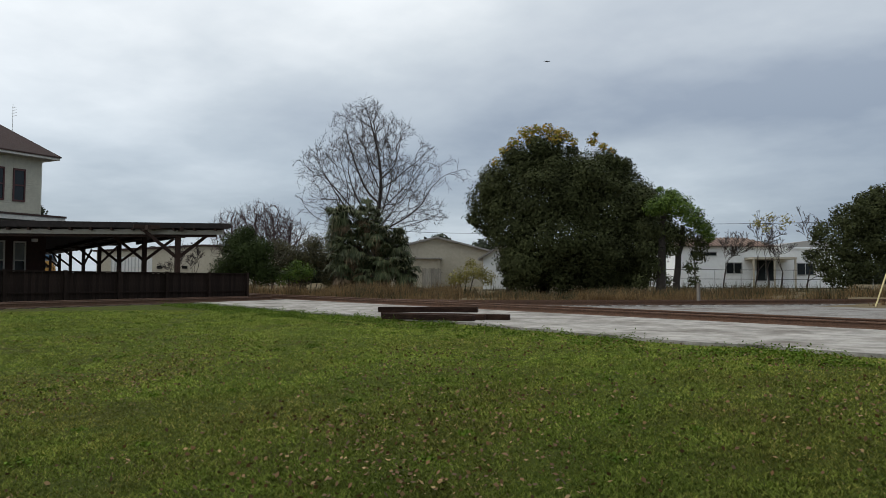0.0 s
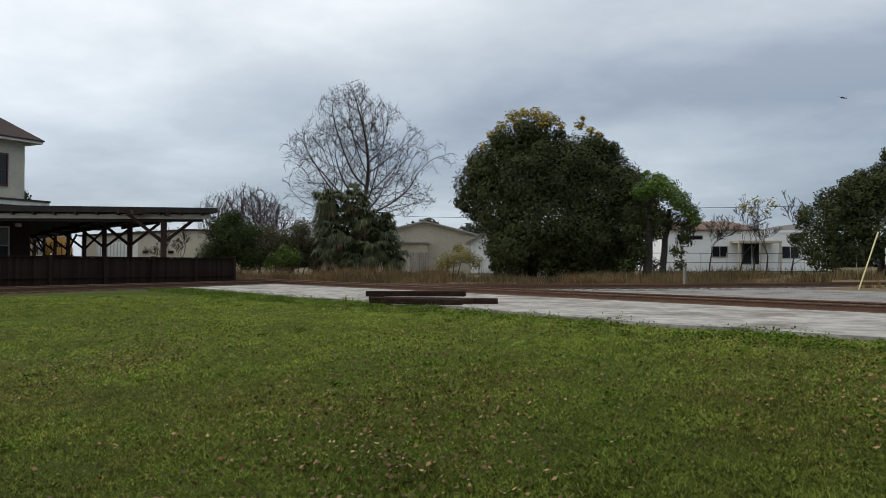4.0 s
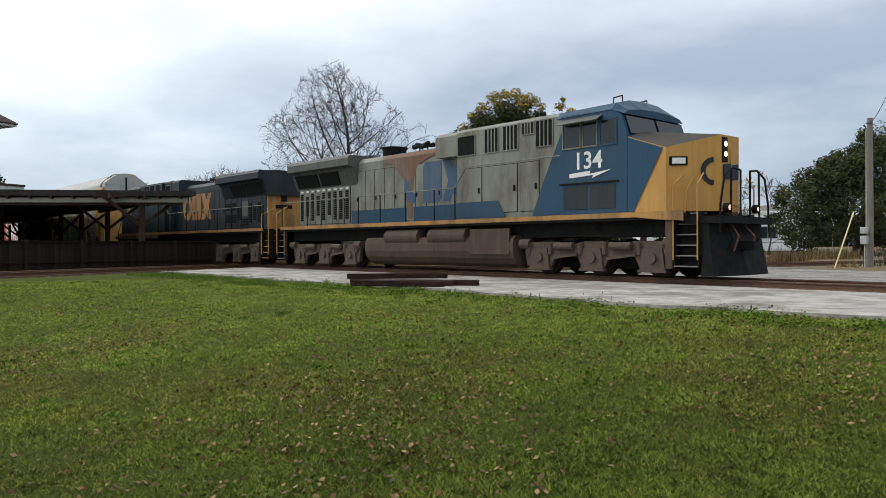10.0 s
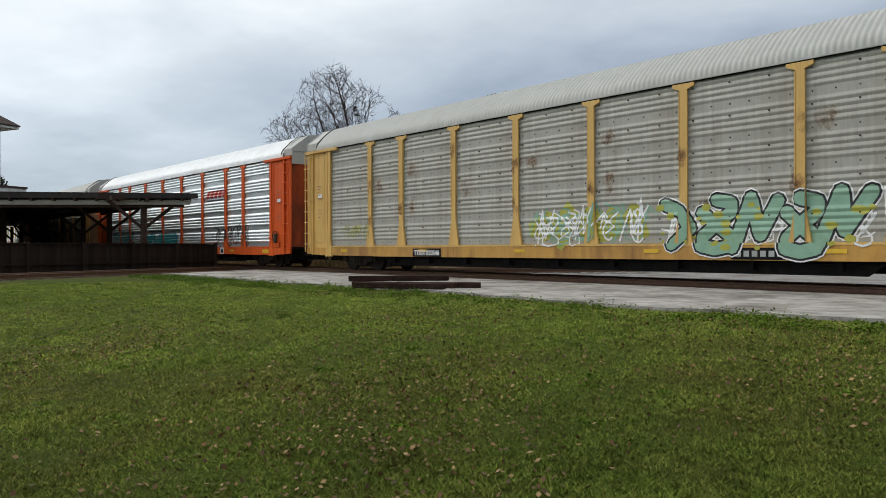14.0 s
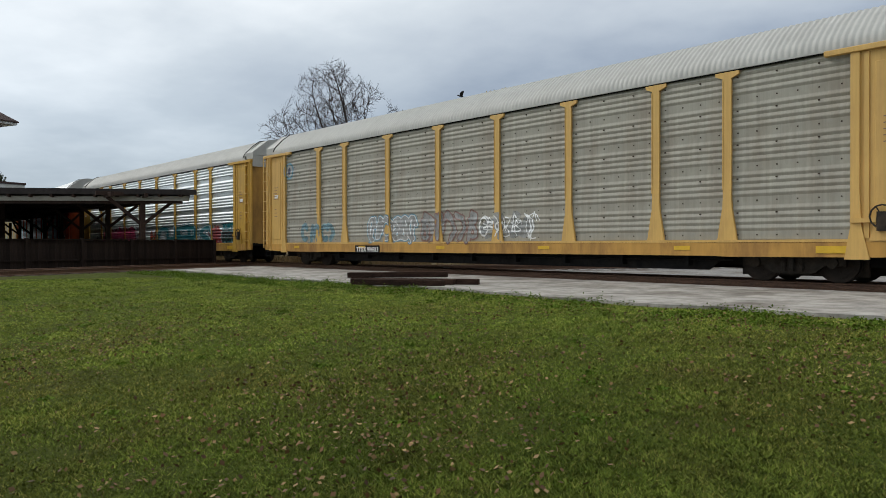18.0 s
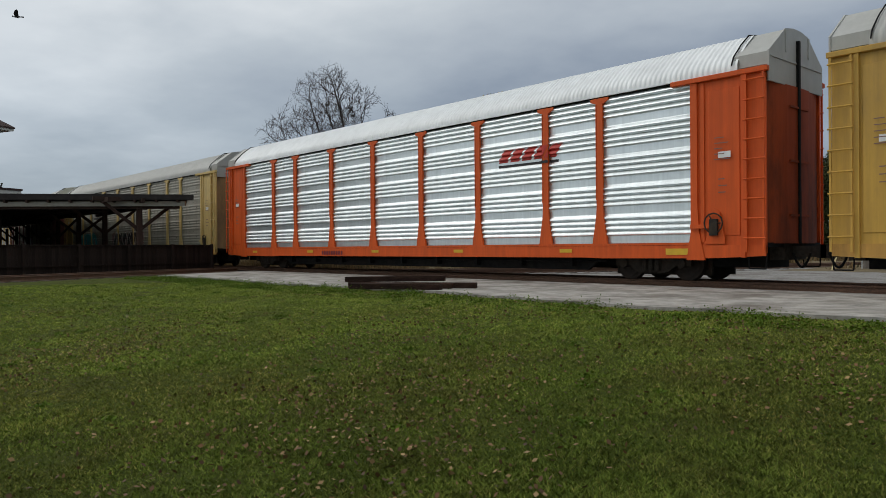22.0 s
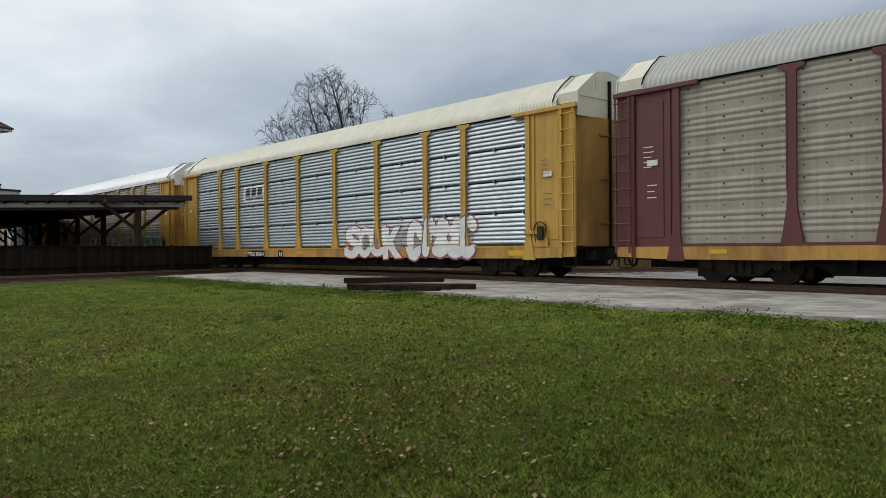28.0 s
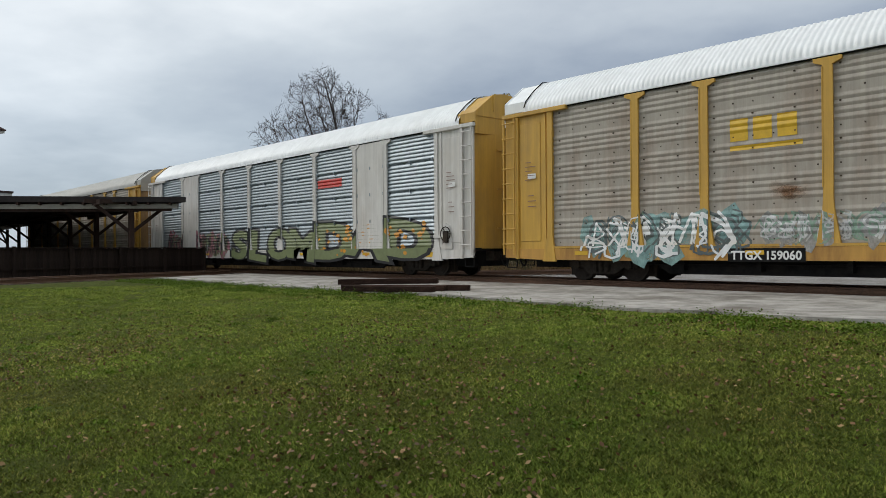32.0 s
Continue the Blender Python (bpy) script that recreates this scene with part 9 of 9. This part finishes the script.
def bird_thing(label, span, body_mat):
    """A soaring bird in parts: body, head, tail and two wings."""
    b = thing("bird", label, "bird")
    bm = bmesh.new()
    bmesh.ops.create_icosphere(bm, subdivisions=2, radius=1.0)
    for v in bm.verts:
        v.co = Vector((v.co.x * 0.20 * span, v.co.y * 0.055 * span, v.co.z * 0.055 * span))
    part("body", bm, body_mat, b, smooth=True)
    bm = bmesh.new()
    bmesh.ops.create_icosphere(bm, subdivisions=2, radius=0.045 * span)
    bmesh.ops.translate(bm, verts=bm.verts[:], vec=(0.22 * span, 0, 0.02 * span))
    rod(bm, (0.25 * span, 0, 0.015 * span), (0.30 * span, 0, 0.0), 0.015 * span, 6, 0.003 * span)
    part("head", bm, body_mat, b)
    bm = bmesh.new()
    prism(bm, [(-0.14 * span, -0.03 * span), (-0.34 * span, -0.08 * span), (-0.36 * span, 0.0), (-0.34 * span, 0.08 * span), (-0.14 * span, 0.03 * span)], "z", -0.006 * span, 0.006 * span)
    part("tail", bm, body_mat, b)
    wings = []
    for s in (-1, 1):
        bm = bmesh.new()
        k = span
        prism(bm, [(0.10 * k, 0.02 * k * s), (0.16 * k, 0.22 * k * s), (0.09 * k, 0.40 * k * s), (-0.04 * k, 0.52 * k * s), (-0.06 * k, 0.47 * k * s), (-0.09 * k, 0.40 * k * s), (-0.08 * k, 0.24 * k * s), (-0.10 * k, 0.03 * k * s)], "z", -0.006 * k, 0.006 * k)
        for v in bm.verts:
            v.co.z += 0.10 * max(0, abs(v.co.y) - 0.05 * k) - 0.5 * max(0, abs(v.co.y) - 0.3 * k) ** 2 / k
        wings.append((part("wing", bm, body_mat, b), s))
    return b, wings


M_FEATHER = mat("black_feathers", (0.012, 0.012, 0.013), 0.7, 0, 8, 0.3)


def ray_point(t, u, v, dist):
    """The place dist metres from the eye in the direction seen at t, u across and v down from the picture's corner."""
    for (a, *p), (b, *q) in zip(TURNS, TURNS[1:]):
        if t <= b:
            k = (t - a) / (b - a)
            yaw, pitch, roll = (p[i] + (q[i] - p[i]) * k for i in range(3))
            break
    d = pose(0, 0, 0, 90 + pitch, roll, yaw).to_3x3() @ Vector(((u - 784) / 1331.5, (441 - v) / 1331.5, -1))
    return Vector(EYE) + d.normalized() * dist


# seconds, direction and distance of each bird
BIRDS = [
    ("large black vulture soaring low over the lawn", 1.7, 3.2, [(0.0, 1720, 250, 38), (0.5, 1610, 236, 38), (1.0, 1523, 218, 37), (1.5, 1471, 174, 36), (2.0, 1382, 133, 35), (2.5, 1228, 73, 34), (3.0, 1042, 40, 33), (3.5, 848, 8, 32), (5.0, 260, -160, 30), (8.0, -1200, -500, 40), (32.0, -6000, -900, 200)]),
    ("small black bird circling far up under the clouds", 1.9, 0.0, [(0.0, 968, 109, 130), (0.5, 1038, 109, 128), (1.0, 1107, 105, 126), (1.5, 1172, 97, 124), (2.0, 1236, 97, 122), (2.5, 1293, 109, 122), (3.0, 1353, 137, 122), (3.5, 1422, 158, 122), (5.0, 1640, 180, 124), (8.0, 2200, 160, 140), (32.0, 5600, 120, 260)]),
    ("black crow flapping away over the bare tree", 0.95, 5.0, [(0.0, 3400, 430, 90), (15.0, 1500, 330, 60), (17.0, 1050, 245, 52), (18.0, 816, 171, 50), (18.5, 711, 152, 50), (19.0, 607, 135, 50), (19.5, 521, 101, 50), (20.0, 429, 87, 50), (20.5, 341, 66, 50), (21.0, 242, 52, 50), (22.0, 30, 30, 50), (24.0, -500, 10, 52), (32.0, -3500, -60, 80)]),
]


def motions():
    times = [0.5 * k for k in range(65)]
    for car, off in CARS:
        rows = []
        for t in times:
            x, y, a = track_point(train_x(t) + off)
            back = 180 if car in REVERSED else 0
            rows.append((t, pose(x, y, 0, 0, 0, a + back)))
        walk(car, rows)
    for label, span, flap, pts in BIRDS:
        b, wings = bird_thing(label, span, M_FEATHER)
        where = [(t, ray_point(t, u, v, d)) for t, u, v, d in pts]
        rows = []
        for i, (t, p) in enumerate(where):
            d = where[min(i + 1, len(where) - 1)][1] - where[max(i - 1, 0)][1]
            rows.append((t, Matrix.Translation(p) @ d.to_track_quat("X", "Z").to_matrix().to_4x4() @ pose(0, 0, 0, 16, 0, 0)))
        walk(b, rows)
        for w, s in wings:
            n = 8 if flap > 4 else 4
            walk(w, [(k / n, pose(0, 0, 0, s * (6 + (26 if flap > 4 else 12) * math.sin(k * math.pi / 2 + 0.6)), 0, 0)) for k in range(32 * n + 1)] if flap else [(0, pose(0, 0, 0)), (32, pose(0, 0, 0))])
    # wheels roll: under a quarter turn from row to row
    for w, r, at in ROLLING:
        step = 1 / 30 if r > 0.5 else 1 / 30
        sign = -1 if w.parent.parent in REVERSED else 1
        rows = []
        for k in range(961):
            t = k / 30
            rows.append((t, pose(*at, 0, sign * math.degrees((train_x(t) + 200) / r), 0)))
        walk(w, rows)


motions()
